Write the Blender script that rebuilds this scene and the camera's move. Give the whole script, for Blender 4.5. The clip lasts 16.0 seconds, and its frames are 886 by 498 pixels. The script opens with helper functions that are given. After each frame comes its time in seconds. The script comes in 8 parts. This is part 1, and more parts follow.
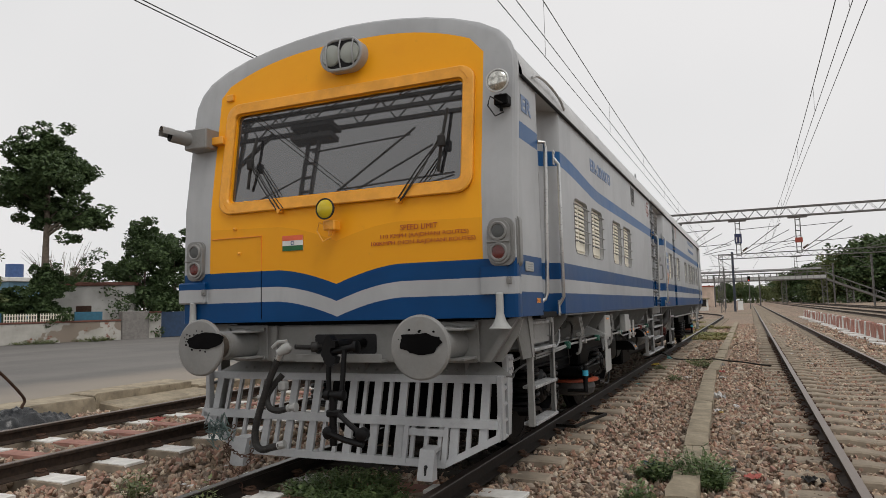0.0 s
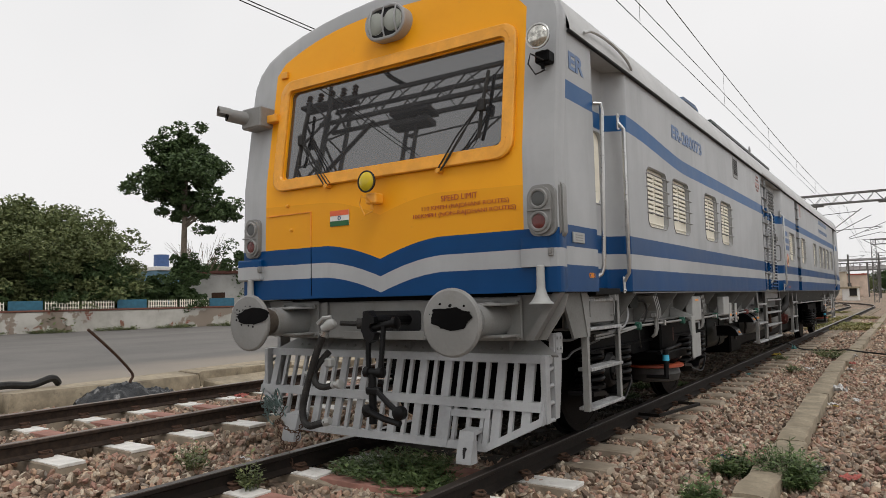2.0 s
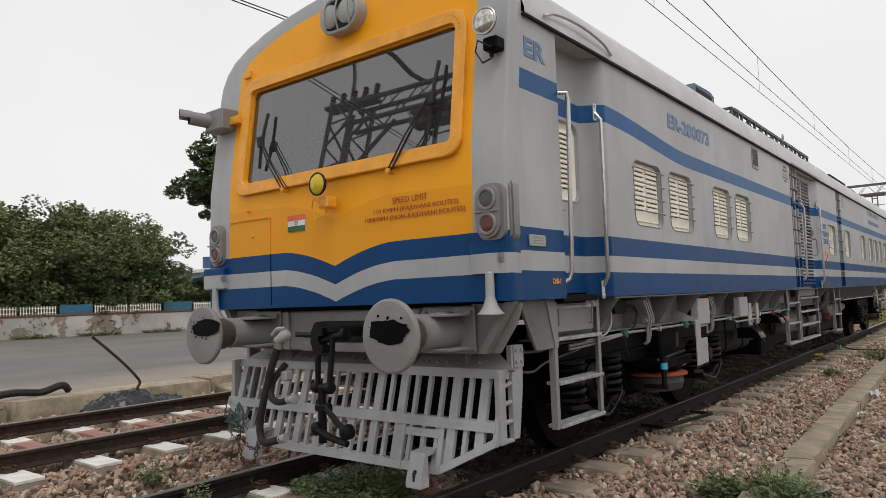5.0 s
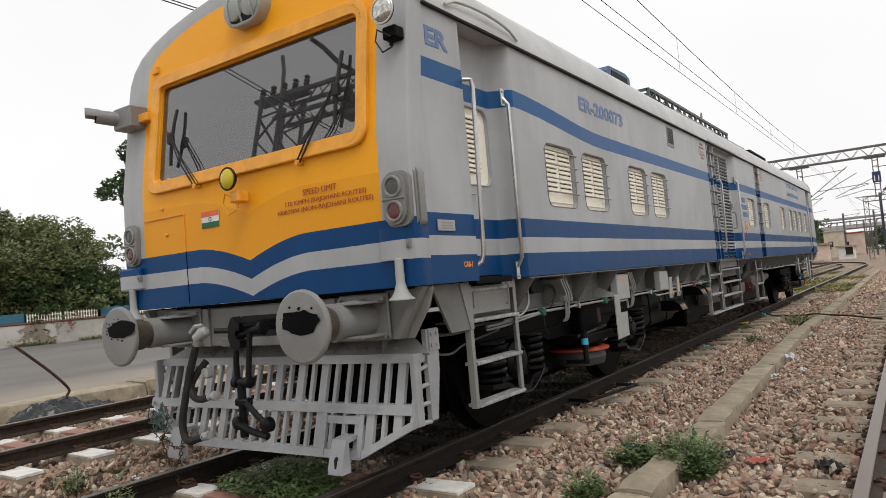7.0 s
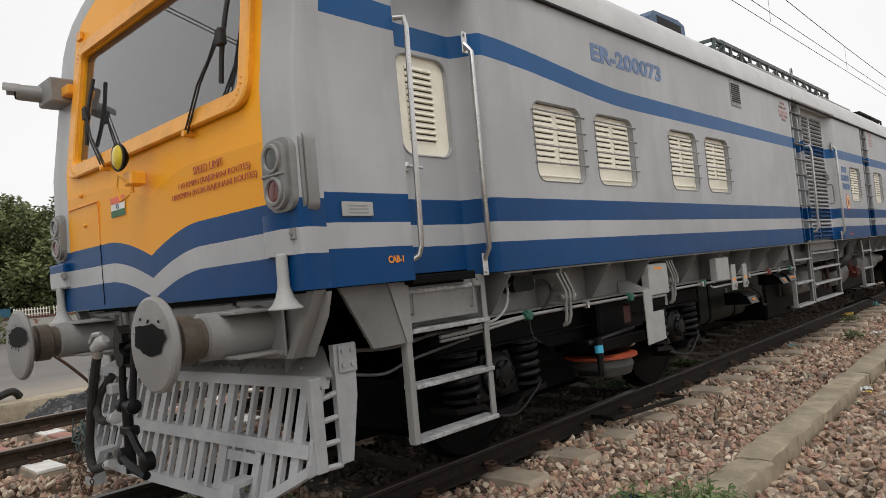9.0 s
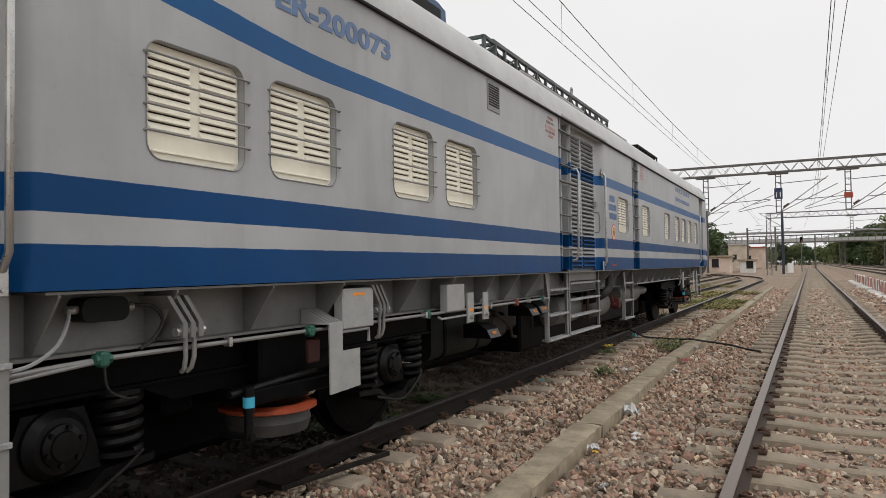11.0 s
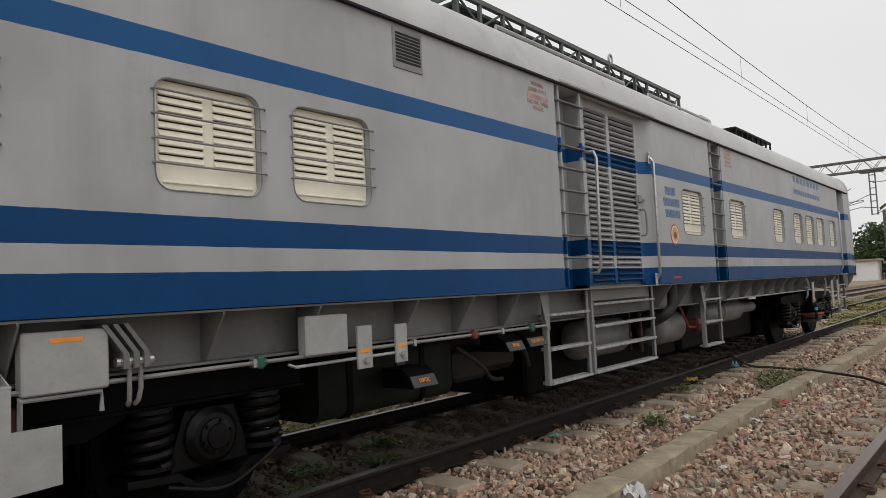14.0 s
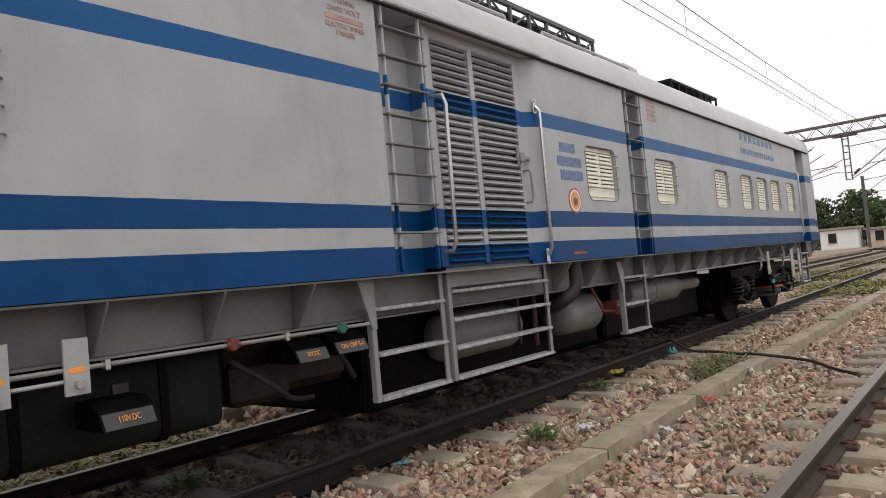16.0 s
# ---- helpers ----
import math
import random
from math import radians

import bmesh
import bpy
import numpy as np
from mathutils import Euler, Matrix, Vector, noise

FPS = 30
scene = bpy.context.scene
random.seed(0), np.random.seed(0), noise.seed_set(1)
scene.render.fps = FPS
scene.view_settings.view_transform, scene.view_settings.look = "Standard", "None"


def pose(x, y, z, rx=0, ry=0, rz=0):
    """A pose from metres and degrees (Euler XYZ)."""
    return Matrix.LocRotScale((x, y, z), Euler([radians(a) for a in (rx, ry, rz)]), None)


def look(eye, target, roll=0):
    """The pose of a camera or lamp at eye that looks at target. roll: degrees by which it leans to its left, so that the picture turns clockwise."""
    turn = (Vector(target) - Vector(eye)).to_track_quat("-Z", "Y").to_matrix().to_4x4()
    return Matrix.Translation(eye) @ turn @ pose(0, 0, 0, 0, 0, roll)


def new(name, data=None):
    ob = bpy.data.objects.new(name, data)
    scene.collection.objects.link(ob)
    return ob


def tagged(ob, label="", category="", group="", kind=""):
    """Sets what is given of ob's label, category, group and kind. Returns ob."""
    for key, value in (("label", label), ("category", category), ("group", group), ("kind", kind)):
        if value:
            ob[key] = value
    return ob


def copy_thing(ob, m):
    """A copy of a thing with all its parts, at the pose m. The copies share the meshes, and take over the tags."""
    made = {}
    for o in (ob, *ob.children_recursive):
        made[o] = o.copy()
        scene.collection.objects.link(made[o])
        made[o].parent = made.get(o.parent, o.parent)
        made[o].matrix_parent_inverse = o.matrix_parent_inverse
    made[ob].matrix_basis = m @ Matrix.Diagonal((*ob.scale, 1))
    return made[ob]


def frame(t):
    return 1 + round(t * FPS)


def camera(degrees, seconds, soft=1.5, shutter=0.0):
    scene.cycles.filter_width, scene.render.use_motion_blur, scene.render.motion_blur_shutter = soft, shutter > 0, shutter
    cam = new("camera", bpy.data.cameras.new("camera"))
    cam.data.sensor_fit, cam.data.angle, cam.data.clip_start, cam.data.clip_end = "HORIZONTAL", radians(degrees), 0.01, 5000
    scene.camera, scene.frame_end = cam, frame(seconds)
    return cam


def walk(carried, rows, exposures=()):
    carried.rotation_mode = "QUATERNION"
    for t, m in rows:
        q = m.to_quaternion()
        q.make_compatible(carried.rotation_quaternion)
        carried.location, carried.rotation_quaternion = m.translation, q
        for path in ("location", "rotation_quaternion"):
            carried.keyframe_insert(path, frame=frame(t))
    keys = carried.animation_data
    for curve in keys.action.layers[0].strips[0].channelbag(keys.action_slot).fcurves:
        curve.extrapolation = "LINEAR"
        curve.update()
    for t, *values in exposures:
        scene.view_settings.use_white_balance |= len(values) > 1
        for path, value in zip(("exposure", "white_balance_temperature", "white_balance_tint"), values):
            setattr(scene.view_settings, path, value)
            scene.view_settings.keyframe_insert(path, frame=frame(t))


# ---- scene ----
cam = camera(64.9, 16.0, soft=0.75)
PATH = [
    (0, (3.104, -4.899, 1.355), (2.306, -3.073, 1.524), -1.5),
    (0.5, (3.145, -4.769, 1.317), (2.327, -2.947, 1.423), -3.0),
    (1, (3.19, -4.566, 1.289), (2.251, -2.806, 1.439), -2.6),
    (1.5, (3.275, -4.48, 1.301), (2.242, -2.778, 1.497), -4.2),
    (2, (3.516, -4.335, 1.234), (2.404, -2.679, 1.381), -1.3),
    (2.5, (3.7, -4.166, 1.235), (2.648, -2.466, 1.263), -3.3),
    (3, (3.769, -3.989, 1.169), (2.628, -2.347, 1.165), -2.6),
    (3.5, (3.753, -3.716, 1.215), (2.59, -2.089, 1.17), -2.7),
    (4, (3.791, -3.656, 1.286), (2.568, -2.077, 1.382), -2.6),
    (4.2, (3.81, -3.65, 1.3), (2.574, -2.082, 1.428), -2.1),
    (6.3, (4.013, -3.563, 1.299), (2.807, -1.975, 1.459), -2.6),
    (6.5, (4.046, -3.573, 1.285), (2.87, -1.963, 1.444), -3.1),
    (7, (4.113, -3.522, 1.265), (2.998, -1.865, 1.368), -5.0),
    (7.5, (4.144, -3.223, 1.234), (3.071, -1.54, 1.363), -4.8),
    (8, (4.202, -2.857, 1.257), (3.013, -1.249, 1.293), -11.2),
    (8.2, (4.236, -2.664, 1.233), (2.987, -1.104, 1.312), -9.8),
    (10.3, (4.196, -0.834, 1.386), (2.894, 0.684, 1.428), -1.0),
    (10.5, (4.187, -0.629, 1.352), (3.051, 1.017, 1.345), -0.8),
    (11, (4.217, -0.164, 1.344), (3.287, 1.606, 1.398), -0.9),
    (11.5, (4.43, 0.321, 1.242), (3.286, 1.953, 1.414), 0.1),
    (11.6, (4.448, 0.383, 1.288), (3.21, 1.952, 1.366), -3.5),
    (12, (4.521, 0.782, 1.24), (3.331, 2.39, 1.248), -1.9),
    (12.5, (4.611, 1.214, 1.234), (3.346, 2.763, 1.277), -5.5),
    (13, (4.833, 1.651, 1.212), (3.442, 3.084, 1.322), -0.7),
    (13.5, (4.842, 2.006, 1.241), (3.474, 3.456, 1.401), -2.6),
    (14, (4.742, 2.496, 1.304), (3.461, 4.027, 1.427), -2.8),
    (14.5, (4.713, 2.965, 1.217), (3.437, 4.497, 1.379), -3.1),
    (15, (4.694, 3.492, 1.249), (3.452, 5.058, 1.338), -4.6),
    (15.5, (4.647, 4.026, 1.217), (3.457, 5.62, 1.422), -7.4),
    (16, (4.785, 4.529, 1.228), (3.528, 6.082, 1.308), -5.3),
]
walk(cam, [(t, look(eye, target, roll)) for t, eye, target, roll in PATH],
     exposures=[(0, -0.22), (0.5, -0.22), (1.0, 0.10), (1.5, 0.10), (2.0, -0.08), (2.5, -0.12), (3, 0.10), (3.5, 0.14), (4, 0.04), (6.5, -0.10), (7.0, 0.10), (7.5, -0.06), (8, -0.04), (10.5, 0.18), (11, -0.08), (11.5, -0.12), (12, 0.24), (12.5, 0.42), (13, 0.12), (13.5, 0.20), (14.0, -0.20), (14.5, 0.04), (15, -0.10), (15.5, 0.0), (16, 0.14)])

# ---- world, sun, exposure ----
SUN_EL, SUN_AZ = 58, 128          # degrees: height, and compass turn from +y towards +x
world = bpy.data.worlds.new("overcast_sky")
scene.world = world
world.use_nodes = True
wn, wl = world.node_tree.nodes, world.node_tree.links
wn.clear()
sky = wn.new("ShaderNodeTexSky")
sky.sky_type, sky.sun_disc = "NISHITA", False
sky.sun_elevation, sky.sun_rotation = radians(SUN_EL), radians(SUN_AZ)
sky.air_density, sky.dust_density, sky.ozone_density = 1.0, 6.0, 1.0
grey = wn.new("ShaderNodeHueSaturation")
grey.inputs["Saturation"].default_value = 0.10
wl.new(sky.outputs[0], grey.inputs["Color"])
dim = wn.new("ShaderNodeVectorMath")
dim.operation = "SCALE"
dim.inputs["Scale"].default_value = 0.10
wl.new(grey.outputs[0], dim.inputs[0])
# the cloud deck: an even grey with soft broad patches
co = wn.new("ShaderNodeTexCoord")
cl = wn.new("ShaderNodeTexNoise")
cl.inputs["Scale"].default_value, cl.inputs["Detail"].default_value = 1.6, 3
wl.new(co.outputs["Generated"], cl.inputs["Vector"])
cr = wn.new("ShaderNodeValToRGB")
cr.color_ramp.elements[0].position, cr.color_ramp.elements[0].color = 0.3, (0.93, 0.93, 0.935, 1)
cr.color_ramp.elements[1].position, cr.color_ramp.elements[1].color = 0.7, (1.05, 1.035, 1.035, 1)
wl.new(cl.outputs["Fac"], cr.inputs["Fac"])
wm = wn.new("ShaderNodeMix")
wm.data_type = "RGBA"
wm.inputs["Factor"].default_value = 0.88
wl.new(dim.outputs[0], wm.inputs["A"])
wl.new(cr.outputs[0], wm.inputs["B"])
bg = wn.new("ShaderNodeBackground")
bg.inputs["Strength"].default_value = 1.0
wl.new(wm.outputs["Result"], bg.inputs["Color"])
wo = wn.new("ShaderNodeOutputWorld")
wl.new(bg.outputs[0], wo.inputs["Surface"])
sun = new("sun", bpy.data.lights.new("sun", "SUN"))
sun.data.energy, sun.data.angle, sun.data.color = 0.9, radians(25), (1.0, 0.965, 0.92)
sun.matrix_world = look((0, 0, 50), (-50 * math.sin(radians(SUN_AZ)) / math.tan(radians(SUN_EL)), -50 * math.cos(radians(SUN_AZ)) / math.tan(radians(SUN_EL)), 0))


# ---- mesh helpers ----
class M:
    """A mesh being gathered: vertices and faces."""

    def __init__(self):
        self.v, self.f = [], []

    def add(self, vs, fs):
        n = len(self.v)
        self.v += [tuple(p) for p in vs]
        self.f += [tuple(n + i for i in f) for f in fs]
        return self

    def box(self, x0, x1, y0, y1, z0, z1, c=0.004):
        """A box with chamfered edges."""
        c = min(c, abs(x1 - x0) * 0.45, abs(y1 - y0) * 0.45, abs(z1 - z0) * 0.45)
        lo, hi = (min(x0, x1), min(y0, y1), min(z0, z1)), (max(x0, x1), max(y0, y1), max(z0, z1))
        if c <= 0:
            vs = [(lo[0] if i & 1 == 0 else hi[0], lo[1] if i & 2 == 0 else hi[1], lo[2] if i & 4 == 0 else hi[2]) for i in range(8)]
            return self.add(vs, [(0, 2, 3, 1), (4, 5, 7, 6), (0, 1, 5, 4), (2, 6, 7, 3), (0, 4, 6, 2), (1, 3, 7, 5)])
        vs, ix = [], {}
        for i in range(8):
            s = [(i >> a) & 1 for a in range(3)]
            for a in range(3):
                p = [(hi[k] if s[k] else lo[k]) if k == a else (hi[k] - c if s[k] else lo[k] + c) for k in range(3)]
                ix[i, a] = len(vs)
                vs.append(p)
        fs = []
        for a in range(3):
            b, d = (a + 1) % 3, (a + 2) % 3
            for s in (0, 1):
                q = [(s << a) | (u << b) | (w << d) for u, w in ((0, 0), (1, 0), (1, 1), (0, 1))]
                face = [ix[i, a] for i in q]
                fs.append(face if s else face[::-1])
        for a in range(3):
            b, d = (a + 1) % 3, (a + 2) % 3
            for u in (0, 1):
                for w in (0, 1):
                    i0 = (u << b) | (w << d)
                    i1 = i0 | (1 << a)
                    face = [ix[i0, b], ix[i1, b], ix[i1, d], ix[i0, d]]
                    fs.append(face if (u ^ w) == 0 else face[::-1])
        for i in range(8):
            face = [ix[i, 0], ix[i, 1], ix[i, 2]]
            fs.append(face if bin(i).count("1") % 2 else face[::-1])
        return self.add(vs, fs)

    def cyl(self, p0, p1, r0, r1=None, n=16, cap=True):
        """A cylinder or cone between two points."""
        r1 = r0 if r1 is None else r1
        p0, p1 = Vector(p0), Vector(p1)
        d = (p1 - p0).normalized()
        u = d.orthogonal().normalized()
        w = d.cross(u)
        vs = []
        for p, r in ((p0, r0), (p1, r1)):
            for i in range(n):
                a = math.tau * i / n
                vs.append(p + (u * math.cos(a) + w * math.sin(a)) * r)
        fs = [(i, (i + 1) % n, n + (i + 1) % n, n + i) for i in range(n)]
        if cap:
            fs += [tuple(range(n))[::-1], tuple(range(n, 2 * n))]
        return self.add(vs, fs)

    def turned(self, p0, d, prof, n=20):
        """A lathe form: prof is a row of (distance along d, radius) from p0."""
        p0, d = Vector(p0), Vector(d).normalized()
        u = d.orthogonal().normalized()
        w = d.cross(u)
        vs, fs = [], []
        for t, r in prof:
            for i in range(n):
                a = math.tau * i / n
                vs.append(p0 + d * t + (u * math.cos(a) + w * math.sin(a)) * max(r, 1e-4))
        for k in range(len(prof) - 1):
            for i in range(n):
                j = (i + 1) % n
                fs.append((k * n + i, k * n + j, (k + 1) * n + j, (k + 1) * n + i))
        fs += [tuple(range(n))[::-1], tuple(range((len(prof) - 1) * n, len(prof) * n))]
        return self.add(vs, fs)

    def tube(self, pts, r, n=8, closed=False):
        """A round bar along a row of points."""
        P = [Vector(p) for p in pts]
        k = len(P)
        u = None
        vs, fs = [], []
        for i, p in enumerate(P):
            a = P[i - 1] if (i or closed) else p
            b = P[(i + 1) % k] if (i < k - 1 or closed) else p
            d = (b - a).normalized()
            u = d.orthogonal().normalized() if u is None else (u - d * u.dot(d)).normalized()
            w = d.cross(u)
            for j in range(n):
                t = math.tau * j / n
                vs.append(p + (u * math.cos(t) + w * math.sin(t)) * r)
        for i in range(k if closed else k - 1):
            m = (i + 1) % k
            for j in range(n):
                fs.append((i * n + j, i * n + (j + 1) % n, m * n + (j + 1) % n, m * n + j))
        if not closed:
            fs += [tuple(range(n))[::-1], tuple(range((k - 1) * n, k * n))]
        return self.add(vs, fs)

    def prism(self, poly, axis, a, b):
        """A 2D outline pushed along an axis from a to b. axis x: (y, z); y: (x, z); z: (x, y)."""
        def at(p, t):
            return (t, p[0], p[1]) if axis == "x" else (p[0], t, p[1]) if axis == "y" else (p[0], p[1], t)
        n = len(poly)
        vs = [at(p, a) for p in poly] + [at(p, b) for p in poly]
        fs = [(i, (i + 1) % n, n + (i + 1) % n, n + i) for i in range(n)]
        return self.add(vs, fs + [tuple(range(n))[::-1], tuple(range(n, 2 * n))])

    def moved(self, m):
        self.v = [tuple(m @ Vector(p)) for p in self.v]
        return self


def mesh_of(name, m, mat, smooth=True, angle=32):
    me = bpy.data.meshes.new(name)
    me.from_pydata(m.v, [], m.f)
    me.materials.append(mat)
    bm = bmesh.new()
    bm.from_mesh(me)
    if len(m.f) < 20000:
        bmesh.ops.remove_doubles(bm, verts=bm.verts, dist=0.00002)
        bmesh.ops.recalc_face_normals(bm, faces=bm.faces)
    bm.to_mesh(me)
    bm.free()
    if smooth:
        me.shade_smooth()
        me.set_sharp_from_angle(angle=radians(angle))
    return me


def part(name, m, mat, parent, label="", smooth=True, angle=32):
    """One mesh object under a thing or a part."""
    ob = new(name, mesh_of(name, m, mat, smooth, angle))
    ob.parent = parent
    return tagged(ob, label)


def thing(name, label, category, group="", kind="", at=(0, 0, 0)):
    ob = new(name)
    ob.empty_display_size = 0.2
    ob.location = at
    return tagged(ob, label, category, group, kind)


def single(name, m, mat, label, category, group="", kind="", smooth=True, angle=32, at=(0, 0, 0)):
    ob = new(name, mesh_of(name, m, mat, smooth, angle))
    ob.location = at
    return tagged(ob, label, category, group, kind)


# ---- materials ----
class Nodes:
    """Short forms for building a node material."""

    def __init__(self, name, rough=0.5, metal=0.0):
        self.mat = bpy.data.materials.new(name)
        self.mat.use_nodes = True
        self.t = self.mat.node_tree
        self.b = self.t.nodes["Principled BSDF"]
        self.b.inputs["Roughness"].default_value, self.b.inputs["Metallic"].default_value = rough, metal
        self.tc = self.t.nodes.new("ShaderNodeTexCoord")
        self.pos = self.tc.outputs["Object"]

    def put(self, sock, v):
        if isinstance(v, bpy.types.NodeSocket):
            self.t.links.new(v, sock)
        elif isinstance(v, (tuple, list)) and len(v) == 3 and sock.type == "RGBA":
            sock.default_value = (*v, 1)
        else:
            sock.default_value = v

    def math(self, op, a, b=0.0, c=0.0, clamp=False):
        n = self.t.nodes.new("ShaderNodeMath")
        n.operation, n.use_clamp = op, clamp
        for i, v in enumerate((a, b, c)):
            self.put(n.inputs[i], v)
        return n.outputs[0]

    def xyz(self):
        n = self.t.nodes.new("ShaderNodeSeparateXYZ")
        self.t.links.new(self.pos, n.inputs[0])
        return n.outputs

    def noise(self, scale, detail=4, rough=0.6, stretch=None):
        n = self.t.nodes.new("ShaderNodeTexNoise")
        n.inputs["Scale"].default_value, n.inputs["Detail"].default_value, n.inputs["Roughness"].default_value = scale, detail, rough
        v = self.pos
        if stretch:
            mp = self.t.nodes.new("ShaderNodeMapping")
            mp.inputs["Scale"].default_value = stretch
            self.t.links.new(v, mp.inputs["Vector"])
            v = mp.outputs[0]
        self.t.links.new(v, n.inputs["Vector"])
        return n.outputs["Fac"]

    def ramp(self, fac, p0, p1):
        n = self.t.nodes.new("ShaderNodeMapRange")
        n.interpolation_type = "SMOOTHSTEP"
        n.clamp = True
        self.put(n.inputs["Value"], fac)
        n.inputs["From Min"].default_value, n.inputs["From Max"].default_value = p0, p1
        return n.outputs["Result"]

    def mix(self, f, a, b, mode="MIX"):
        n = self.t.nodes.new("ShaderNodeMix")
        n.data_type, n.blend_type = "RGBA", mode
        self.put(n.inputs["Factor"], f)
        self.put(n.inputs["A"], a)
        self.put(n.inputs["B"], b)
        return n.outputs["Result"]

    def bump(self, h, strength=0.3, dist=0.002):
        n = self.t.nodes.new("ShaderNodeBump")
        n.inputs["Strength"].default_value, n.inputs["Distance"].default_value = strength, dist
        self.put(n.inputs["Height"], h)
        self.t.links.new(n.outputs[0], self.b.inputs["Normal"])

    def colour(self, c):
        self.put(self.b.inputs["Base Color"], c)

    def rough(self, c):
        self.put(self.b.inputs["Roughness"], c)

    def random(self):
        return self.t.nodes.new("ShaderNodeObjectInfo").outputs["Random"]

    def island(self):
        return self.t.nodes.new("ShaderNodeNewGeometry").outputs["Random Per Island"]


def tone(c, k):
    return tuple(min(1, x * k) for x in c)


def plain(name, c, rough=0.5, metal=0.0, vary=0.18, scale=6.0, fine=60.0, bump=0.12, dirt=0.0, dirt_c=(0.06, 0.05, 0.04), each=0.0, spec=0.5):
    """A surface of one colour with two scales of variation, fine relief and dirt."""
    n = Nodes(name, rough, metal)
    n.b.inputs["Specular IOR Level"].default_value = spec
    big, small = n.noise(scale, 4), n.noise(fine, 3)
    col = n.mix(n.ramp(big, 0.3, 0.7), tone(c, 1 - vary), tone(c, 1 + vary * 0.6))
    col = n.mix(n.math("MULTIPLY", n.ramp(small, 0.35, 0.75), vary), col, tone(c, 0.6))
    if each:
        col = n.mix(n.math("MULTIPLY", n.random(), each), col, tone(c, 0.55))
    if dirt:
        d = n.noise(scale * 2.3, 6, 0.7)
        col = n.mix(n.math("MULTIPLY", n.ramp(d, 0.52, 0.72), dirt), col, dirt_c)
    n.colour(col)
    n.rough(n.math("ADD", n.math("MULTIPLY", small, 0.2), rough - 0.1))
    if bump:
        n.bump(small, bump)
    return n.mat


GREY = (0.395, 0.405, 0.415)
BLUE = (0.0001, 0.042, 0.142)
BLUE_HI = (0.012, 0.078, 0.215)
YELLOW = (0.86, 0.375, 0.012)


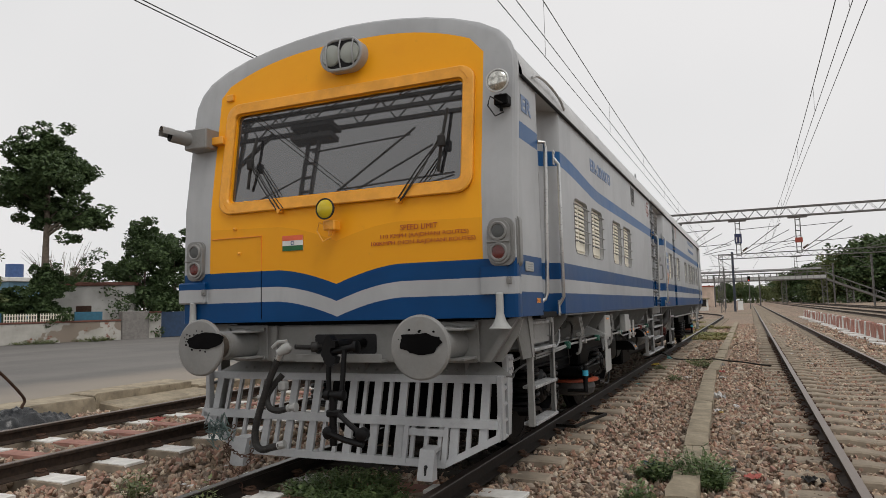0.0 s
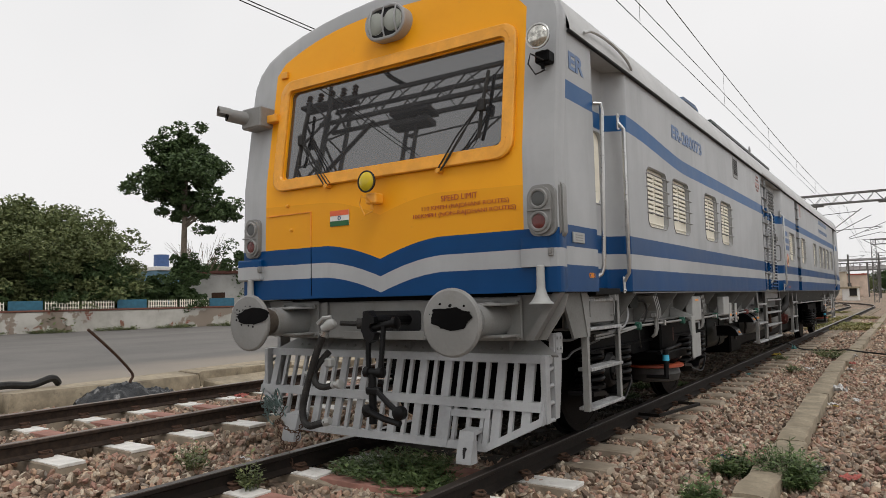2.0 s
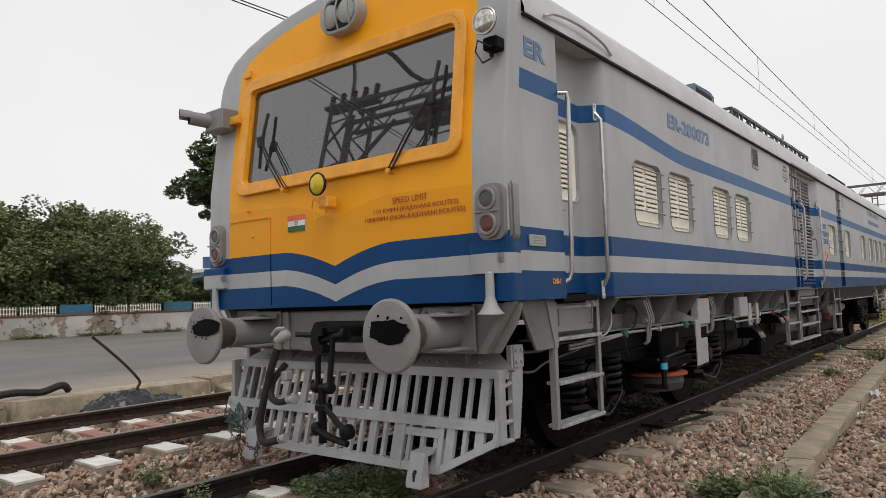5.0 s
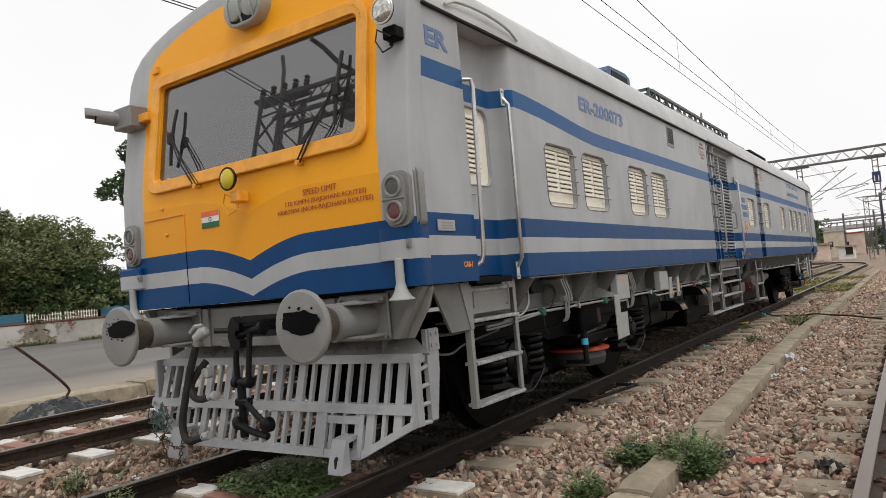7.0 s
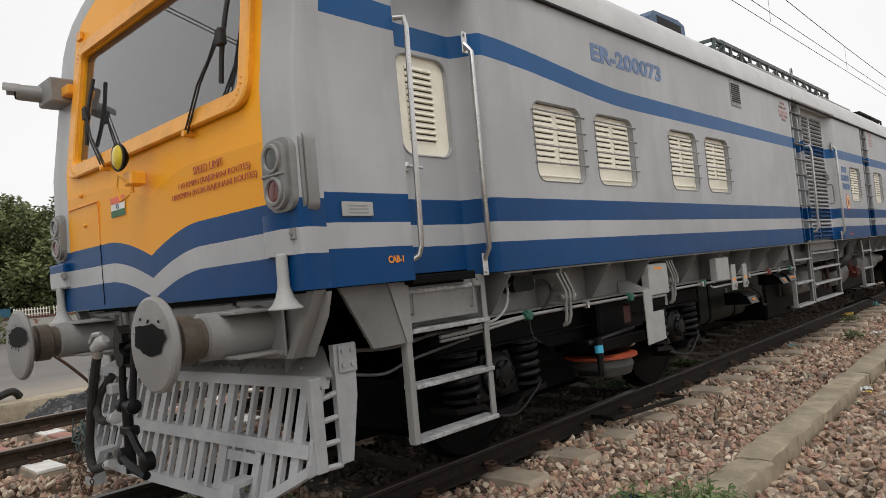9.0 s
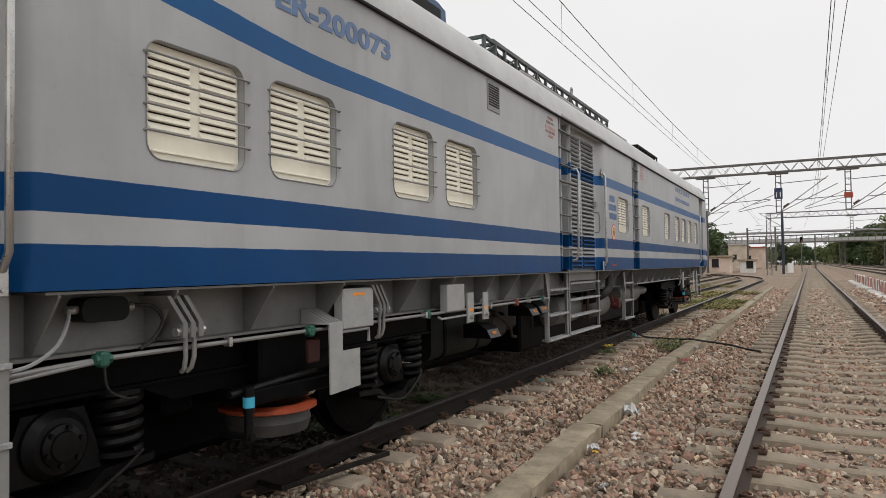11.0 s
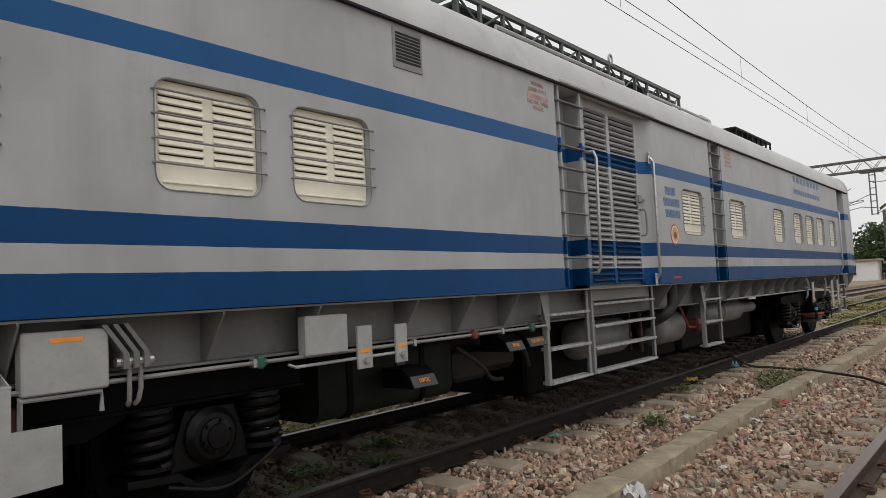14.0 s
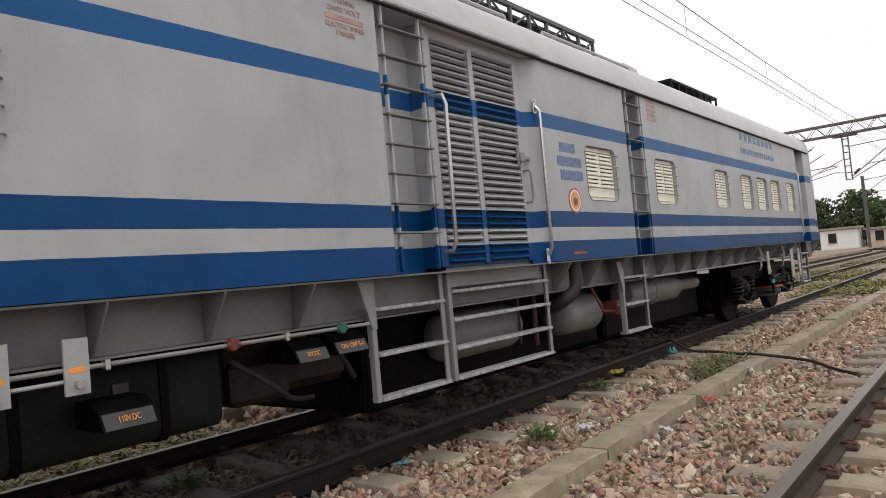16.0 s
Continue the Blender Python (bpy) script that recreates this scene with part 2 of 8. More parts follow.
def body_paint(name, front):
    """Railcar paint: light grey with blue bands; the front with its chevron and yellow field."""
    n = Nodes(name, 0.34)
    n.b.inputs["Specular IOR Level"].default_value = 0.19
    x, y, z = n.xyz()
    wob = n.math("MULTIPLY", n.math("SUBTRACT", n.noise(9, 2), 0.5), 0.006)
    zz = n.math("ADD", z, wob)
    big, small = n.noise(1.1, 5, 0.6), n.noise(70, 3)
    rain = n.noise(1.0, 4, 0.6, stretch=(5, 5, 0.6))
    grey_c = n.mix(n.ramp(big, 0.3, 0.72), tone(GREY, 0.88), tone(GREY, 1.09))
    grey_c = n.mix(n.math("MULTIPLY", n.ramp(rain, 0.48, 0.75), 0.32), grey_c, tone(GREY, 0.70))
    blue_c = n.mix(n.ramp(big, 0.35, 0.7), BLUE, tone(BLUE, 1.25))
    if front:
        ax = n.math("ABSOLUTE", x)
        s = n.math("MINIMUM", n.math("DIVIDE", ax, 0.62), 1.0)
        v = n.math("MULTIPLY", n.math("POWER", n.math("SUBTRACT", 1.0, s), 1.7), 0.14)
        zz = n.math("ADD", zz, v)                     # bands dip to a point in the middle
        step = lambda h: n.math("GREATER_THAN", zz, h)
        in_blue = n.math("LESS_THAN", zz, 1.715)
        in_grey = n.math("MULTIPLY", step(1.448), n.math("LESS_THAN", zz, 1.575))
        # the yellow field: rounded top that follows the roof
        arc = n.math("ADD", n.math("MULTIPLY", n.math("POWER", ax, 2.6), 0.13), z)
        top = n.math("LESS_THAN", arc, 3.70)
        wide = n.math("LESS_THAN", n.math("ADD", n.math("ABSOLUTE", n.math("ADD", x, 0.022)), n.math("MULTIPLY", n.math("MAXIMUM", n.math("SUBTRACT", z, 3.37), 0.0), 0.9)), 1.31)
        yel = n.math("MULTIPLY", n.math("MULTIPLY", top, wide), n.math("GREATER_THAN", zz, 1.715))
        # a field repainted in a deeper tone below, over the older lighter yellow
        seam = n.math("LESS_THAN", n.math("ADD", zz, n.math("MULTIPLY", x, 0.03)), 2.07)
        yc = n.mix(n.math("MULTIPLY", seam, 0.55), YELLOW, tone(YELLOW, 0.78))
        yc = n.mix(n.math("MULTIPLY", n.ramp(n.noise(2.2, 5), 0.42, 0.72), 0.30), yc, (0.76, 0.30, 0.010))
        col = n.mix(in_blue, grey_c, blue_c)
        col = n.mix(in_grey, col, grey_c)
        col = n.mix(yel, col, yc)
    else:
        # the upper band swings down behind the cab door
        fall = n.t.nodes.new("ShaderNodeMapRange")
        fall.interpolation_type = "SMOOTHSTEP"
        n.put(fall.inputs["Value"], y)
        for k, val in (("From Min", 1.45), ("From Max", 3.5), ("To Min", 2.805), ("To Max", 2.675)):
            fall.inputs[k].default_value = val
        up = n.math("MULTIPLY", n.math("LESS_THAN", zz, fall.outputs["Result"]),
                    n.math("GREATER_THAN", zz, n.math("SUBTRACT", fall.outputs["Result"], 0.142)))
        lo1 = n.math("MULTIPLY", n.math("GREATER_THAN", zz, 1.595), n.math("LESS_THAN", zz, 1.748))
        lo2 = n.math("MULTIPLY", n.math("GREATER_THAN", zz, 1.20), n.math("LESS_THAN", zz, 1.465))
        # touched-up patches of slightly other grey
        patch = n.ramp(n.noise(0.9, 2, 0.5, stretch=(1, 1, 0.8)), 0.56, 0.62)
        grey_c = n.mix(n.math("MULTIPLY", patch, 0.42), grey_c, tone(GREY, 0.80))
        grey_c = n.mix(n.math("MULTIPLY", n.ramp(n.noise(2.6, 5, 0.65), 0.54, 0.74), 0.5), grey_c, (0.34, 0.345, 0.345))
        col = n.mix(up, grey_c, n.mix(n.ramp(big, 0.3, 0.7), BLUE_HI, tone(BLUE_HI, 1.2)))
        col = n.mix(n.math("MAXIMUM", lo1, lo2), col, blue_c)
    col = n.mix(n.math("MULTIPLY", n.ramp(n.noise(14, 6, 0.7), 0.60, 0.78), 0.14), col, (0.10, 0.09, 0.08))
    n.colour(col)
    n.rough(n.math("ADD", n.math("MULTIPLY", big, 0.22), 0.28))
    n.bump(n.math("ADD", n.math("MULTIPLY", n.noise(2.2, 2), 2.0), n.math("MULTIPLY", small, 0.12)), 0.25, 0.012)
    return n.mat


def metal_rail(name="rail_steel", dark=1.0):
    n = Nodes(name, 0.5, 0.4)
    x, y, z = n.xyz()
    rust = n.mix(n.ramp(n.noise(18, 5), 0.3, 0.7), tone((0.030, 0.021, 0.016), dark), tone((0.065, 0.042, 0.029), dark))
    top = n.math("MULTIPLY", n.math("GREATER_THAN", z, -0.006), 1.0)
    col = n.mix(n.math("MULTIPLY", top, 0.8), rust, tone((0.20, 0.155, 0.128), dark))
    n.colour(col)
    n.rough(n.math("SUBTRACT", 0.75, n.math("MULTIPLY", top, 0.37)))
    n.bump(n.noise(90, 3), 0.25)
    return n.mat


def stone_paint(name="ballast_stone", oily=False):
    """Crushed pink, buff and grey track stone; oily paints in the shade under the railcar."""
    n = Nodes(name, 0.85)
    r = n.island()
    rp = n.t.nodes.new("ShaderNodeValToRGB")
    rp.color_ramp.interpolation = "LINEAR"
    el = rp.color_ramp.elements
    el[0].position, el[0].color = 0.0, (0.075, 0.052, 0.038, 1)
    el[1].position, el[1].color = 1.0, (0.74, 0.62, 0.48, 1)
    for p, c in ((0.10, (0.16, 0.115, 0.085)), (0.22, (0.45, 0.26, 0.185)), (0.34, (0.30, 0.245, 0.19)), (0.46, (0.60, 0.435, 0.30)), (0.57, (0.24, 0.215, 0.185)), (0.68, (0.49, 0.33, 0.225)), (0.78, (0.35, 0.185, 0.145)), (0.88, (0.50, 0.43, 0.335))):
        e = el.new(p)
        e.color = (*c, 1)
    n.put(rp.inputs["Fac"], r)
    pat = n.ramp(n.noise(0.55, 3), 0.35, 0.7)
    col = n.mix(n.math("MULTIPLY", pat, 0.22), rp.outputs[0], (0.17, 0.13, 0.095))
    col = n.mix(n.math("MULTIPLY", n.ramp(n.noise(55, 4), 0.4, 0.7), 0.45), col, (0.17, 0.13, 0.095))
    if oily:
        # shade under the railcar mixed into the stones, deepest by the first bogie
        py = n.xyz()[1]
        near_shade = n.math("SUBTRACT", 1.0, n.ramp(n.math("ADD", py, n.noise(1.5, 3)), 5.2, 6.6))
        col = n.mix(n.math("ADD", 0.66, n.math("MULTIPLY", near_shade, 0.25)), col, (0.022, 0.018, 0.014))
    n.colour(col)
    n.bump(n.noise(120, 3), 0.35, 0.003)
    return n.mat


def ground_paint():
    """Trodden earth with crushed stone: the bed below the loose stones and the wide yard."""
    n = Nodes("yard_ground", 0.95)
    vo = n.t.nodes.new("ShaderNodeTexVoronoi")
    vo.inputs["Scale"].default_value = 17
    n.t.links.new(n.pos, vo.inputs["Vector"])
    sep = n.t.nodes.new("ShaderNodeSeparateColor")
    n.t.links.new(vo.outputs["Color"], sep.inputs[0])
    col = n.mix(sep.outputs[0], (0.14, 0.10, 0.075), (0.40, 0.29, 0.21))
    col = n.mix(n.math("MULTIPLY", n.ramp(n.noise(0.22, 4), 0.45, 0.65), 0.55), col, (0.20, 0.175, 0.13))
    col = n.mix(n.math("MULTIPLY", n.ramp(n.noise(0.09, 5), 0.56, 0.66), 0.55), col, (0.10, 0.105, 0.045))
    n.colour(col)
    n.bump(n.math("SUBTRACT", 1.0, vo.outputs["Distance"]), 0.6, 0.03)
    return n.mat


def leaf_paint(name, a, b):
    n = Nodes(name, 0.6)
    n.b.inputs["Specular IOR Level"].default_value = 0.3
    col = n.mix(n.island(), a, b)
    col = n.mix(n.math("MULTIPLY", n.noise(0.8, 2), 0.4), col, tone(a, 0.6))
    n.colour(col)
    return n.mat


def asphalt_paint():
    n = Nodes("asphalt", 0.9)
    x, y, z = n.xyz()
    base = n.mix(n.ramp(n.noise(0.35, 5), 0.3, 0.7), (0.125, 0.118, 0.111), (0.165, 0.154, 0.143))
    track = n.ramp(n.noise(0.25, 3, 0.5, stretch=(1.6, 0.12, 1)), 0.45, 0.7)
    col = n.mix(n.math("MULTIPLY", track, 0.4), base, (0.20, 0.186, 0.168))
    dust = n.ramp(n.math("ADD", x, n.math("MULTIPLY", n.noise(0.3, 4), 3.0)), -9.2, -6.8)
    col = n.mix(n.math("MULTIPLY", dust, 0.85), col, (0.29, 0.25, 0.205))
    n.colour(col)
    n.bump(n.noise(45, 3), 0.4, 0.01)
    return n.mat


def old_wall_paint():
    """Whitewash flaking off brick."""
    n = Nodes("flaking_whitewash", 0.9)
    bt = n.t.nodes.new("ShaderNodeTexBrick")
    bt.inputs["Scale"].default_value = 2.2
    for k, c in (("Color1", (0.26, 0.10, 0.065)), ("Color2", (0.20, 0.085, 0.06)), ("Mortar", (0.30, 0.26, 0.22))):
        bt.inputs[k].default_value = (*c, 1)
    mp = n.t.nodes.new("ShaderNodeMapping")
    mp.inputs["Rotation"].default_value = (radians(90), 0, 0)
    n.t.links.new(n.pos, mp.inputs["Vector"])
    n.t.links.new(mp.outputs[0], bt.inputs["Vector"])
    f1, f2 = n.noise(0.55, 6, 0.6), n.noise(1.7, 5, 0.65)
    white = n.mix(n.ramp(n.noise(0.8, 4), 0.3, 0.7), (0.52, 0.50, 0.46), (0.36, 0.34, 0.305))
    col = n.mix(n.ramp(f1, 0.545, 0.565), white, (0.25, 0.205, 0.165))
    col = n.mix(n.ramp(f2, 0.61, 0.63), col, bt.outputs["Color"])
    n.colour(col)
    return n.mat


def glass_paint(name, tint, rough=0.02, ior=1.6, trans=0.85):
    n = Nodes(name, rough)
    n.b.inputs["Transmission Weight"].default_value = trans
    n.b.inputs["IOR"].default_value = ior
    n.colour(tint)
    return n.mat


P_SIDE, P_FRONT = body_paint("band_painted_side", False), body_paint("band_painted_front", True)
P_GREY = plain("grey_underframe_paint", (0.225, 0.225, 0.218), 0.45, vary=0.15, scale=2.5, dirt=0.35, dirt_c=(0.16, 0.14, 0.12))
P_SILL = plain("dusty_sill_paint", (0.165, 0.165, 0.157), 0.5, vary=0.2, scale=2.5, dirt=0.45, dirt_c=(0.10, 0.088, 0.076))
P_GANTRY = plain("weathered_gantry_steel", (0.15, 0.145, 0.14), 0.6, 0.2, vary=0.2, scale=2)
P_SILVER = plain("silver_grey_paint", (0.325, 0.333, 0.34), 0.42, vary=0.12, scale=4, dirt=0.22, dirt_c=(0.17, 0.15, 0.13))
P_ROOF = plain("grey_roof_paint", (0.47, 0.475, 0.47), 0.45, vary=0.12, scale=1.2, dirt=0.3, dirt_c=(0.24, 0.225, 0.20))
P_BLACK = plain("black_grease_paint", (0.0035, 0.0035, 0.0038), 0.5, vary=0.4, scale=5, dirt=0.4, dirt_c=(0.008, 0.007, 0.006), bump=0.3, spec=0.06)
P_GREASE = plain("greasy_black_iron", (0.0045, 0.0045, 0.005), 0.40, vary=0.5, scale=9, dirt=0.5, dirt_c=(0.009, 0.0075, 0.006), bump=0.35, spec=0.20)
# near-black, mostly for openings and insides: their unlit look is in the colour
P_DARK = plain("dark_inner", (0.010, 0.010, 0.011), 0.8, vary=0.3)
P_CREAM = plain("cream_shutter_paint", (0.86, 0.82, 0.69), 0.5, vary=0.07, scale=5)
P_STEEL = plain("brushed_steel", (0.56, 0.56, 0.55), 0.30, 0.9, vary=0.1, scale=9)
P_RUBBER = plain("black_rubber", (0.014, 0.013, 0.012), 0.7, vary=0.4, scale=12, dirt=0.5, dirt_c=(0.075, 0.065, 0.055))
P_WHITE = plain("white_paint", (0.74, 0.74, 0.72), 0.45, vary=0.08)
P_YEL = plain("yellow_frame_paint", (0.82, 0.36, 0.03), 0.35, vary=0.12)
P_RED = plain("red_oxide_paint", (0.33, 0.06, 0.035), 0.55, vary=0.25)
P_ORANGE = plain("orange_rubber_ring", (0.34, 0.060, 0.022), 0.5, vary=0.2)
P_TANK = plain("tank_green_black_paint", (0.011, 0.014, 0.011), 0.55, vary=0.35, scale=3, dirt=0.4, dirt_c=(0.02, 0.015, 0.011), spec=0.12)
P_BOX = plain("pale_grey_box_paint", (0.34, 0.345, 0.335), 0.5, vary=0.1, dirt=0.25, dirt_c=(0.2, 0.18, 0.15))
P_CONC = plain("weathered_concrete", (0.36, 0.30, 0.212), 0.9, vary=0.35, scale=3.5, fine=40, bump=0.7, dirt=0.8, dirt_c=(0.15, 0.125, 0.095), each=0.25)
P_SLEEPER = plain("sleeper_concrete", (0.31, 0.255, 0.19), 0.9, vary=0.25, scale=4, fine=50, bump=0.5, dirt=0.6, dirt_c=(0.13, 0.10, 0.08), each=0.4)


def shaded_sleeper_paint(name, shade_c):
    """Sleeper concrete, darkened between the rails for the shade under the railcar."""
    n = Nodes(name, 0.85)
    x, y, z = n.xyz()
    base = n.mix(n.ramp(n.noise(4, 4), 0.3, 0.7), (0.25, 0.205, 0.155), (0.36, 0.30, 0.23))
    edge = n.math("ADD", n.math("ABSOLUTE", x), n.math("MULTIPLY", n.noise(7, 4), 0.22))
    car_shade = n.math("SUBTRACT", 1.0, n.ramp(edge, 0.98, 1.16))
    col = n.mix(n.math("MULTIPLY", car_shade, n.math("ADD", 0.80, n.math("MULTIPLY", n.noise(9, 4), 0.25)), clamp=True), base, shade_c)
    n.colour(col)
    n.bump(n.noise(50, 3), 0.5)
    return n.mat


# the railcar's shade as two colours: deep by the bogies, thinner between them
P_SHADESLEEPER = shaded_sleeper_paint("deep_shaded_sleeper", (0.022, 0.018, 0.015))
P_DIMSLEEPER = shaded_sleeper_paint("light_shaded_sleeper", (0.125, 0.102, 0.078))
P_LIME = plain("limewashed_sleeper", (0.80, 0.78, 0.74), 0.9, vary=0.2, scale=5, fine=40, bump=0.6, dirt=0.6, dirt_c=(0.40, 0.34, 0.28), each=0.2)
P_PINK = plain("faded_red_sleeper", (0.37, 0.185, 0.145), 0.9, vary=0.3, scale=5, fine=40, bump=0.6, dirt=0.85, dirt_c=(0.24, 0.17, 0.13), each=0.2)
P_RUST = plain("rusty_iron", (0.085, 0.045, 0.028), 0.8, 0.2, vary=0.35, scale=15, bump=0.4)
P_GALV = plain("galvanised_steel", (0.36, 0.37, 0.38), 0.5, 0.5, vary=0.15, scale=3)
P_WIRE = plain("copper_wire_dark", (0.045, 0.042, 0.040), 0.6, 0.4, vary=0.2)
P_BARK = plain("bark", (0.20, 0.16, 0.125), 0.9, vary=0.3, scale=6, bump=0.6)
P_BLUETXT = plain("blue_lettering", (0.045, 0.095, 0.235), 0.4, vary=0.12)
P_REDTXT = plain("red_lettering", (0.36, 0.045, 0.015), 0.45, vary=0.15)
P_PALETXT = plain("faded_blue_lettering", (0.10, 0.17, 0.32), 0.45, vary=0.2)
P_FADERED = plain("faded_red_lettering", (0.43, 0.245, 0.22), 0.5, vary=0.25)
P_ORTXT = plain("orange_lettering", (0.85, 0.30, 0.035), 0.45, vary=0.15)
P_SHADESTONE = stone_paint("shaded_ballast_stone", True)
# the railcar's own track: the same rail steel at 0.3 of its tone
P_DARKRAIL = metal_rail("dark_rail_steel", 0.3)
P_RAIL, P_STONE, P_GROUND, P_ASPHALT, P_WALL = metal_rail(), stone_paint(), ground_paint(), asphalt_paint(), old_wall_paint()
P_GLASS = glass_paint("tinted_windscreen_glass", (0.075, 0.076, 0.080), 0.012, 2.2, 0.55)
P_DULLLENS = glass_paint("dusty_lens_glass", (0.085, 0.09, 0.088), 0.2, 1.5, 0.3)
P_LENS = glass_paint("clear_lens_glass", (0.62, 0.65, 0.60), 0.08, 1.5, 0.6)
P_REDLENS = glass_paint("red_lens_glass", (0.17, 0.035, 0.03), 0.12, 1.5, 0.4)
P_YLENS = glass_paint("yellow_lens_glass", (0.80, 0.62, 0.02), 0.12, 1.5, 0.30)
P_LEAF = leaf_paint("dark_green_leaves", (0.040, 0.070, 0.026), (0.10, 0.15, 0.055))
P_LEAF2 = leaf_paint("olive_green_leaves", (0.095, 0.122, 0.046), (0.215, 0.24, 0.10))
P_WEED = leaf_paint("weed_leaves", (0.060, 0.10, 0.032), (0.16, 0.215, 0.08))

# ---- large structure: ground, road, boundary wall ----
def ground():
    xs = [-3000, -400, -120, -60, -36, -20, -12, -7.12, -7.06, -6.0, -5, -1, 0, 3, 8, 20, 60, 200, 3000]
    zs = [0.03 if x <= -7.1 else -0.23 for x in xs]
    ys = [-3000, -300, -60, -20, -8, 0, 10, 20, 40, 80, 160, 400, 3000]
    m = M()
    m.add([(x, y, z) for y in ys for x, z in zip(xs, zs)],
          [(j * len(xs) + i, j * len(xs) + i + 1, (j + 1) * len(xs) + i + 1, (j + 1) * len(xs) + i) for j in range(len(ys) - 1) for i in range(len(xs) - 1)])
    return single("ground", m, P_GROUND, "brown stony railway yard ground", "ground", kind="structure", smooth=False)


ground()


def road():
    m = M()
    ys = [-60 + 4 * i for i in range(32)]
    vs = [(x, y, 0.062 if k else 0.045) for y in ys for k, x in enumerate((-7.4, -20, -31.6 + 0.28 * (y - 18.5)))]
    m.add(vs, [(j * 3 + i, (j + 1) * 3 + i, (j + 1) * 3 + i + 1, j * 3 + i + 1) for j in range(len(ys) - 1) for i in range(2)])
    single("road", m, P_ASPHALT, "worn grey asphalt road with dusty edge", "road", kind="structure", smooth=False)
    # the broken concrete edge of the road
    e = thing("road_edge", "broken weathered concrete edge blocks along the road", "kerb", kind="structure")
    rng = random.Random(4)
    y = -14.0
    while y < 42:
        ln = rng.uniform(1.6, 3.4)
        w, h = rng.uniform(0.35, 0.6), rng.uniform(-0.04, 0.05)
        b = M().box(-7.45, -7.45 + w + 0.2, 0, ln - 0.06, -0.25, 0.055 + h, 0.03)
        b.v = [(a + rng.uniform(-0.03, 0.03), c + rng.uniform(-0.03, 0.03), d + rng.uniform(-0.02, 0.02)) for a, c, d in b.v]
        o = part("edge_block", b, P_CONC, e)
        o.location = (0, y, 0)
        y += ln


road()

WALL0, WALLD = Vector((-31.0, 18.5, 0)), Vector((0.27, 0.963, 0)).normalized()      # the boundary wall's line


def boundary_wall():
    turn = math.atan2(WALLD.y, WALLD.x)
    w = thing("boundary_wall", "long low whitewashed boundary wall flaking to brick, with brown coping", "wall", kind="structure")
    w.matrix_world = Matrix.Translation(WALL0 + Vector((0, 0, 0.02))) @ Matrix.Rotation(turn, 4, "Z")
    part("wall_face", M().box(-50, 5.7, 0, 0.25, 0, 1.08, 0.02), P_WALL, w, smooth=False)
    part("coping", M().box(-50, 5.7, -0.04, 0.29, 1.08, 1.18, 0.02), plain("brown_coping", (0.17, 0.075, 0.055), 0.9), w)
    part("wall_block", M().box(5.72, 7.3, -0.1, 0.4, 0, 1.62, 0.03), plain("grey_render", (0.23, 0.215, 0.20), 0.95, dirt=0.5), w, "taller grey rendered block")
    part("end_wall", M().box(7.32, 8.1, 0, 0.25, 0, 1.50, 0.02), P_WALL, w, smooth=False)
    part("end_coping", M().box(7.32, 8.1, -0.04, 0.29, 1.50, 1.60, 0.02), bpy.data.materials["brown_coping"], w)
    part("metal_gate", M().box(8.12, 11.0, 0.1, 0.18, 0.05, 1.55, 0.02), plain("blue_gate_paint", (0.02, 0.05, 0.11), 0.5), w, "dark blue sheet metal gate")
    part("far_wall", M().box(11.02, 60, 0, 0.25, 0, 1.5, 0.03), P_WALL, w, smooth=False)
    # fence on the wall: white picket panels between blue ones
    f = thing("wall_fence", "white picket panels between blue sheet panels on a wall", "fence", kind="structure")
    f.matrix_world = w.matrix_world @ Matrix.Translation((0, 0.1, 1.18))
    bl = plain("blue_fence_paint", (0.03, 0.13, 0.20), 0.6)
    u, i = -45.2, 0
    while u < 4:
        if i % 3 == 2:
            part("blue_panel", M().box(u, u + 1.5, 0, 0.06, 0, 0.46, 0.01), bl, f, "blue sheet panel")
            u += 1.6
        else:
            pan = M()
            for k in range(13):
                pan.box(u + k * 0.125, u + k * 0.125 + 0.045, 0, 0.035, 0, 0.42, 0)
            pan.box(u, u + 1.55, 0.035, 0.05, 0.08, 0.12, 0).box(u, u + 1.55, 0.035, 0.05, 0.30, 0.34, 0)
            part("picket_panel", pan, P_CREAM, f, smooth=False)
            u += 1.7
        i += 1


boundary_wall()


# ---- tracks ----
def rail_profile(z0):
    h = 0.152
    pts = [(-0.036, 0), (-0.032, 0.0), (0.032, 0.0), (0.036, -0.006), (0.036, -0.030), (0.009, -0.044), (0.008, -0.115), (0.066, -0.140), (0.066, -h), (-0.066, -h), (-0.066, -0.140), (-0.008, -0.115), (-0.009, -0.044), (-0.036, -0.030), (-0.036, -0.006)]
    return [(a, b + z0) for a, b in pts]


def fastening():
    """A spring clip of bent bar on its rail seat."""
    m = M()
    m.box(-0.035, 0.075, -0.05, 0.05, -0.012, 0.012, 0.003)
    m.tube([(0.0, -0.05, 0.02), (0.03, -0.055, 0.035), (0.06, -0.03, 0.03), (0.06, 0.02, 0.03), (0.02, 0.05, 0.04), (-0.015, 0.03, 0.03), (-0.02, -0.01, 0.028)], 0.009, 6)
    return m




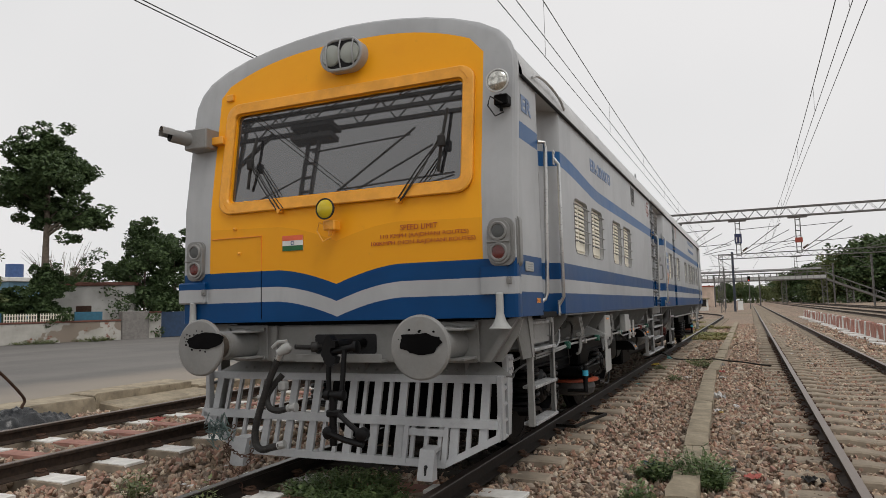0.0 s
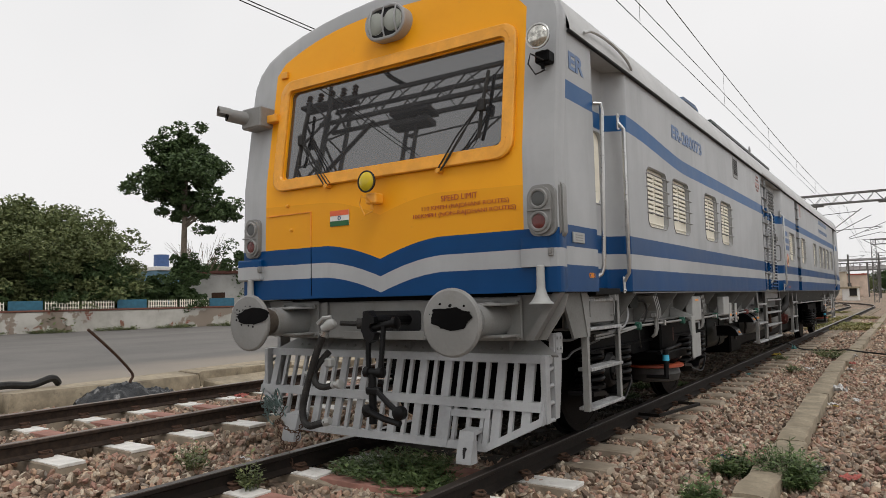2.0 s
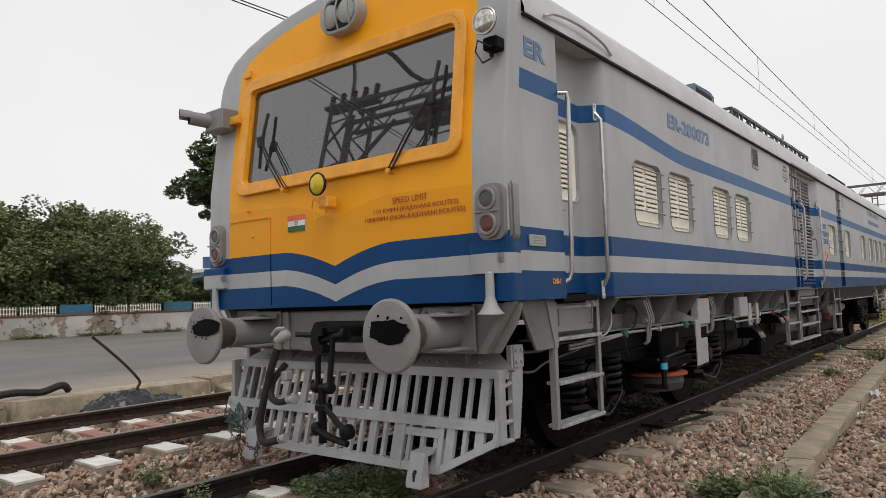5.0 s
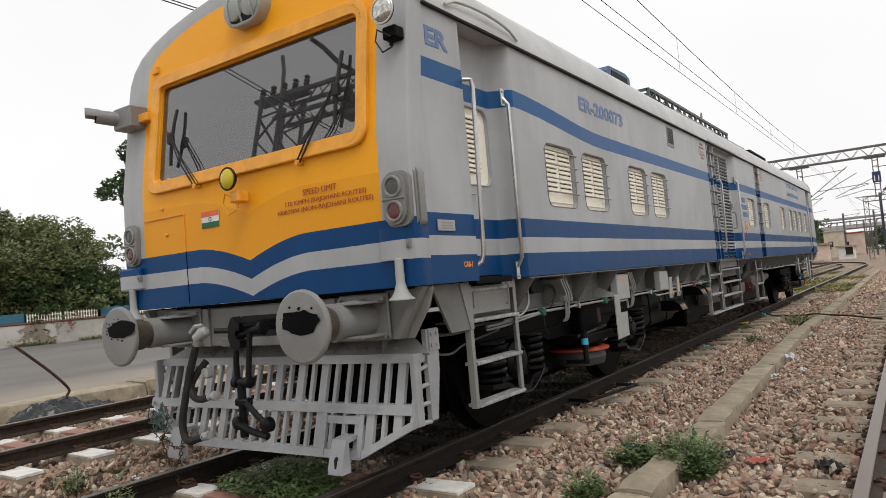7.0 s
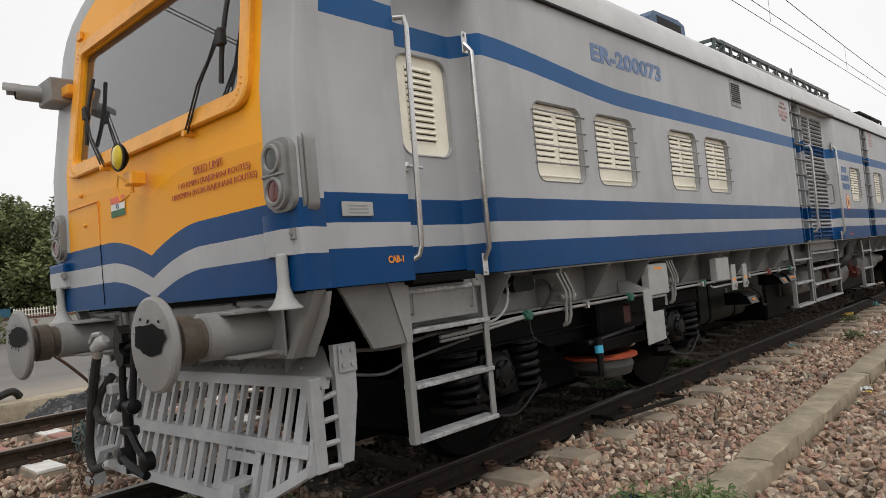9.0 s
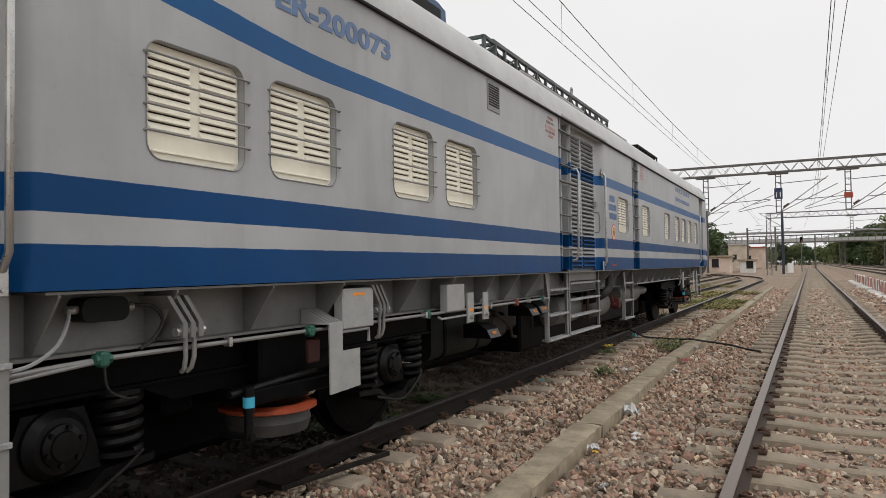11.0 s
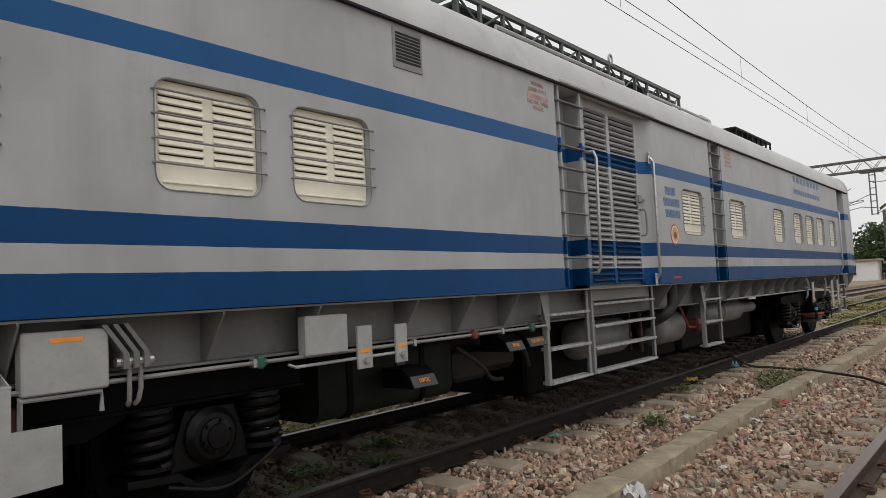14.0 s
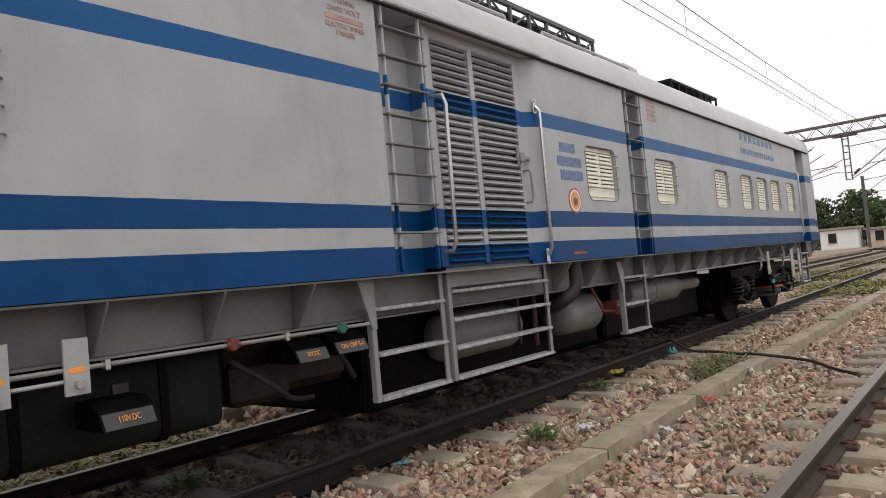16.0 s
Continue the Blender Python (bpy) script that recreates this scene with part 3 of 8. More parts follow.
def sleeper_mesh():
    """Concrete sleeper: deeper under the rails, waisted in the middle."""
    xs = [-1.375, -1.36, -1.12, -0.62, -0.35, 0.35, 0.62, 1.12, 1.36, 1.375]
    tops = [-0.03, 0.0, 0.005, 0.0, -0.035, -0.035, 0.0, 0.005, 0.0, -0.03]
    m = M()
    ring = []
    for x, t in zip(xs, tops):
        w = 0.125 if abs(x) > 0.5 else 0.105
        ring.append([(x, -w - 0.02, -0.2), (x, -w, t - 0.015), (x, -w + 0.02, t), (x, w - 0.02, t), (x, w, t - 0.015), (x, w + 0.02, -0.2)])
    n = 6
    m.add([p for r in ring for p in r], [(k * n + i, k * n + i + 1, (k + 1) * n + i + 1, (k + 1) * n + i) for k in range(len(xs) - 1) for i in range(n - 1)] + [tuple(range(n)), tuple(range((len(xs) - 1) * n, len(xs) * n))[::-1]])
    return m


SLEEPER_ME = mesh_of("sleeper", sleeper_mesh(), P_SLEEPER)
SHADE_SLEEPER_ME = mesh_of("sleeper", sleeper_mesh(), P_SHADESLEEPER)
DIM_SLEEPER_ME = mesh_of("sleeper", sleeper_mesh(), P_DIMSLEEPER)
CLIP_ME = mesh_of("rail_clip", fastening(), P_RUST)


def track(name, cx, z, y0, y1, s0, s1, step, phase, turn=0.0, label="", painted=None, gauge=1.748, clips=(0, 0)):
    """Rails on concrete sleepers; turn is its yaw in degrees round (cx, 0)."""
    t = thing(name, label, "railway track", kind="structure", at=(cx, 0, z))
    t.rotation_euler = (0, 0, radians(turn))
    for s in (-1, 1):
        m = M()
        pr = [(s * gauge / 2 + a, b) for a, b in rail_profile(0)]
        m.prism(pr, "y", y0, y1)
        part("rail", m, P_DARKRAIL if abs(cx) < 0.1 else P_RAIL, t, "rust-brown steel rail with worn top", angle=25)
    i = math.ceil((s0 - phase) / step)
    rng = random.Random(name)
    rest = M()
    base = sleeper_mesh()
    while phase + i * step < s1:
        y = phase + i * step
        if y < s0 + 75:
            o = new("sleeper", (SHADE_SLEEPER_ME if y < 5.4 or y > 16.8 else DIM_SLEEPER_ME) if name == "track_1" and 1.2 < y < 22 else SLEEPER_ME)
            o.parent = t
            o.location = (rng.uniform(-0.02, 0.02), y, -0.158 + rng.uniform(-0.008, 0.004))
            o.rotation_euler = (0, 0, rng.uniform(-0.012, 0.012))
            if painted and painted(y):
                lime = M()
                for a, b in ((-1.377, -0.52), (0.52, 1.377)):
                    lime.box(a, b, -0.112, 0.112, -0.02, 0.008, 0.003)
                q = part("painted_end", lime, P_LIME, o, "flaking white painted end")
                mid = M().box(-0.50, 0.50, -0.092, 0.092, -0.05, -0.0, 0.003)
                if painted(y) > 1:
                    part("painted_middle", mid, P_PINK, o, "faded red painted middle")
            if clips[0] <= y <= clips[1]:
                for s in (-1, 1):
                    for k in (-1, 1):
                        c = new("rail_clip", CLIP_ME)
                        c.parent = o
                        c.location = (s * gauge / 2 + k * 0.085, 0, 0.02)
                        c.rotation_euler = (0, 0, 0 if k < 0 else math.pi)
        else:
            rest.add([(a, b + y, c - 0.158) for a, b, c in base.v], base.f)
        i += 1
    if rest.v:
        tagged(part("far_sleepers", rest, P_SLEEPER, t), kind="stuff")
    return t


track("track_1", 0, 0, -30, 60, -12, 60, 0.68, -0.10, 0.0, "track under the railcar, rusty rails on concrete sleepers",
      painted=lambda y: (2 if -2.2 < y < 1.0 else 0), clips=(-3.2, 22))
track("track_2", 4.63, 0, -40, 420, -6, 200, 0.65, 0.05, 0.0, "empty neighbouring track, worn rails on concrete sleepers", clips=(-2, 26))
track("track_3", -3.66, 0.13, -40, 75, -8, 75, 0.65, 0.08, 0.0, "side track with red and white painted sleepers",
      painted=lambda y: (2 if y < 9 else 0), clips=(-3, 8))
track("track_4", 10.6, 0.35, 8, 420, 40, 110, 0.65, 0.1, 0.0, "distant main line track on a raised bed")
track("track_5", 15.2, 0.35, 8, 420, 40, 110, 0.65, 0.1, 0.0, "distant main line track on a raised bed")
single("main_line_bed", M().prism([(7.6, -0.3), (8.6, 0.17), (17.5, 0.17), (18.6, -0.3)], "y", 8, 420), P_GROUND,
       "raised stone bed of the main line", "track bed", kind="structure", smooth=False)


def siding():
    """Well past the railcar its track swings off to the left."""
    t = thing("curved_track", "rusty track curving away past the railcar", "railway track", kind="structure")
    for off in (-0.874, 0.874):
        m = M()
        pr = rail_profile(0)
        rings = []
        for k in range(30):
            y = 60 + k * 2.0
            x = off - 0.0062 * (y - 60) ** 2
            rings.append([(x + a, y, b) for a, b in pr])
        n = len(pr)
        m.add([p for r in rings for p in r], [(k * n + i, k * n + (i + 1) % n, (k + 1) * n + (i + 1) % n, (k + 1) * n + i) for k in range(29) for i in range(n)])
        part("rail", m, P_RAIL, t)


siding()


def kerb_line():
    """Low concrete edging between the two tracks, in cast lengths with open joints."""
    k = thing("concrete_edging", "low weathered concrete edging strip of cast lengths", "edging", kind="structure")
    rng = random.Random(9)
    line = lambda v: 2.53 - 0.006 * v if v < 2.6 else 2.514 - 0.0315 * (v - 2.6) if v < 9.2 else 2.306 - 0.003 * (v - 9.2)
    y, near = -3.2, [1.9, 1.98, 2.02, 0.75, 2.65, 1.1, 1.9, 2.0, 2.1]
    while y < 46:
        ln = near.pop(0) if near else rng.uniform(1.0, 2.4)
        b = M()
        wk = 0.78
        sec = [(-0.145, -0.22), (-0.148, -0.12), (-0.147, -0.012), (-0.139, -0.002), (-0.05, 0.0), (0.05, 0.0), (0.139, -0.002), (0.147, -0.012), (0.148, -0.12), (0.145, -0.22)]
        k_ = max(6, int(ln / 0.13))
        for q in range(k_ + 1):
            end = 0.012 if q in (0, k_) else 0.0
            for sx, sz in sec:
                w = 0.008 if abs(sx) > 0.12 and sz > -0.05 else 0.003
                b.v.append((sx * wk * (1 - end) + rng.gauss(0, w * 0.6), 0.012 + (ln - 0.024) * q / k_ + rng.uniform(-0.008, 0.008), sz - end * (sz > -0.05) - abs(rng.gauss(0, w * 0.7))))
        b.f = [(q * 10 + c, q * 10 + c + 1, q * 10 + c + 11, q * 10 + c + 10) for q in range(k_) for c in range(9)] + [tuple(range(10)), tuple(range(k_ * 10, k_ * 10 + 10))[::-1]]
        o = part("edging_block", b, P_CONC, k)
        o.location = (line(y) + rng.uniform(-0.01, 0.01), y, -0.088 + rng.uniform(-0.012, 0.012))
        o.rotation_euler = (rng.uniform(-0.006, 0.006), rng.uniform(-0.02, 0.02), (0.006 if y < 2.6 else 0.0315 if y < 9.2 else 0.003) + rng.uniform(-0.006, 0.006))
        y += ln + (rng.uniform(0.0, 0.25) if y > 20 else 0.0)


kerb_line()

# ---- the railcar ----
S, SL = 1.53, 1.635            # from the track's middle to the near and to the far side
Z0, EAVE = 1.275, 3.20         # bottom of the body sides, height of the eaves
LEN = 21.75
car = thing("railcar", "grey, blue and yellow diesel inspection railcar standing on the track", "railcar")


def body_outline(inset=0.0, n_arc=13):
    """Cross-section from the lower left round the roof to the lower right."""
    pts = [(-SL, Z0), (-SL, 1.75), (-SL, 2.3), (-SL, 2.9), (-SL, EAVE)]
    arc = [(1.53, 3.20), (1.522, 3.31), (1.475, 3.43), (1.385, 3.535), (1.22, 3.63), (1.0, 3.71), (0.75, 3.77), (0.5, 3.81), (0.25, 3.835), (0.0, 3.845)]
    pts += [(-x * SL / S, z) for x, z in arc[1:]] + [(x, z) for x, z in arc[::-1][1:]]
    pts += [(S, 2.9), (S, 2.3), (S, 1.75), (S, Z0)]
    if inset:
        c = Vector((0, 2.5))
        out = []
        for x, z in pts:
            fx = (S - inset) / S
            fz = (z - 2.5) * ((3.845 - 2.5 - inset) / (3.845 - 2.5)) + 2.5 if z > 2.5 else z
            out.append((x * fx, fz))
        pts = out
    return pts


def lean(z):
    """How far the front slopes back at a height."""
    return 0.0 if z < 2.2 else (z - 2.2) * 0.135


def rounded(x0, x1, z0, z1, r, n=6):
    """Rounded rectangle, anticlockwise from the lower right corner."""
    out = []
    for cx, cz, a0 in ((x1 - r, z0 + r, -90), (x1 - r, z1 - r, 0), (x0 + r, z1 - r, 90), (x0 + r, z0 + r, 180)):
        for i in range(n + 1):
            a = radians(a0 + 90 * i / n)
            out.append((cx + r * math.cos(a), cz + r * math.sin(a)))
    return out


from mathutils.geometry import tessellate_polygon

WS = rounded(-1.115, 1.115, 2.345, 3.165, 0.045)


def cab_front(y_at, sgn):
    """One end of the body: a rounded rim and the face with its windscreen opening."""
    m = M()
    rings = []
    for d, back in ((0.0, 0.17), (-0.018, 0.085), (-0.021, 0.045), (-0.014, 0.022), (0.002, 0.008), (0.03, 0.002), (0.13, 0.0)):
        rings.append([(x, y_at + sgn * (back + lean(z)), z) for x, z in body_outline(d)])
    n = len(rings[0])
    m.add([p for r in rings for p in r], [(k * n + i, k * n + i + 1, (k + 1) * n + i + 1, (k + 1) * n + i) for k in range(len(rings) - 1) for i in range(n - 1)])
    outer = [Vector((x, z, 0)) for x, z in body_outline(0.13)]
    hole = [Vector((x, z, 0)) for x, z in WS]
    # mid rows keep the slope's bend true
    tris = tessellate_polygon([outer, hole])
    allp = outer + hole
    m.add([(p.x, y_at + sgn * lean(p.y), p.y) for p in allp], tris)
    h = len(hole)
    m.add([(x, y_at + sgn * lean(z), z) for x, z in WS] + [(x, y_at + sgn * (lean(z) + 0.05), z) for x, z in WS], [(i, (i + 1) % h, h + (i + 1) % h, h + i) for i in range(h)])
    return m


face = part("front_panel", cab_front(0, 1), P_FRONT, car, "yellow cab front with blue and grey chevron bands", angle=25)
part("rear_panel", cab_front(LEN, -1), P_FRONT, car, angle=25)

# windscreen
ws = part("windscreen", M().prism([(x * 0.999, z) for x, z in WS], "y", 0.0, 0.012), P_GLASS, car, "large dark tinted windscreen", smooth=False)
ws.data.transform(Matrix.Translation((0, 0.02 - 2.2 * 0.135, 0)) @ Matrix(((1, 0, 0, 0), (0, 1, 0.135, 0), (0, 0, 1, 0), (0, 0, 0, 1))))
fr = M()
o_, i_ = rounded(-1.225, 1.225, 2.235, 3.275, 0.13), rounded(-1.125, 1.125, 2.335, 3.175, 0.05)
k_ = len(o_)
rings = []
for pl, t in ((o_, 0.0), (o_, -0.028), ([(x * 0.99, 2.755 + (z - 2.755) * 0.985) for x, z in o_], -0.036), ([(x * 1.008, 2.755 + (z - 2.755) * 1.012) for x, z in i_], -0.034), (i_, -0.022), (i_, 0.03)):
    rings.append([(x, lean(z) + t, z) for x, z in pl])
fr.add([p for r in rings for p in r], [(a * k_ + i, a * k_ + (i + 1) % k_, (a + 1) * k_ + (i + 1) % k_, (a + 1) * k_ + i) for a in range(5) for i in range(k_)])
part("windscreen_frame", fr, P_YEL, ws, "raised yellow windscreen frame")
bs = M()
for i in range(44):
    a = o_[int(i / 44 * k_)]
    x, z = a[0] * 0.955, 2.755 + (a[1] - 2.755) * 0.945
    bs.cyl((x, lean(z) - 0.040, z), (x, lean(z) - 0.034, z), 0.006, n=6)
tagged(part("frame_screws", bs, P_YEL, ws), kind="stuff")


def wiper(base, tip0, tip1, name="wiper"):
    w = M()
    b = Vector(base)
    c = (Vector(tip0) + Vector(tip1)) / 2
    for d in (-0.018, 0.018):
        w.tube([b + Vector((d, -0.02, 0)), (b + c) / 2 + Vector((d, -0.05, 0)), c + Vector((d * 0.4, -0.035, 0))], 0.006, 6)
    w.tube([b + Vector((0.05, -0.03, 0.02)), (b + c) / 2 + Vector((0.045, -0.06, 0)), c + Vector((0.0, -0.04, 0.04))], 0.004, 6)
    wp = part(name, w, P_RUBBER, car, "black windscreen wiper")
    bl = M()
    t0, t1 = Vector(tip0), Vector(tip1)
    bl.tube([t0, t0.lerp(t1, 0.25) + Vector((0, -0.012, 0)), c + Vector((0, -0.016, 0)), t0.lerp(t1, 0.75) + Vector((0, -0.012, 0)), t1], 0.014, 6)
    bl.box(c.x - 0.03, c.x + 0.03, c.y - 0.05, c.y - 0.01, c.z - 0.06, c.z + 0.03, 0.006)
    part("blade", bl, P_RUBBER, wp)
    part("pivot", M().cyl(b + Vector((0, 0.03, 0)), b + Vector((0, -0.04, 0)), 0.022, 0.018, 12), P_YEL, wp)


wiper((-0.55, -0.01, 2.22), (-0.92, 0.02, 2.45), (-0.86, 0.075, 2.92))
wiper((0.60, -0.01, 2.21), (0.93, 0.02, 2.42), (1.0, 0.075, 2.93))

# small fittings of the yellow face
hl = part("headlight", M().prism([(0.03 + a, 3.535 + b) for a, b in rounded(-0.205, 0.205, -0.140, 0.140, 0.138, 8)], "y", 0.075, 0.25), P_SILVER, car, "twin oval headlight with a bar guard")
part("rim", M().tube([(0.03 + a, 0.073, 3.535 + b) for a, b in rounded(-0.195, 0.195, -0.132, 0.132, 0.13, 8)], 0.016, 8, True), P_SILVER, hl)
part("recess", M().prism([(0.03 + a, 3.535 + b) for a, b in rounded(-0.182, 0.182, -0.12, 0.12, 0.118, 8)], "y", 0.072, 0.085), P_DARK, hl)
for sx in (-0.09, 0.09):
    part("reflector", M().turned((0.03 + sx, 0.070, 3.535), (0, -1, 0), [(0, 0.092), (0.004, 0.09), (0.004, 0.07), (-0.002, 0.02), (0.004, 0.015)], 20), P_STEEL, hl)
    part("lens", M().turned((0.03 + sx, 0.063, 3.535), (0, -1, 0), [(0, 0.094), (0.01, 0.09), (0.022, 0.06), (0.028, 0.0)], 20), P_LENS, hl)
gd = M()
for sx in (-0.13, 0.0, 0.13):
    gd.tube([(0.03 + sx, 0.06, 3.535 - 0.125), (0.03 + sx, 0.03, 3.50), (0.03 + sx, 0.03, 3.57), (0.03 + sx, 0.06, 3.535 + 0.125)], 0.007, 6)
part("guard", gd, P_SILVER, hl)


def lamp(name, c, r, lens, label, post):
    l = part(name, M().turned(Vector(c) + Vector((0, -0.04, 0)), (0, 1, 0), [(0, r), (0.012, r * 1.03), (0.028, r * 0.86), (0.05, r * 0.45), (0.06, r * 0.2)], 24), P_BLACK, car, label)
    part("lens", M().turned(Vector(c) + Vector((0, -0.042, 0)), (0, -1, 0), [(0, r * 0.93), (0.012, r * 0.8), (0.022, r * 0.4), (0.025, 0)], 24), lens, l)
    part("rim", M().tube([(c[0] + r * math.cos(a * math.tau / 24), c[1] - 0.042, c[2] + r * math.sin(a * math.tau / 24)) for a in range(24)], 0.007, 6, True), P_RUBBER if post is P_YEL else P_STEEL, l)
    br = M()
    br.box(c[0] - 0.05, c[0] + 0.06, c[1] + 0.0, c[1] + 0.10, c[2] - r - 0.09, c[2] - r - 0.005, 0.01)
    br.cyl((c[0], c[1] + 0.03, c[2] - r), (c[0], c[1] + 0.03, c[2] - r - 0.13), 0.014, n=8)
    part("bracket", br, post, l)
    lp = [(c[0] + 0.02, c[1], c[2] - r - 0.08), (c[0] - 0.07, c[1] - 0.02, c[2] - r - 0.02), (c[0] - 0.09, c[1] - 0.02, c[2] - r - 0.09), (c[0] - 0.03, c[1] - 0.03, c[2] - r - 0.18), (c[0] + 0.03, c[1], c[2] - r - 0.15)]
    part("cable", M().tube(lp, 0.006, 6), P_RUBBER if post is P_BLACK else P_YEL, l)


lamp("fog_lamp", (0.0, -0.12, 2.18), 0.082, P_YLENS, "round yellow fog lamp on a bracket", P_YEL)
lamp("spot_lamp", (1.462, 0.0, 3.048), 0.085, plain("bright_reflector", (0.60, 0.59, 0.54), 0.16, 0.9, vary=0.5, scale=18), "round clear spot lamp on a black bracket", P_BLACK)


def tail_lamps(sx):
    c = 1.44 if sx > 0 else -1.485
    t = part("marker_lamp", M().prism([(c + a, 1.835 + b) for a, b in rounded(-0.098, 0.098, -0.178, 0.178, 0.06, 5)], "y", -0.018, 0.05), P_GREY, car, "raised housing with white over red marker lamps", angle=20)
    part("back_plate", M().prism([(c + sx * 0.006 + a, 1.838 + b) for a, b in rounded(-0.100, 0.112, -0.188, 0.188, 0.05, 5)], "y", 0.028, 0.046), P_GREY, t, angle=20)
    part("mounting", M().prism([(c + sx * 0.01 + a, 1.84 + b) for a, b in rounded(-0.10, 0.118, -0.192, 0.196, 0.045, 5)], "y", 0.05, 0.115), P_GREY, t, angle=20)
    part("bezel", M().prism([(c - sx * 0.012 + a, 1.835 + b) for a, b in rounded(-0.088, 0.088, -0.165, 0.165, 0.082, 8)], "y", -0.045, -0.018), P_GREY, t)
    for dz, g, nm in ((0.078, P_DULLLENS, "white_lens"), (-0.078, P_REDLENS, "red_lens")):
        cc = (c - sx * 0.012, -0.046, 1.835 + dz)
        part(nm, M().turned(cc, (0, -1, 0), [(0.0, 0.054), (0.002, 0.052), (0.004, 0.04), (0.005, 0.0)], 18), g, t)
        part("ring", M().tube([(cc[0] + 0.062 * math.cos(a * math.tau / 20), -0.048, cc[2] + 0.062 * math.sin(a * math.tau / 20)) for a in range(20)], 0.012, 6, True), P_GREY, t)
    part("crossbar", M().box(c - 0.1, c + 0.08, -0.056, -0.043, 1.829, 1.842, 0.003), P_GREY, t)
    st = M().prism([(sx * 1.27, 0.05), (sx * 1.27, -0.02), (sx * 1.30, -0.032), (sx * 1.43, -0.028), (sx * 1.49, 0.01), (sx * 1.515, 0.08), (sx * 1.515, 0.12)], "z", 1.45, 1.655) if sx > 0 else M().box(-1.665, -1.36, -0.045, 0.12, 1.45, 1.64, 0.012)
    part("corner_step", st, P_FRONT, car, "projecting corner step in the band colours", angle=35)
    lx, ly = (1.49, 0.0) if sx > 0 else (-1.365, -0.045)
    part("latch", M().box(lx - 0.018, lx + 0.018, ly - 0.012, ly + 0.022, 1.52, 1.575, 0.004).cyl((lx, ly - 0.02, 1.55), (lx, ly - 0.008, 1.55), 0.012, n=8), P_GREY, car)


for sx_ in (-1, 1):
    tail_lamps(sx_)

cam_box = part("cctv_camera", M().box(-1.59, -1.33, -0.06, 0.14, 2.86, 3.05, 0.012), P_GREY, car, "grey side camera housing with a hooded lens tube")
part("bracket", M().box(-1.35, -1.21, 0.02, 0.12, 2.90, 2.97, 0.006), P_YEL, cam_box)
part("tube", M().cyl((-1.54, -0.03, 2.96), (-1.62, -0.19, 2.98), 0.064, 0.060, 18), P_GREY, cam_box)
hood = M()
d_ = Vector((-0.08, -0.16, 0.02)).normalized()
hood.add([Vector((-1.61, -0.17, 2.977)) + d_ * t + Vector((d_.y, -d_.x, 0)) * (0.066 * math.sin(a)) + Vector((0, 0, 1)) * (0.066 * math.cos(a)) for t in (0, 0.11) for a in [radians(-100 + 20 * i) for i in range(11)]],
         [(i, i + 1, 12 + i, 11 + i) for i in range(10)])
part("hood", hood, P_GREY, cam_box, "pale grey sun hood")
part("lens", M().cyl((-1.619, -0.188, 2.979), (-1.624, -0.198, 2.981), 0.056, n=16), P_BLACK, cam_box, "black camera lens")
part("hatch_plate", M().box(-1.26, -1.18, 0.13, 0.155, 3.325, 3.385, 0.004), P_YEL, car)
part("panel_seam", M().box(-0.765, -0.760, -0.004, 0.01, 1.72, 2.02, 0).box(-1.31, -0.76, -0.004, 0.01, 2.02, 2.025, 0), P_ORTXT, car)
part("panel_seam", M().box(-0.765, -0.760, -0.004, 0.01, 1.30, 1.72, 0), P_BLACK, car)
for kx, kz in ((-1.05, 2.10), (-1.0, 1.88), (-0.93, 2.33)):
    part("stud", M().turned((kx, 0.01, kz), (0, -1, 0), [(0, 0.016), (0.02, 0.014), (0.03, 0.0)], 10), P_YEL, car)


def lettering(text, size, origin, axes, mat, parent, width=None, name="letter", depth=0.0012, label="", bold=None):
    """Words in the built-in font as a mesh: axes are the reading and the up direction."""
    bold = (0.036 if size > 0.1 else 0.0) if bold is None else bold
    cu = bpy.data.curves.new("words", "FONT")
    cu.body, cu.size, cu.extrude, cu.resolution_u, cu.offset = text, size, depth, 3, size * bold
    ob = new("words", cu)
    bpy.context.view_layer.update()
    me = bpy.data.meshes.new_from_object(ob.evaluated_get(bpy.context.evaluated_depsgraph_get()))
    bpy.data.objects.remove(ob)
    xs = [v.co.x for v in me.vertices]
    k = (width / (max(xs) - min(xs))) if width else 1.0
    r, u = Vector(axes[0]), Vector(axes[1])
    f = r.cross(u)
    for v in me.vertices:
        v.co = Vector(origin) + r * ((v.co.x - min(xs)) * k) + u * v.co.y + f * v.co.z
    me.materials.clear()
    me.materials.append(mat)
    # one mesh for each character
    bm = bmesh.new()
    bm.from_mesh(me)
    bmesh.ops.remove_doubles(bm, verts=bm.verts, dist=1e-5)
    left = set(bm.verts)
    while left:
        stack, isle = [left.pop()], []
        while stack:
            v = stack.pop()
            isle.append(v)
            for e in v.link_edges:
                w = e.other_vert(v)
                if w in left:
                    left.discard(w)
                    stack.append(w)
        index = {v: i for i, v in enumerate(isle)}
        faces = {f for v in isle for f in v.link_faces}
        piece = M().add([tuple(v.co) for v in isle], [tuple(index[v] for v in f.verts) for f in faces])
        part(name, piece, mat, parent, label, smooth=False)
    bm.free()
    bpy.data.meshes.remove(me)


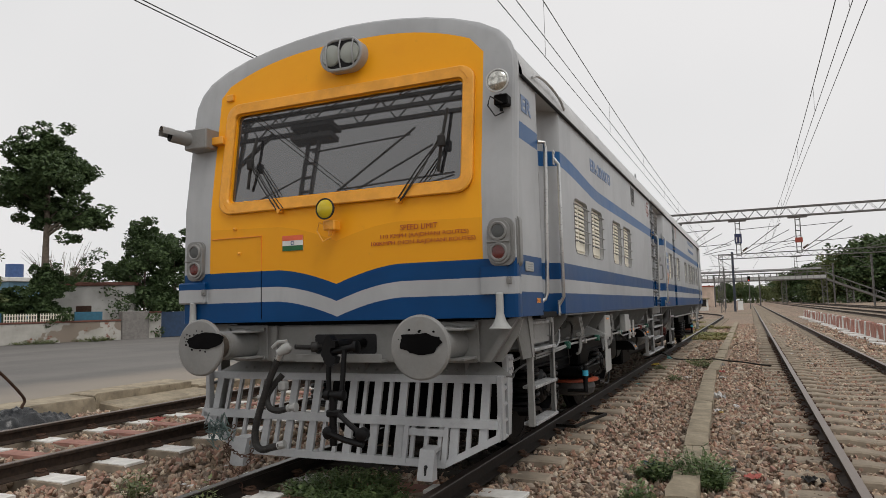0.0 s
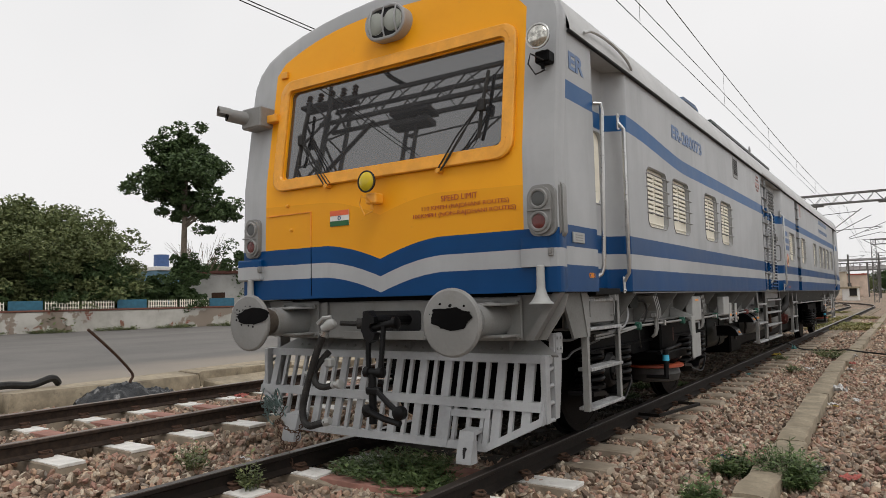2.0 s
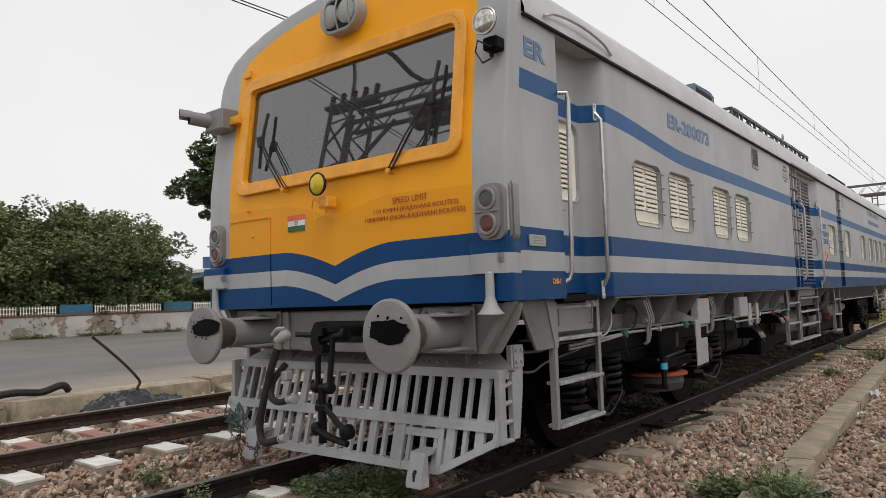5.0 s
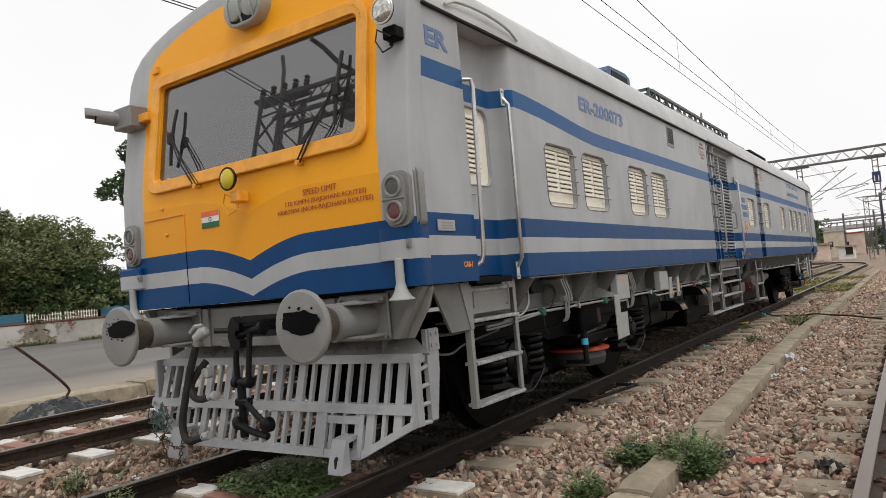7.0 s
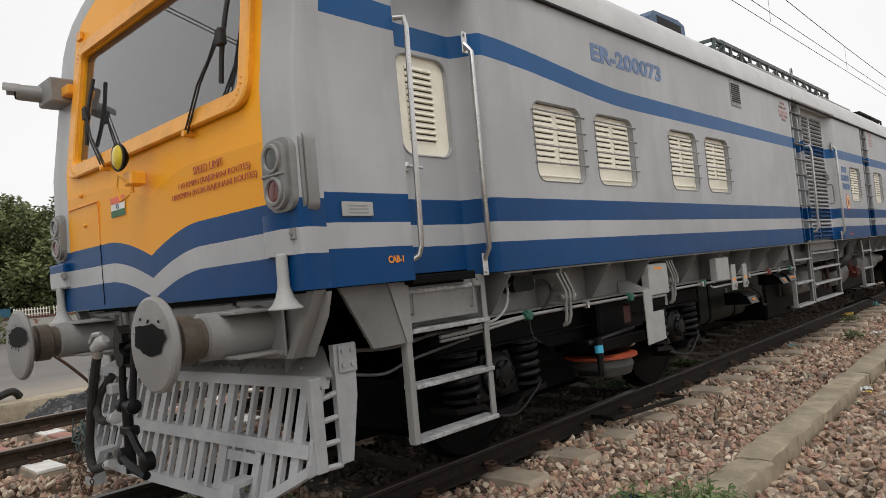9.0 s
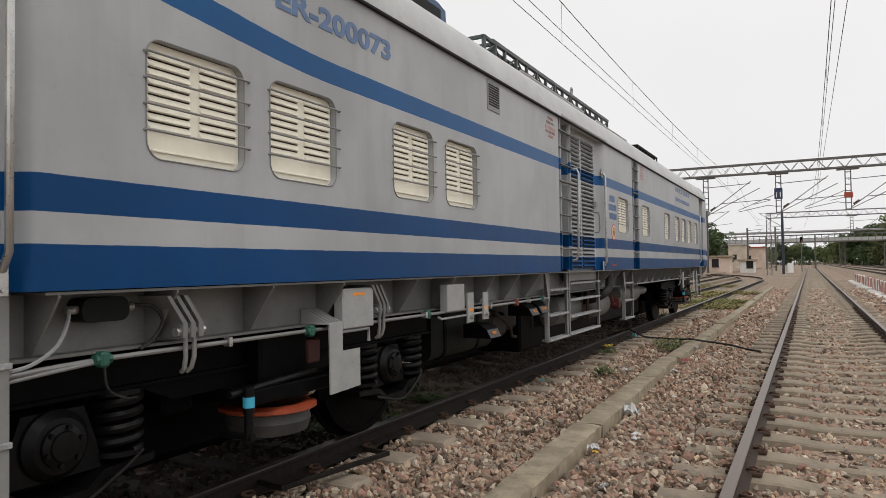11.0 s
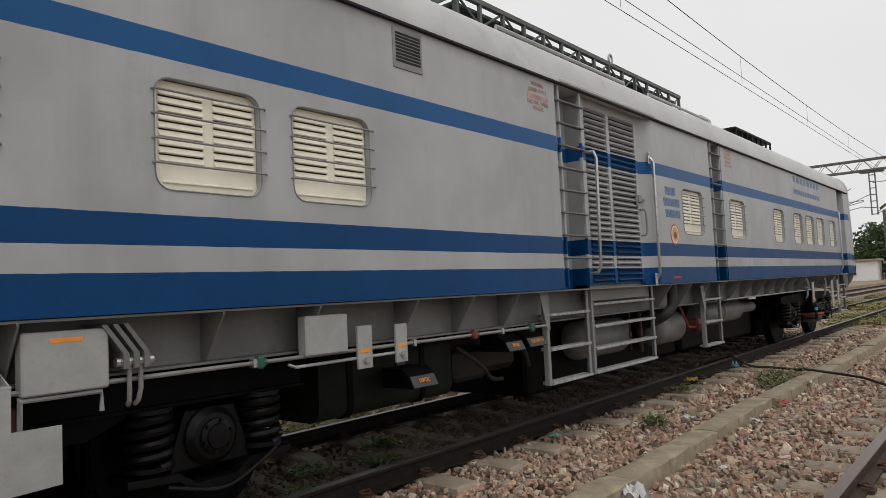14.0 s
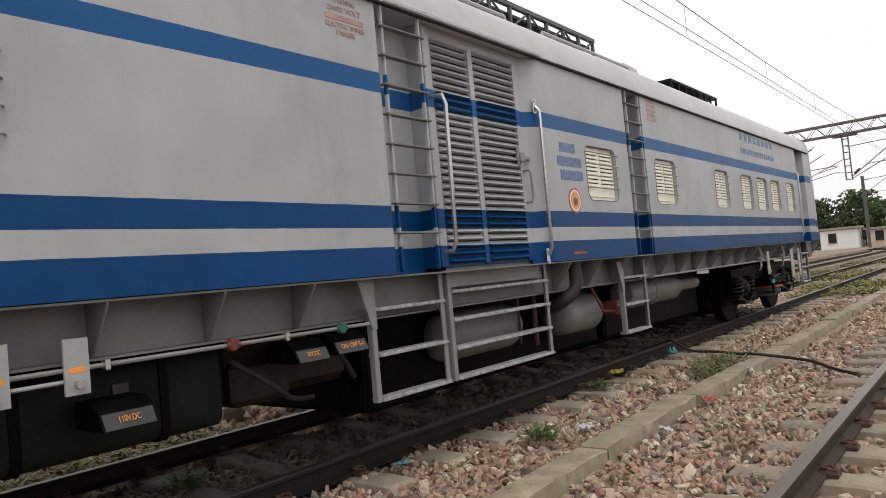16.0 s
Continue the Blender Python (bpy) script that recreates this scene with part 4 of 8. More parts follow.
FX = ((1, 0, 0), (0, 0, 1))
SX = ((0, 1, 0), (0, 0, 1))
lettering("SPEED LIMIT", 0.062, (0.60, -0.005, 1.978), FX, P_REDTXT, car, 0.32, depth=0.0012)
lettering("110 KMPH (RAJDHANI ROUTES)", 0.045, (0.42, -0.005, 1.921), FX, P_REDTXT, car, 0.76, depth=0.0012)
lettering("100KMPH (NON-RAJDHANI ROUTES)", 0.045, (0.335, -0.005, 1.867), FX, P_REDTXT, car, 0.90, depth=0.0012)
fl = part("flag_sticker", M().box(-0.535, -0.325, -0.004, 0.0, 1.875, 2.005, 0), P_WHITE, car, "small three-band flag sticker", smooth=False)
part("saffron_band", M().box(-0.535, -0.325, -0.006, -0.004, 1.962, 2.005, 0), plain("saffron", (0.75, 0.13, 0.05), 0.5), fl)
part("green_band", M().box(-0.535, -0.325, -0.006, -0.004, 1.875, 1.918, 0), plain("flag_green", (0.01, 0.12, 0.035), 0.5), fl)
part("wheel_mark", M().tube([(-0.43 + 0.015 * math.cos(a), -0.006, 1.94 + 0.015 * math.sin(a)) for a in [math.tau * i / 14 for i in range(14)]], 0.003, 4, True), P_BLUETXT, fl)


# ---- body sides ----
def panel(y0, y1, z0, z1, holes, x=S, deep=0.05, ret=0.12, sgn=1):
    """A side sheet at x with rounded openings; edges turn inwards."""
    m = M()
    q = lambda a, b, c, d: m.add([(sgn * x, a, c), (sgn * x, b, c), (sgn * x, b, d), (sgn * x, a, d)], [(0, 1, 2, 3)])
    y = y0
    for h0, h1, k0, k1 in sorted(holes):
        q(y, h0, z0, z1)
        q(h0, h1, z0, k0)
        q(h0, h1, k1, z1)
        rr = rounded(h0, h1, k0, k1, 0.085, 6)
        n = len(rr)
        cs = [(h1, k0), (h1, k1), (h0, k1), (h0, k0)]
        base = len(m.v)
        m.add([(sgn * x, a, b) for a, b in rr] + [(sgn * x, a, b) for a, b in cs] + [(sgn * (x - deep), a, b) for a, b in rr], [])
        g = n // 4
        for c in range(4):
            for i in range(g - 1):
                m.f.append((base + n + c, base + c * g + i, base + c * g + i + 1))
            m.f.append((base + n + c, base + c * g + g - 1, base + ((c + 1) * g) % n, base + n + (c + 1) % 4))
        for i in range(n):
            j = (i + 1) % n
            m.f.append((base + i, base + j, base + n + 4 + j, base + n + 4 + i))
        y = h1
    q(y, y1, z0, z1)
    for a in (y0, y1):
        m.add([(sgn * x, a, z0), (sgn * x, a, z1), (sgn * (x - ret), a, z1), (sgn * (x - ret), a, z0)], [(0, 1, 2, 3)])
    m.add([(sgn * x, y0, z0), (sgn * x, y1, z0), (sgn * (x - ret), y1, z0), (sgn * (x - ret), y0, z0)], [(0, 1, 2, 3)])
    return m


WZ0, WZ1 = 1.872, 2.438
WIN_A = [(2.03, 2.66), (2.862, 3.485), (4.185, 4.80), (5.02, 5.64)]
WIN_B = [(10.98, 11.68)]
WIN_C = [(12.78, 13.45), (15.02, 15.64), (16.32, 16.93), (17.22, 17.85), (18.12, 18.75), (19.28, 19.88)]
hs = lambda w: [(a, b, WZ0, WZ1) for a, b in w]
part("side_wall", panel(0.17, 0.75, Z0, EAVE, [], ret=0.22), P_SIDE, car, smooth=False)
part("side_wall", panel(1.53, 8.03, Z0, EAVE, hs(WIN_A), ret=0.26), P_SIDE, car, smooth=False)
part("side_wall", panel(10.20, 12.03, Z0, EAVE, hs(WIN_B), ret=0.26), P_SIDE, car, smooth=False)
part("side_wall", panel(12.53, 20.30, Z0, EAVE, hs(WIN_C), ret=0.26), P_SIDE, car, smooth=False)
part("side_wall", panel(21.00, LEN - 0.17, Z0, EAVE, [], ret=0.22), P_SIDE, car, smooth=False)
part("side_wall", panel(0.17, LEN - 0.17, Z0, EAVE, [], x=SL, sgn=-1), P_SIDE, car, smooth=False)
# ladder bays, set back
for a, b in ((8.03, 8.62), (12.03, 12.53)):
    part("recessed_wall", panel(a, b, Z0, EAVE, [], x=S - 0.25, ret=0.01), P_SIDE, car, smooth=False)


def jamb(y0, y1, x0, x1):
    """A door post that swells outwards in a soft curve, from y0 at x0 to y1 at x1."""
    pts = []
    for i in range(10):
        t = i / 9
        e = t * t * (3 - 2 * t)
        pts.append((x0 + (x1 - x0) * min(1, e * 1.02), y0 + (y1 - y0) * t))
    m = M()
    m.add([(x, y, z) for z in (Z0, EAVE) for x, y in pts], [(i, i + 1, 10 + i + 1, 10 + i) for i in range(9)])
    m.add([(x, y, Z0) for x, y in pts] + [(x0 - 0.1, y0, Z0), (x0 - 0.1, y1, Z0)], [(*range(10), 11, 10)])
    return part("door_post", m, P_SIDE, car, angle=60)


jamb(1.385, 1.53, 1.36, S)
jamb(9.96, 10.20, 1.425, S)
jamb(20.14, 20.30, 1.375, S).data.transform(Matrix.Identity(4))


def handle(pts, name="grab_rail"):
    """A bent tube grab rail with a bolted foot plate at each end."""
    h = part(name, M().tube(pts, 0.0165, 10), P_STEEL, car, "bright steel grab rail")
    return h


def foot(x, y, z, par):
    m = M().box(x - 0.005, x + 0.005, y - 0.025, y + 0.025, z - 0.07, z + 0.07, 0.003)
    for dz in (-0.045, 0.045):
        m.cyl((x, y, z + dz), (x + 0.014, y, z + dz), 0.011, n=6)
    part("foot_plate", m, P_STEEL, par)


h = handle([(S - 0.0, 0.76, 2.74), (S + 0.05, 0.79, 2.735), (S + 0.055, 0.80, 2.68), (S + 0.03, 0.79, 1.47), (S + 0.01, 0.785, 1.41), (S - 0.02, 0.755, 1.385)])
h = handle([(1.50, 1.40, 2.72), (1.545, 1.405, 2.66), (1.545, 1.40, 1.43), (1.50, 1.40, 1.36)])
foot(1.50, 1.40, 2.73, h)
foot(1.50, 1.40, 1.33, h)
h = handle([(S - 0.10, 8.66, 2.62), (S + 0.03, 8.67, 2.61), (S + 0.05, 8.68, 2.54), (S + 0.03, 8.68, 1.48), (S - 0.0, 8.67, 1.42), (S - 0.08, 8.66, 1.41)])
h = handle([(S + 0.0, 10.09, 2.71), (S + 0.035, 10.09, 2.66), (S + 0.035, 10.08, 1.40), (S + 0.0, 10.08, 1.34)])
foot(S - 0.012, 10.09, 2.72, h)
foot(S - 0.012, 10.08, 1.33, h)
h = handle([(S, 20.2, 2.72), (S + 0.04, 20.2, 2.66), (S + 0.04, 20.2, 1.43), (S, 20.2, 1.36)])


# shutters in the windows
def shutter(w, hgt):
    """A pressed cream sheet shutter: two columns of louvres over a plain foot."""
    s = M()
    s.box(-0.02, 0.0, 0, w, 0, hgt, 0.002)
    s.box(-0.001, 0.012, 0.05, w - 0.03, 0.035, 0.047, 0.003)
    sl = M().add([(0.001, 0, 0.036), (0.001, w * 0.415, 0.036), (0.014, w * 0.405, 0.005), (0.014, 0.008, 0.005), (0.001, 0, 0.0), (0.001, w * 0.415, 0.0)], [(0, 1, 2, 3), (3, 2, 5, 4), (0, 3, 4), (1, 5, 2)])
    return s, sl


def window_unit(y0, y1, deep=0.04, bars=4):
    w = y1 - y0
    hgt = WZ1 - WZ0 - 0.01
    sheet, slat = shutter(w - 0.01, hgt)
    win = part("window", sheet, P_CREAM, car, "cream louvred window shutter behind bars", angle=20)
    win.location = (S - deep, y0 + 0.005, WZ0 + 0.005)
    me = mesh_of("slat", slat, P_CREAM, angle=10)
    # dark strip on the sheet, standing for the unlit slot under each slat
    gap = mesh_of("louvre_shade_strip", M().box(0.0005, 0.0025, 0.006, (w - 0.01) * 0.405, -0.007, 0.001, 0), P_DARK, False)
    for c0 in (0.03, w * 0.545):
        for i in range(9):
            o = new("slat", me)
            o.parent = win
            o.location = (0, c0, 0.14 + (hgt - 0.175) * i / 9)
            g = new("louvre_shade_strip", gap)
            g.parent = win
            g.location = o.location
    for i in range(bars):
        z = 0.125 + i * (WZ1 - WZ0 - 0.2) / (bars - 1)
        part("bar", M().tube([(deep - 0.01, -0.022, z), (deep + 0.018, -0.010, z), (deep + 0.022, w / 2, z - 0.003), (deep + 0.022, w + 0.018, z), (deep - 0.01, w + 0.034, z)], 0.0062, 6), P_GREY, win)
    rub = M().tube([(deep + 0.002, a - 0.005, b - 0.005) for a, b in rounded(-0.0, w, 0, WZ1 - WZ0, 0.085, 6)], 0.004, 6, True)
    part("seal", rub, P_GREY, win)


for a, b in WIN_A + WIN_B + WIN_C:
    window_unit(a, b)

# cab door
door = part("cab_door", panel(0.75, 1.40, 1.31, EAVE, [(0.915, 1.352, 2.02, 2.63)], x=1.36, deep=0.03, ret=0.04), P_SIDE, car, "recessed grey cab door with a louvred cream window", smooth=False)
lw = M().box(1.32, 1.335, 0.90, 1.365, 2.005, 2.645, 0.002)
part("door_window", lw, P_CREAM, door, "cream louvred door window", angle=20)
lm_ = mesh_of("slat", M().add([(1.336, 1.005, 0.03), (1.336, 1.235, 0.03), (1.353, 1.23, 0.002), (1.353, 1.01, 0.002), (1.336, 1.005, -0.002), (1.336, 1.235, -0.002)], [(0, 1, 2, 3), (3, 2, 5, 4), (0, 3, 4), (1, 5, 2)]), P_CREAM, angle=10)
for i in range(12):
    o = new("slat", lm_)
    o.parent = door
    o.location = (0, 0, 2.12 + i * 0.0385)
# the door window's slats get painted shade strips too
gm_ = mesh_of("louvre_shade_strip", M().box(1.335, 1.3375, 1.01, 1.23, -0.008, 0.0, 0), P_DARK, False)
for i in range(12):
    o = new("louvre_shade_strip", gm_)
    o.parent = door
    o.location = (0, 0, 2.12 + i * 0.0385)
part("window_rim", M().tube([(1.362, a, b) for a, b in rounded(0.91, 1.357, 2.015, 2.635, 0.09, 6)], 0.006, 6, True), P_SILVER, door)
part("door_lever", M().tube([(1.355, 0.92, 1.94), (1.39, 0.92, 1.94), (1.39, 1.03, 1.935)], 0.009, 6).turned((1.36, 0.92, 1.94), (1, 0, 0), [(0, 0.03), (0.012, 0.028), (0.016, 0.01)], 12), P_STEEL, door)
part("recess_floor", M().box(1.2, 1.50, 0.76, 1.30, 1.25, 1.30, 0.005), P_BLACK, car)
part("cab_door", panel(20.42, 21.0, 1.31, EAVE, [], x=1.375, deep=0.03, ret=0.04), P_SIDE, car, smooth=False)

# saloon door with slats
sd = thing("saloon_door", "grey double-column slatted metal door with blue bands", "door")
sd.parent = car
del sd["category"]
part("door_leaf", panel(8.62, 9.98, 1.30, EAVE - 0.02, [], x=1.42, ret=0.05), P_SIDE, sd, smooth=False)
for c0, c1 in ((8.74, 9.20), (9.29, 9.88)):
    for i in range(31):
        z = 1.33 + i * 0.058
        s = M()
        s.add([(1.422, c0, z + 0.044), (1.422, c1, z + 0.044), (1.462, c1 - 0.012, z + 0.010), (1.462, c0 + 0.012, z + 0.010), (1.422, c0, z), (1.422, c1, z)], [(0, 1, 2, 3), (3, 2, 5, 4), (0, 3, 4), (1, 5, 2)])
        part("slat", s, P_SIDE, sd, angle=10)
        # dark strip on the leaf in place of the shade below the slat
        part("slat_shade_strip", M().box(1.4225, 1.4245, c0 + 0.01, c1 - 0.01, z - 0.011, z - 0.001, 0), P_DARK, sd)
part("stile", M().box(1.422, 1.442, 9.215, 9.275, 1.31, 3.16, 0.004), P_SIDE, sd)
part("stile", M().box(1.422, 1.442, 9.885, 9.945, 1.31, 3.16, 0.004), P_SIDE, sd)
part("bolt", M().box(1.44, 1.47, 9.80, 10.02, 2.22, 2.25, 0.004).cyl((1.46, 9.82, 2.16), (1.46, 9.82, 2.33), 0.012, n=8).box(1.44, 1.49, 9.82, 9.90, 2.195, 2.275, 0.004), P_GREY, sd)
part("pull_handle", M().tube([(1.43, 9.92, 2.12), (1.50, 9.92, 2.115), (1.51, 9.93, 2.07), (1.51, 9.94, 1.88), (1.50, 9.93, 1.83), (1.43, 9.92, 1.825)], 0.012, 8), P_GREY, sd)
part("door_frame", M().box(1.265, 1.46, 8.615, 8.70, 1.30, EAVE, 0.006), P_SIDE, sd)


def ladder(y0, y1, rungs):
    l = thing("roof_ladder", "grey welded ladder in a recess of the car side", "ladder")
    l.parent = car
    del l["category"]
    for y in (y0, y1):
        part("stringer", M().box(S - 0.03, S + 0.005, y - 0.009, y + 0.009, 1.29, 3.17, 0.004), P_SIDE, l)
    for i in range(rungs):
        z = 1.56 + i * (3.02 - 1.56) / (rungs - 1)
        # darker sill paint on the rungs stands for their shaded side
        part("rung", M().box(S - 0.03, S + 0.02, y0 - 0.04, y1 + 0.04, z - 0.007, z + 0.007, 0.003), P_SILL, l)


ladder(8.10, 8.50, 8)
ladder(12.12, 12.47, 8)

# side vent
vt = part("vent_grille", M().box(S - 0.002, S + 0.008, 5.90, 6.20, 2.855, 3.145, 0.004), P_GREY, car, "small black slatted vent grille")
for i in range(9):
    part("slot", M().box(S + 0.008, S + 0.011, 5.925, 6.175, 2.903 + i * 0.024, 2.918 + i * 0.024, 0), P_DARK, vt)
part("makers_plate", M().box(S, S + 0.012, 0.27, 0.475, 1.625, 1.70, 0.003), P_BOX, car, "small pale plate with unreadable writing")
for i in range(3):
    part("plate_writing", M().box(S + 0.012, S + 0.0135, 0.31, 0.44, 1.64 + i * 0.018, 1.647 + i * 0.018, 0), P_GREY, car)
lettering("ER", 0.178, (S + 0.003, 0.315, 2.905), SX, P_PALETXT, car, 0.275)
lettering("ER-200073", 0.185, (S + 0.003, 2.92, 2.872), SX, P_PALETXT, car, 1.245)
lettering("CAB-1", 0.052, (S + 0.003, 0.558, 1.378), SX, P_ORTXT, car, 0.112, bold=0.03)
for txt, w, z in (("WARNING", 0.20, 3.08), ("25000 VOLT", 0.30, 3.025), ("ELECTRIC WIRES", 0.34, 2.915), ("DANGER", 0.17, 2.865)):
    lettering(txt, 0.05, (S + 0.003, 7.74 - w / 2, z), SX, P_FADERED, car, w)
part("warning_bar", M().box(S, S + 0.003, 7.57, 7.91, 2.965, 3.00, 0), P_FADERED, car)
for i in range(5):
    part("warning_bar", M().box(S, S + 0.003, 12.70 + 0.03 * (i % 2), 12.98 - 0.03 * (i % 2), 2.90 + i * 0.055, 2.935 + i * 0.055, 0), P_FADERED, car)
for i, (a, b) in enumerate(((10.46, 10.78), (10.40, 10.90), (10.44, 10.90))):
    yy = a
    rr_ = random.Random(i)
    while yy < b - 0.03:
        w = rr_.uniform(0.025, 0.04)
        part("owner_writing", M().box(S, S + 0.003, yy, yy + w, 2.325 - i * 0.135, 2.42 - i * 0.135, 0), P_PALETXT, car)
        yy += w + 0.012
for z, hgt, n_, w_ in ((3.02, 0.11, 8, 0.16), (2.80, 0.09, 15, 0.10)):
    for i in range(n_):
        part("far_writing", M().box(S, S + 0.003, 16.5 + i * 2.1 / n_, 16.5 + i * 2.1 / n_ + w_, z, z + hgt, 0), P_PALETXT, car)
em = part("emblem", M().cyl((S, 10.67, 1.855), (S + 0.004, 10.67, 1.855), 0.125, n=28), plain("emblem_red", (0.55, 0.05, 0.04), 0.5), car, "round red and yellow emblem sticker")
part("ring", M().cyl((S + 0.004, 10.67, 1.855), (S + 0.0055, 10.67, 1.855), 0.108, n=28), P_WHITE, em)
part("disc", M().cyl((S + 0.0055, 10.67, 1.855), (S + 0.007, 10.67, 1.855), 0.09, n=28), plain("emblem_yellow", (0.72, 0.36, 0.10), 0.5), em)
part("mark", M().cyl((S + 0.007, 10.67, 1.845), (S + 0.009, 10.67, 1.845), 0.042, n=12), plain("emblem_brown", (0.20, 0.09, 0.03), 0.5), em)
part("side_writing", M().box(S, S + 0.003, 10.55, 10.80, 1.33, 1.355, 0), P_REDTXT, car)

# roof
rf = M()
prof = [(x, z) for x, z in body_outline(0.0) if z >= EAVE]
prof = [(-SL - 0.025, EAVE - 0.015), (-SL - 0.022, EAVE + 0.02)] + prof[1:-1] + [(S + 0.022, EAVE + 0.02), (S + 0.025, EAVE - 0.015)]
ys_ = [0.17 + i * (LEN - 0.34) / 24 for i in range(25)]
n_ = len(prof)
rf.add([(x, y + (lean(z) if j == 0 else -lean(z) if j == 24 else 0), z + (0.006 if 0 < j < 24 else 0)) for j, y in enumerate(ys_) for x, z in prof],
       [(j * n_ + i, j * n_ + i + 1, (j + 1) * n_ + i + 1, (j + 1) * n_ + i) for j in range(24) for i in range(n_ - 1)])
part("roof", rf, P_ROOF, car, "pale grey curved roof", angle=40)
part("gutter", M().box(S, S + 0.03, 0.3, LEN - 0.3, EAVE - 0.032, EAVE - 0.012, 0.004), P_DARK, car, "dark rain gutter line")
part("floor_edge", M().box(1.27, S - 0.012, 1.56, LEN - 0.6, 1.258, 1.27, 0), P_SILL, car)
part("body_floor", M().box(-S + 0.02, 1.27, 0.15, LEN - 0.15, 1.23, 1.27, 0), P_BLACK, car)
# added near-black sheets close the body so its inside reads unlit
part("dark_blank_wall", M().box(1.20, 1.26, 0.2, LEN - 0.2, 1.27, 3.3, 0), P_DARK, car)
part("dark_blank_ceiling", M().box(-1.45, 1.5, 0.3, LEN - 0.3, 3.27, 3.29, 0), P_DARK, car)
part("dark_blank_bulkhead", M().box(-1.5, 1.2, 1.6, 1.65, 1.27, 3.3, 0), P_DARK, car)
# lintels and soffits over the recesses
part("door_lintel", M().box(1.29, 1.44, 8.71, 9.97, 3.10, EAVE - 0.004, 0.004), P_SIDE, sd)
for a, b in ((0.76, 1.52), (8.04, 10.19), (12.04, 12.52)):
    part("soffit", M().box(1.27, S - 0.004, a, b, EAVE - 0.014, EAVE - 0.002, 0), P_ROOF, car)
# drip strips over the doors
part("door_drip", M().tube([(S + 0.035, 0.55 + i * 0.12, EAVE + 0.03 + 0.09 * math.sin(i / 9 * math.pi) ** 0.5) for i in range(10)], 0.012, 6), P_ROOF, car)
part("door_drip", M().box(S - 0.02, S + 0.04, 8.10, 10.22, EAVE - 0.015, EAVE + 0.03, 0.01), P_ROOF, car)

# roof equipment
rb = part("roof_hatch", M().prism([(4.97, 3.60), (4.97, 3.80), (5.08, 3.88), (5.70, 3.90), (5.86, 3.86), (5.88, 3.60)], "x", 0.35, 1.12), plain("blue_hatch_paint", (0.05, 0.10, 0.19), 0.5), car, "blue roof ventilator box")
part("grille", M().box(1.12, 1.125, 5.15, 5.75, 3.72, 3.84, 0), P_DARK, rb)
P_PLAT = plain("dark_platform_steel", (0.12, 0.125, 0.125), 0.55, 0.3, vary=0.25, scale=4)
pf = thing("work_platform", "folded dark steel work platform and railings on the roof", "platform")
pf.parent = car
del pf["category"]
for x in (0.25, 0.98):
    for z in (3.76, 4.00):
        part("beam", M().box(x - 0.025, x + 0.025, 7.3, 12.6, z - 0.025, z + 0.025, 0.004), P_PLAT, pf)
for i in range(15):
    y = 7.32 + i * 0.375
    part("post", M().box(0.96, 1.0, y - 0.016, y + 0.016, 3.66, 4.00, 0.004), P_PLAT, pf)
    part("post", M().box(0.23, 0.27, y - 0.016, y + 0.016, 3.72, 4.00, 0.004), P_PLAT, pf)
    if i < 14:
        part("brace", M().tube([(0.98, y + (0.03 if i % 2 else 0.36), 3.78), (0.98, y + (0.36 if i % 2 else 0.03), 3.98)], 0.012, 6), P_PLAT, pf)
part("deck", M().box(0.28, 0.95, 7.35, 12.55, 3.90, 3.93, 0), plain("green_grey_deck", (0.06, 0.085, 0.08), 0.7), pf)
ef = M()
for x in (0.57, 1.03):
    for y in (6.97, 7.28):
        ef.box(x - 0.02, x + 0.02, y - 0.02, y + 0.02, 3.60, 3.97, 0.003)
    ef.box(x - 0.02, x + 0.02, 6.97, 7.28, 3.93, 3.97, 0.003).box(x - 0.015, x + 0.015, 6.97, 7.28, 3.74, 3.77, 0.003).tube([(x, 6.97, 3.76), (x, 7.28, 3.94)], 0.013, 6)
for y in (6.97, 7.28):
    ef.box(0.57, 1.03, y - 0.02, y + 0.02, 3.93, 3.97, 0.003).box(0.57, 1.03, y - 0.015, y + 0.015, 3.74, 3.77, 0.003)
part("frame", ef, plain("green_grey_frame", (0.07, 0.09, 0.085), 0.6), pf)
part("lifting_ring", M().tube([(1.0, 10.35 + 0.045 * math.cos(a), 4.06 + 0.06 * math.sin(a)) for a in [math.tau * i / 14 for i in range(14)]], 0.013, 6, True), P_GALV, pf)
part("side_rail", M().tube([(1.22, 7.6, 3.62), (1.22, 7.6, 3.68), (1.22, 10.2, 3.68), (1.22, 10.2, 3.62)], 0.018, 6).tube([(1.22, 10.9, 3.62), (1.22, 10.9, 3.68), (1.22, 13.0, 3.68), (1.22, 13.0, 3.62)], 0.018, 6), P_ROOF, pf)
part("roof_box", M().prism([(13.3, 3.60), (13.3, 3.76), (13.45, 3.89), (13.9, 3.87), (14.05, 3.60)], "x", 0.45, 0.98), P_ROOF, car, "pale roof vent box")
rk = part("roof_rack", M().box(0.3, 0.98, 15.2, 17.4, 3.93, 3.97, 0.006).box(0.3, 0.98, 15.2, 17.4, 3.72, 3.76, 0.006), P_TANK, car, "low dark roof rack")
for i in range(8):
    part("post", M().box(0.95, 0.98, 15.22 + i * 0.305, 15.25 + i * 0.305, 3.62, 3.95, 0.003), P_TANK, rk)

P_PLUNGER = plain("greasy_plunger_steel", (0.075, 0.06, 0.045), 0.5, vary=0.4, scale=14)
P_PIPE = plain("dull_dark_pipe", (0.10, 0.10, 0.10), 0.5, vary=0.3, scale=9)
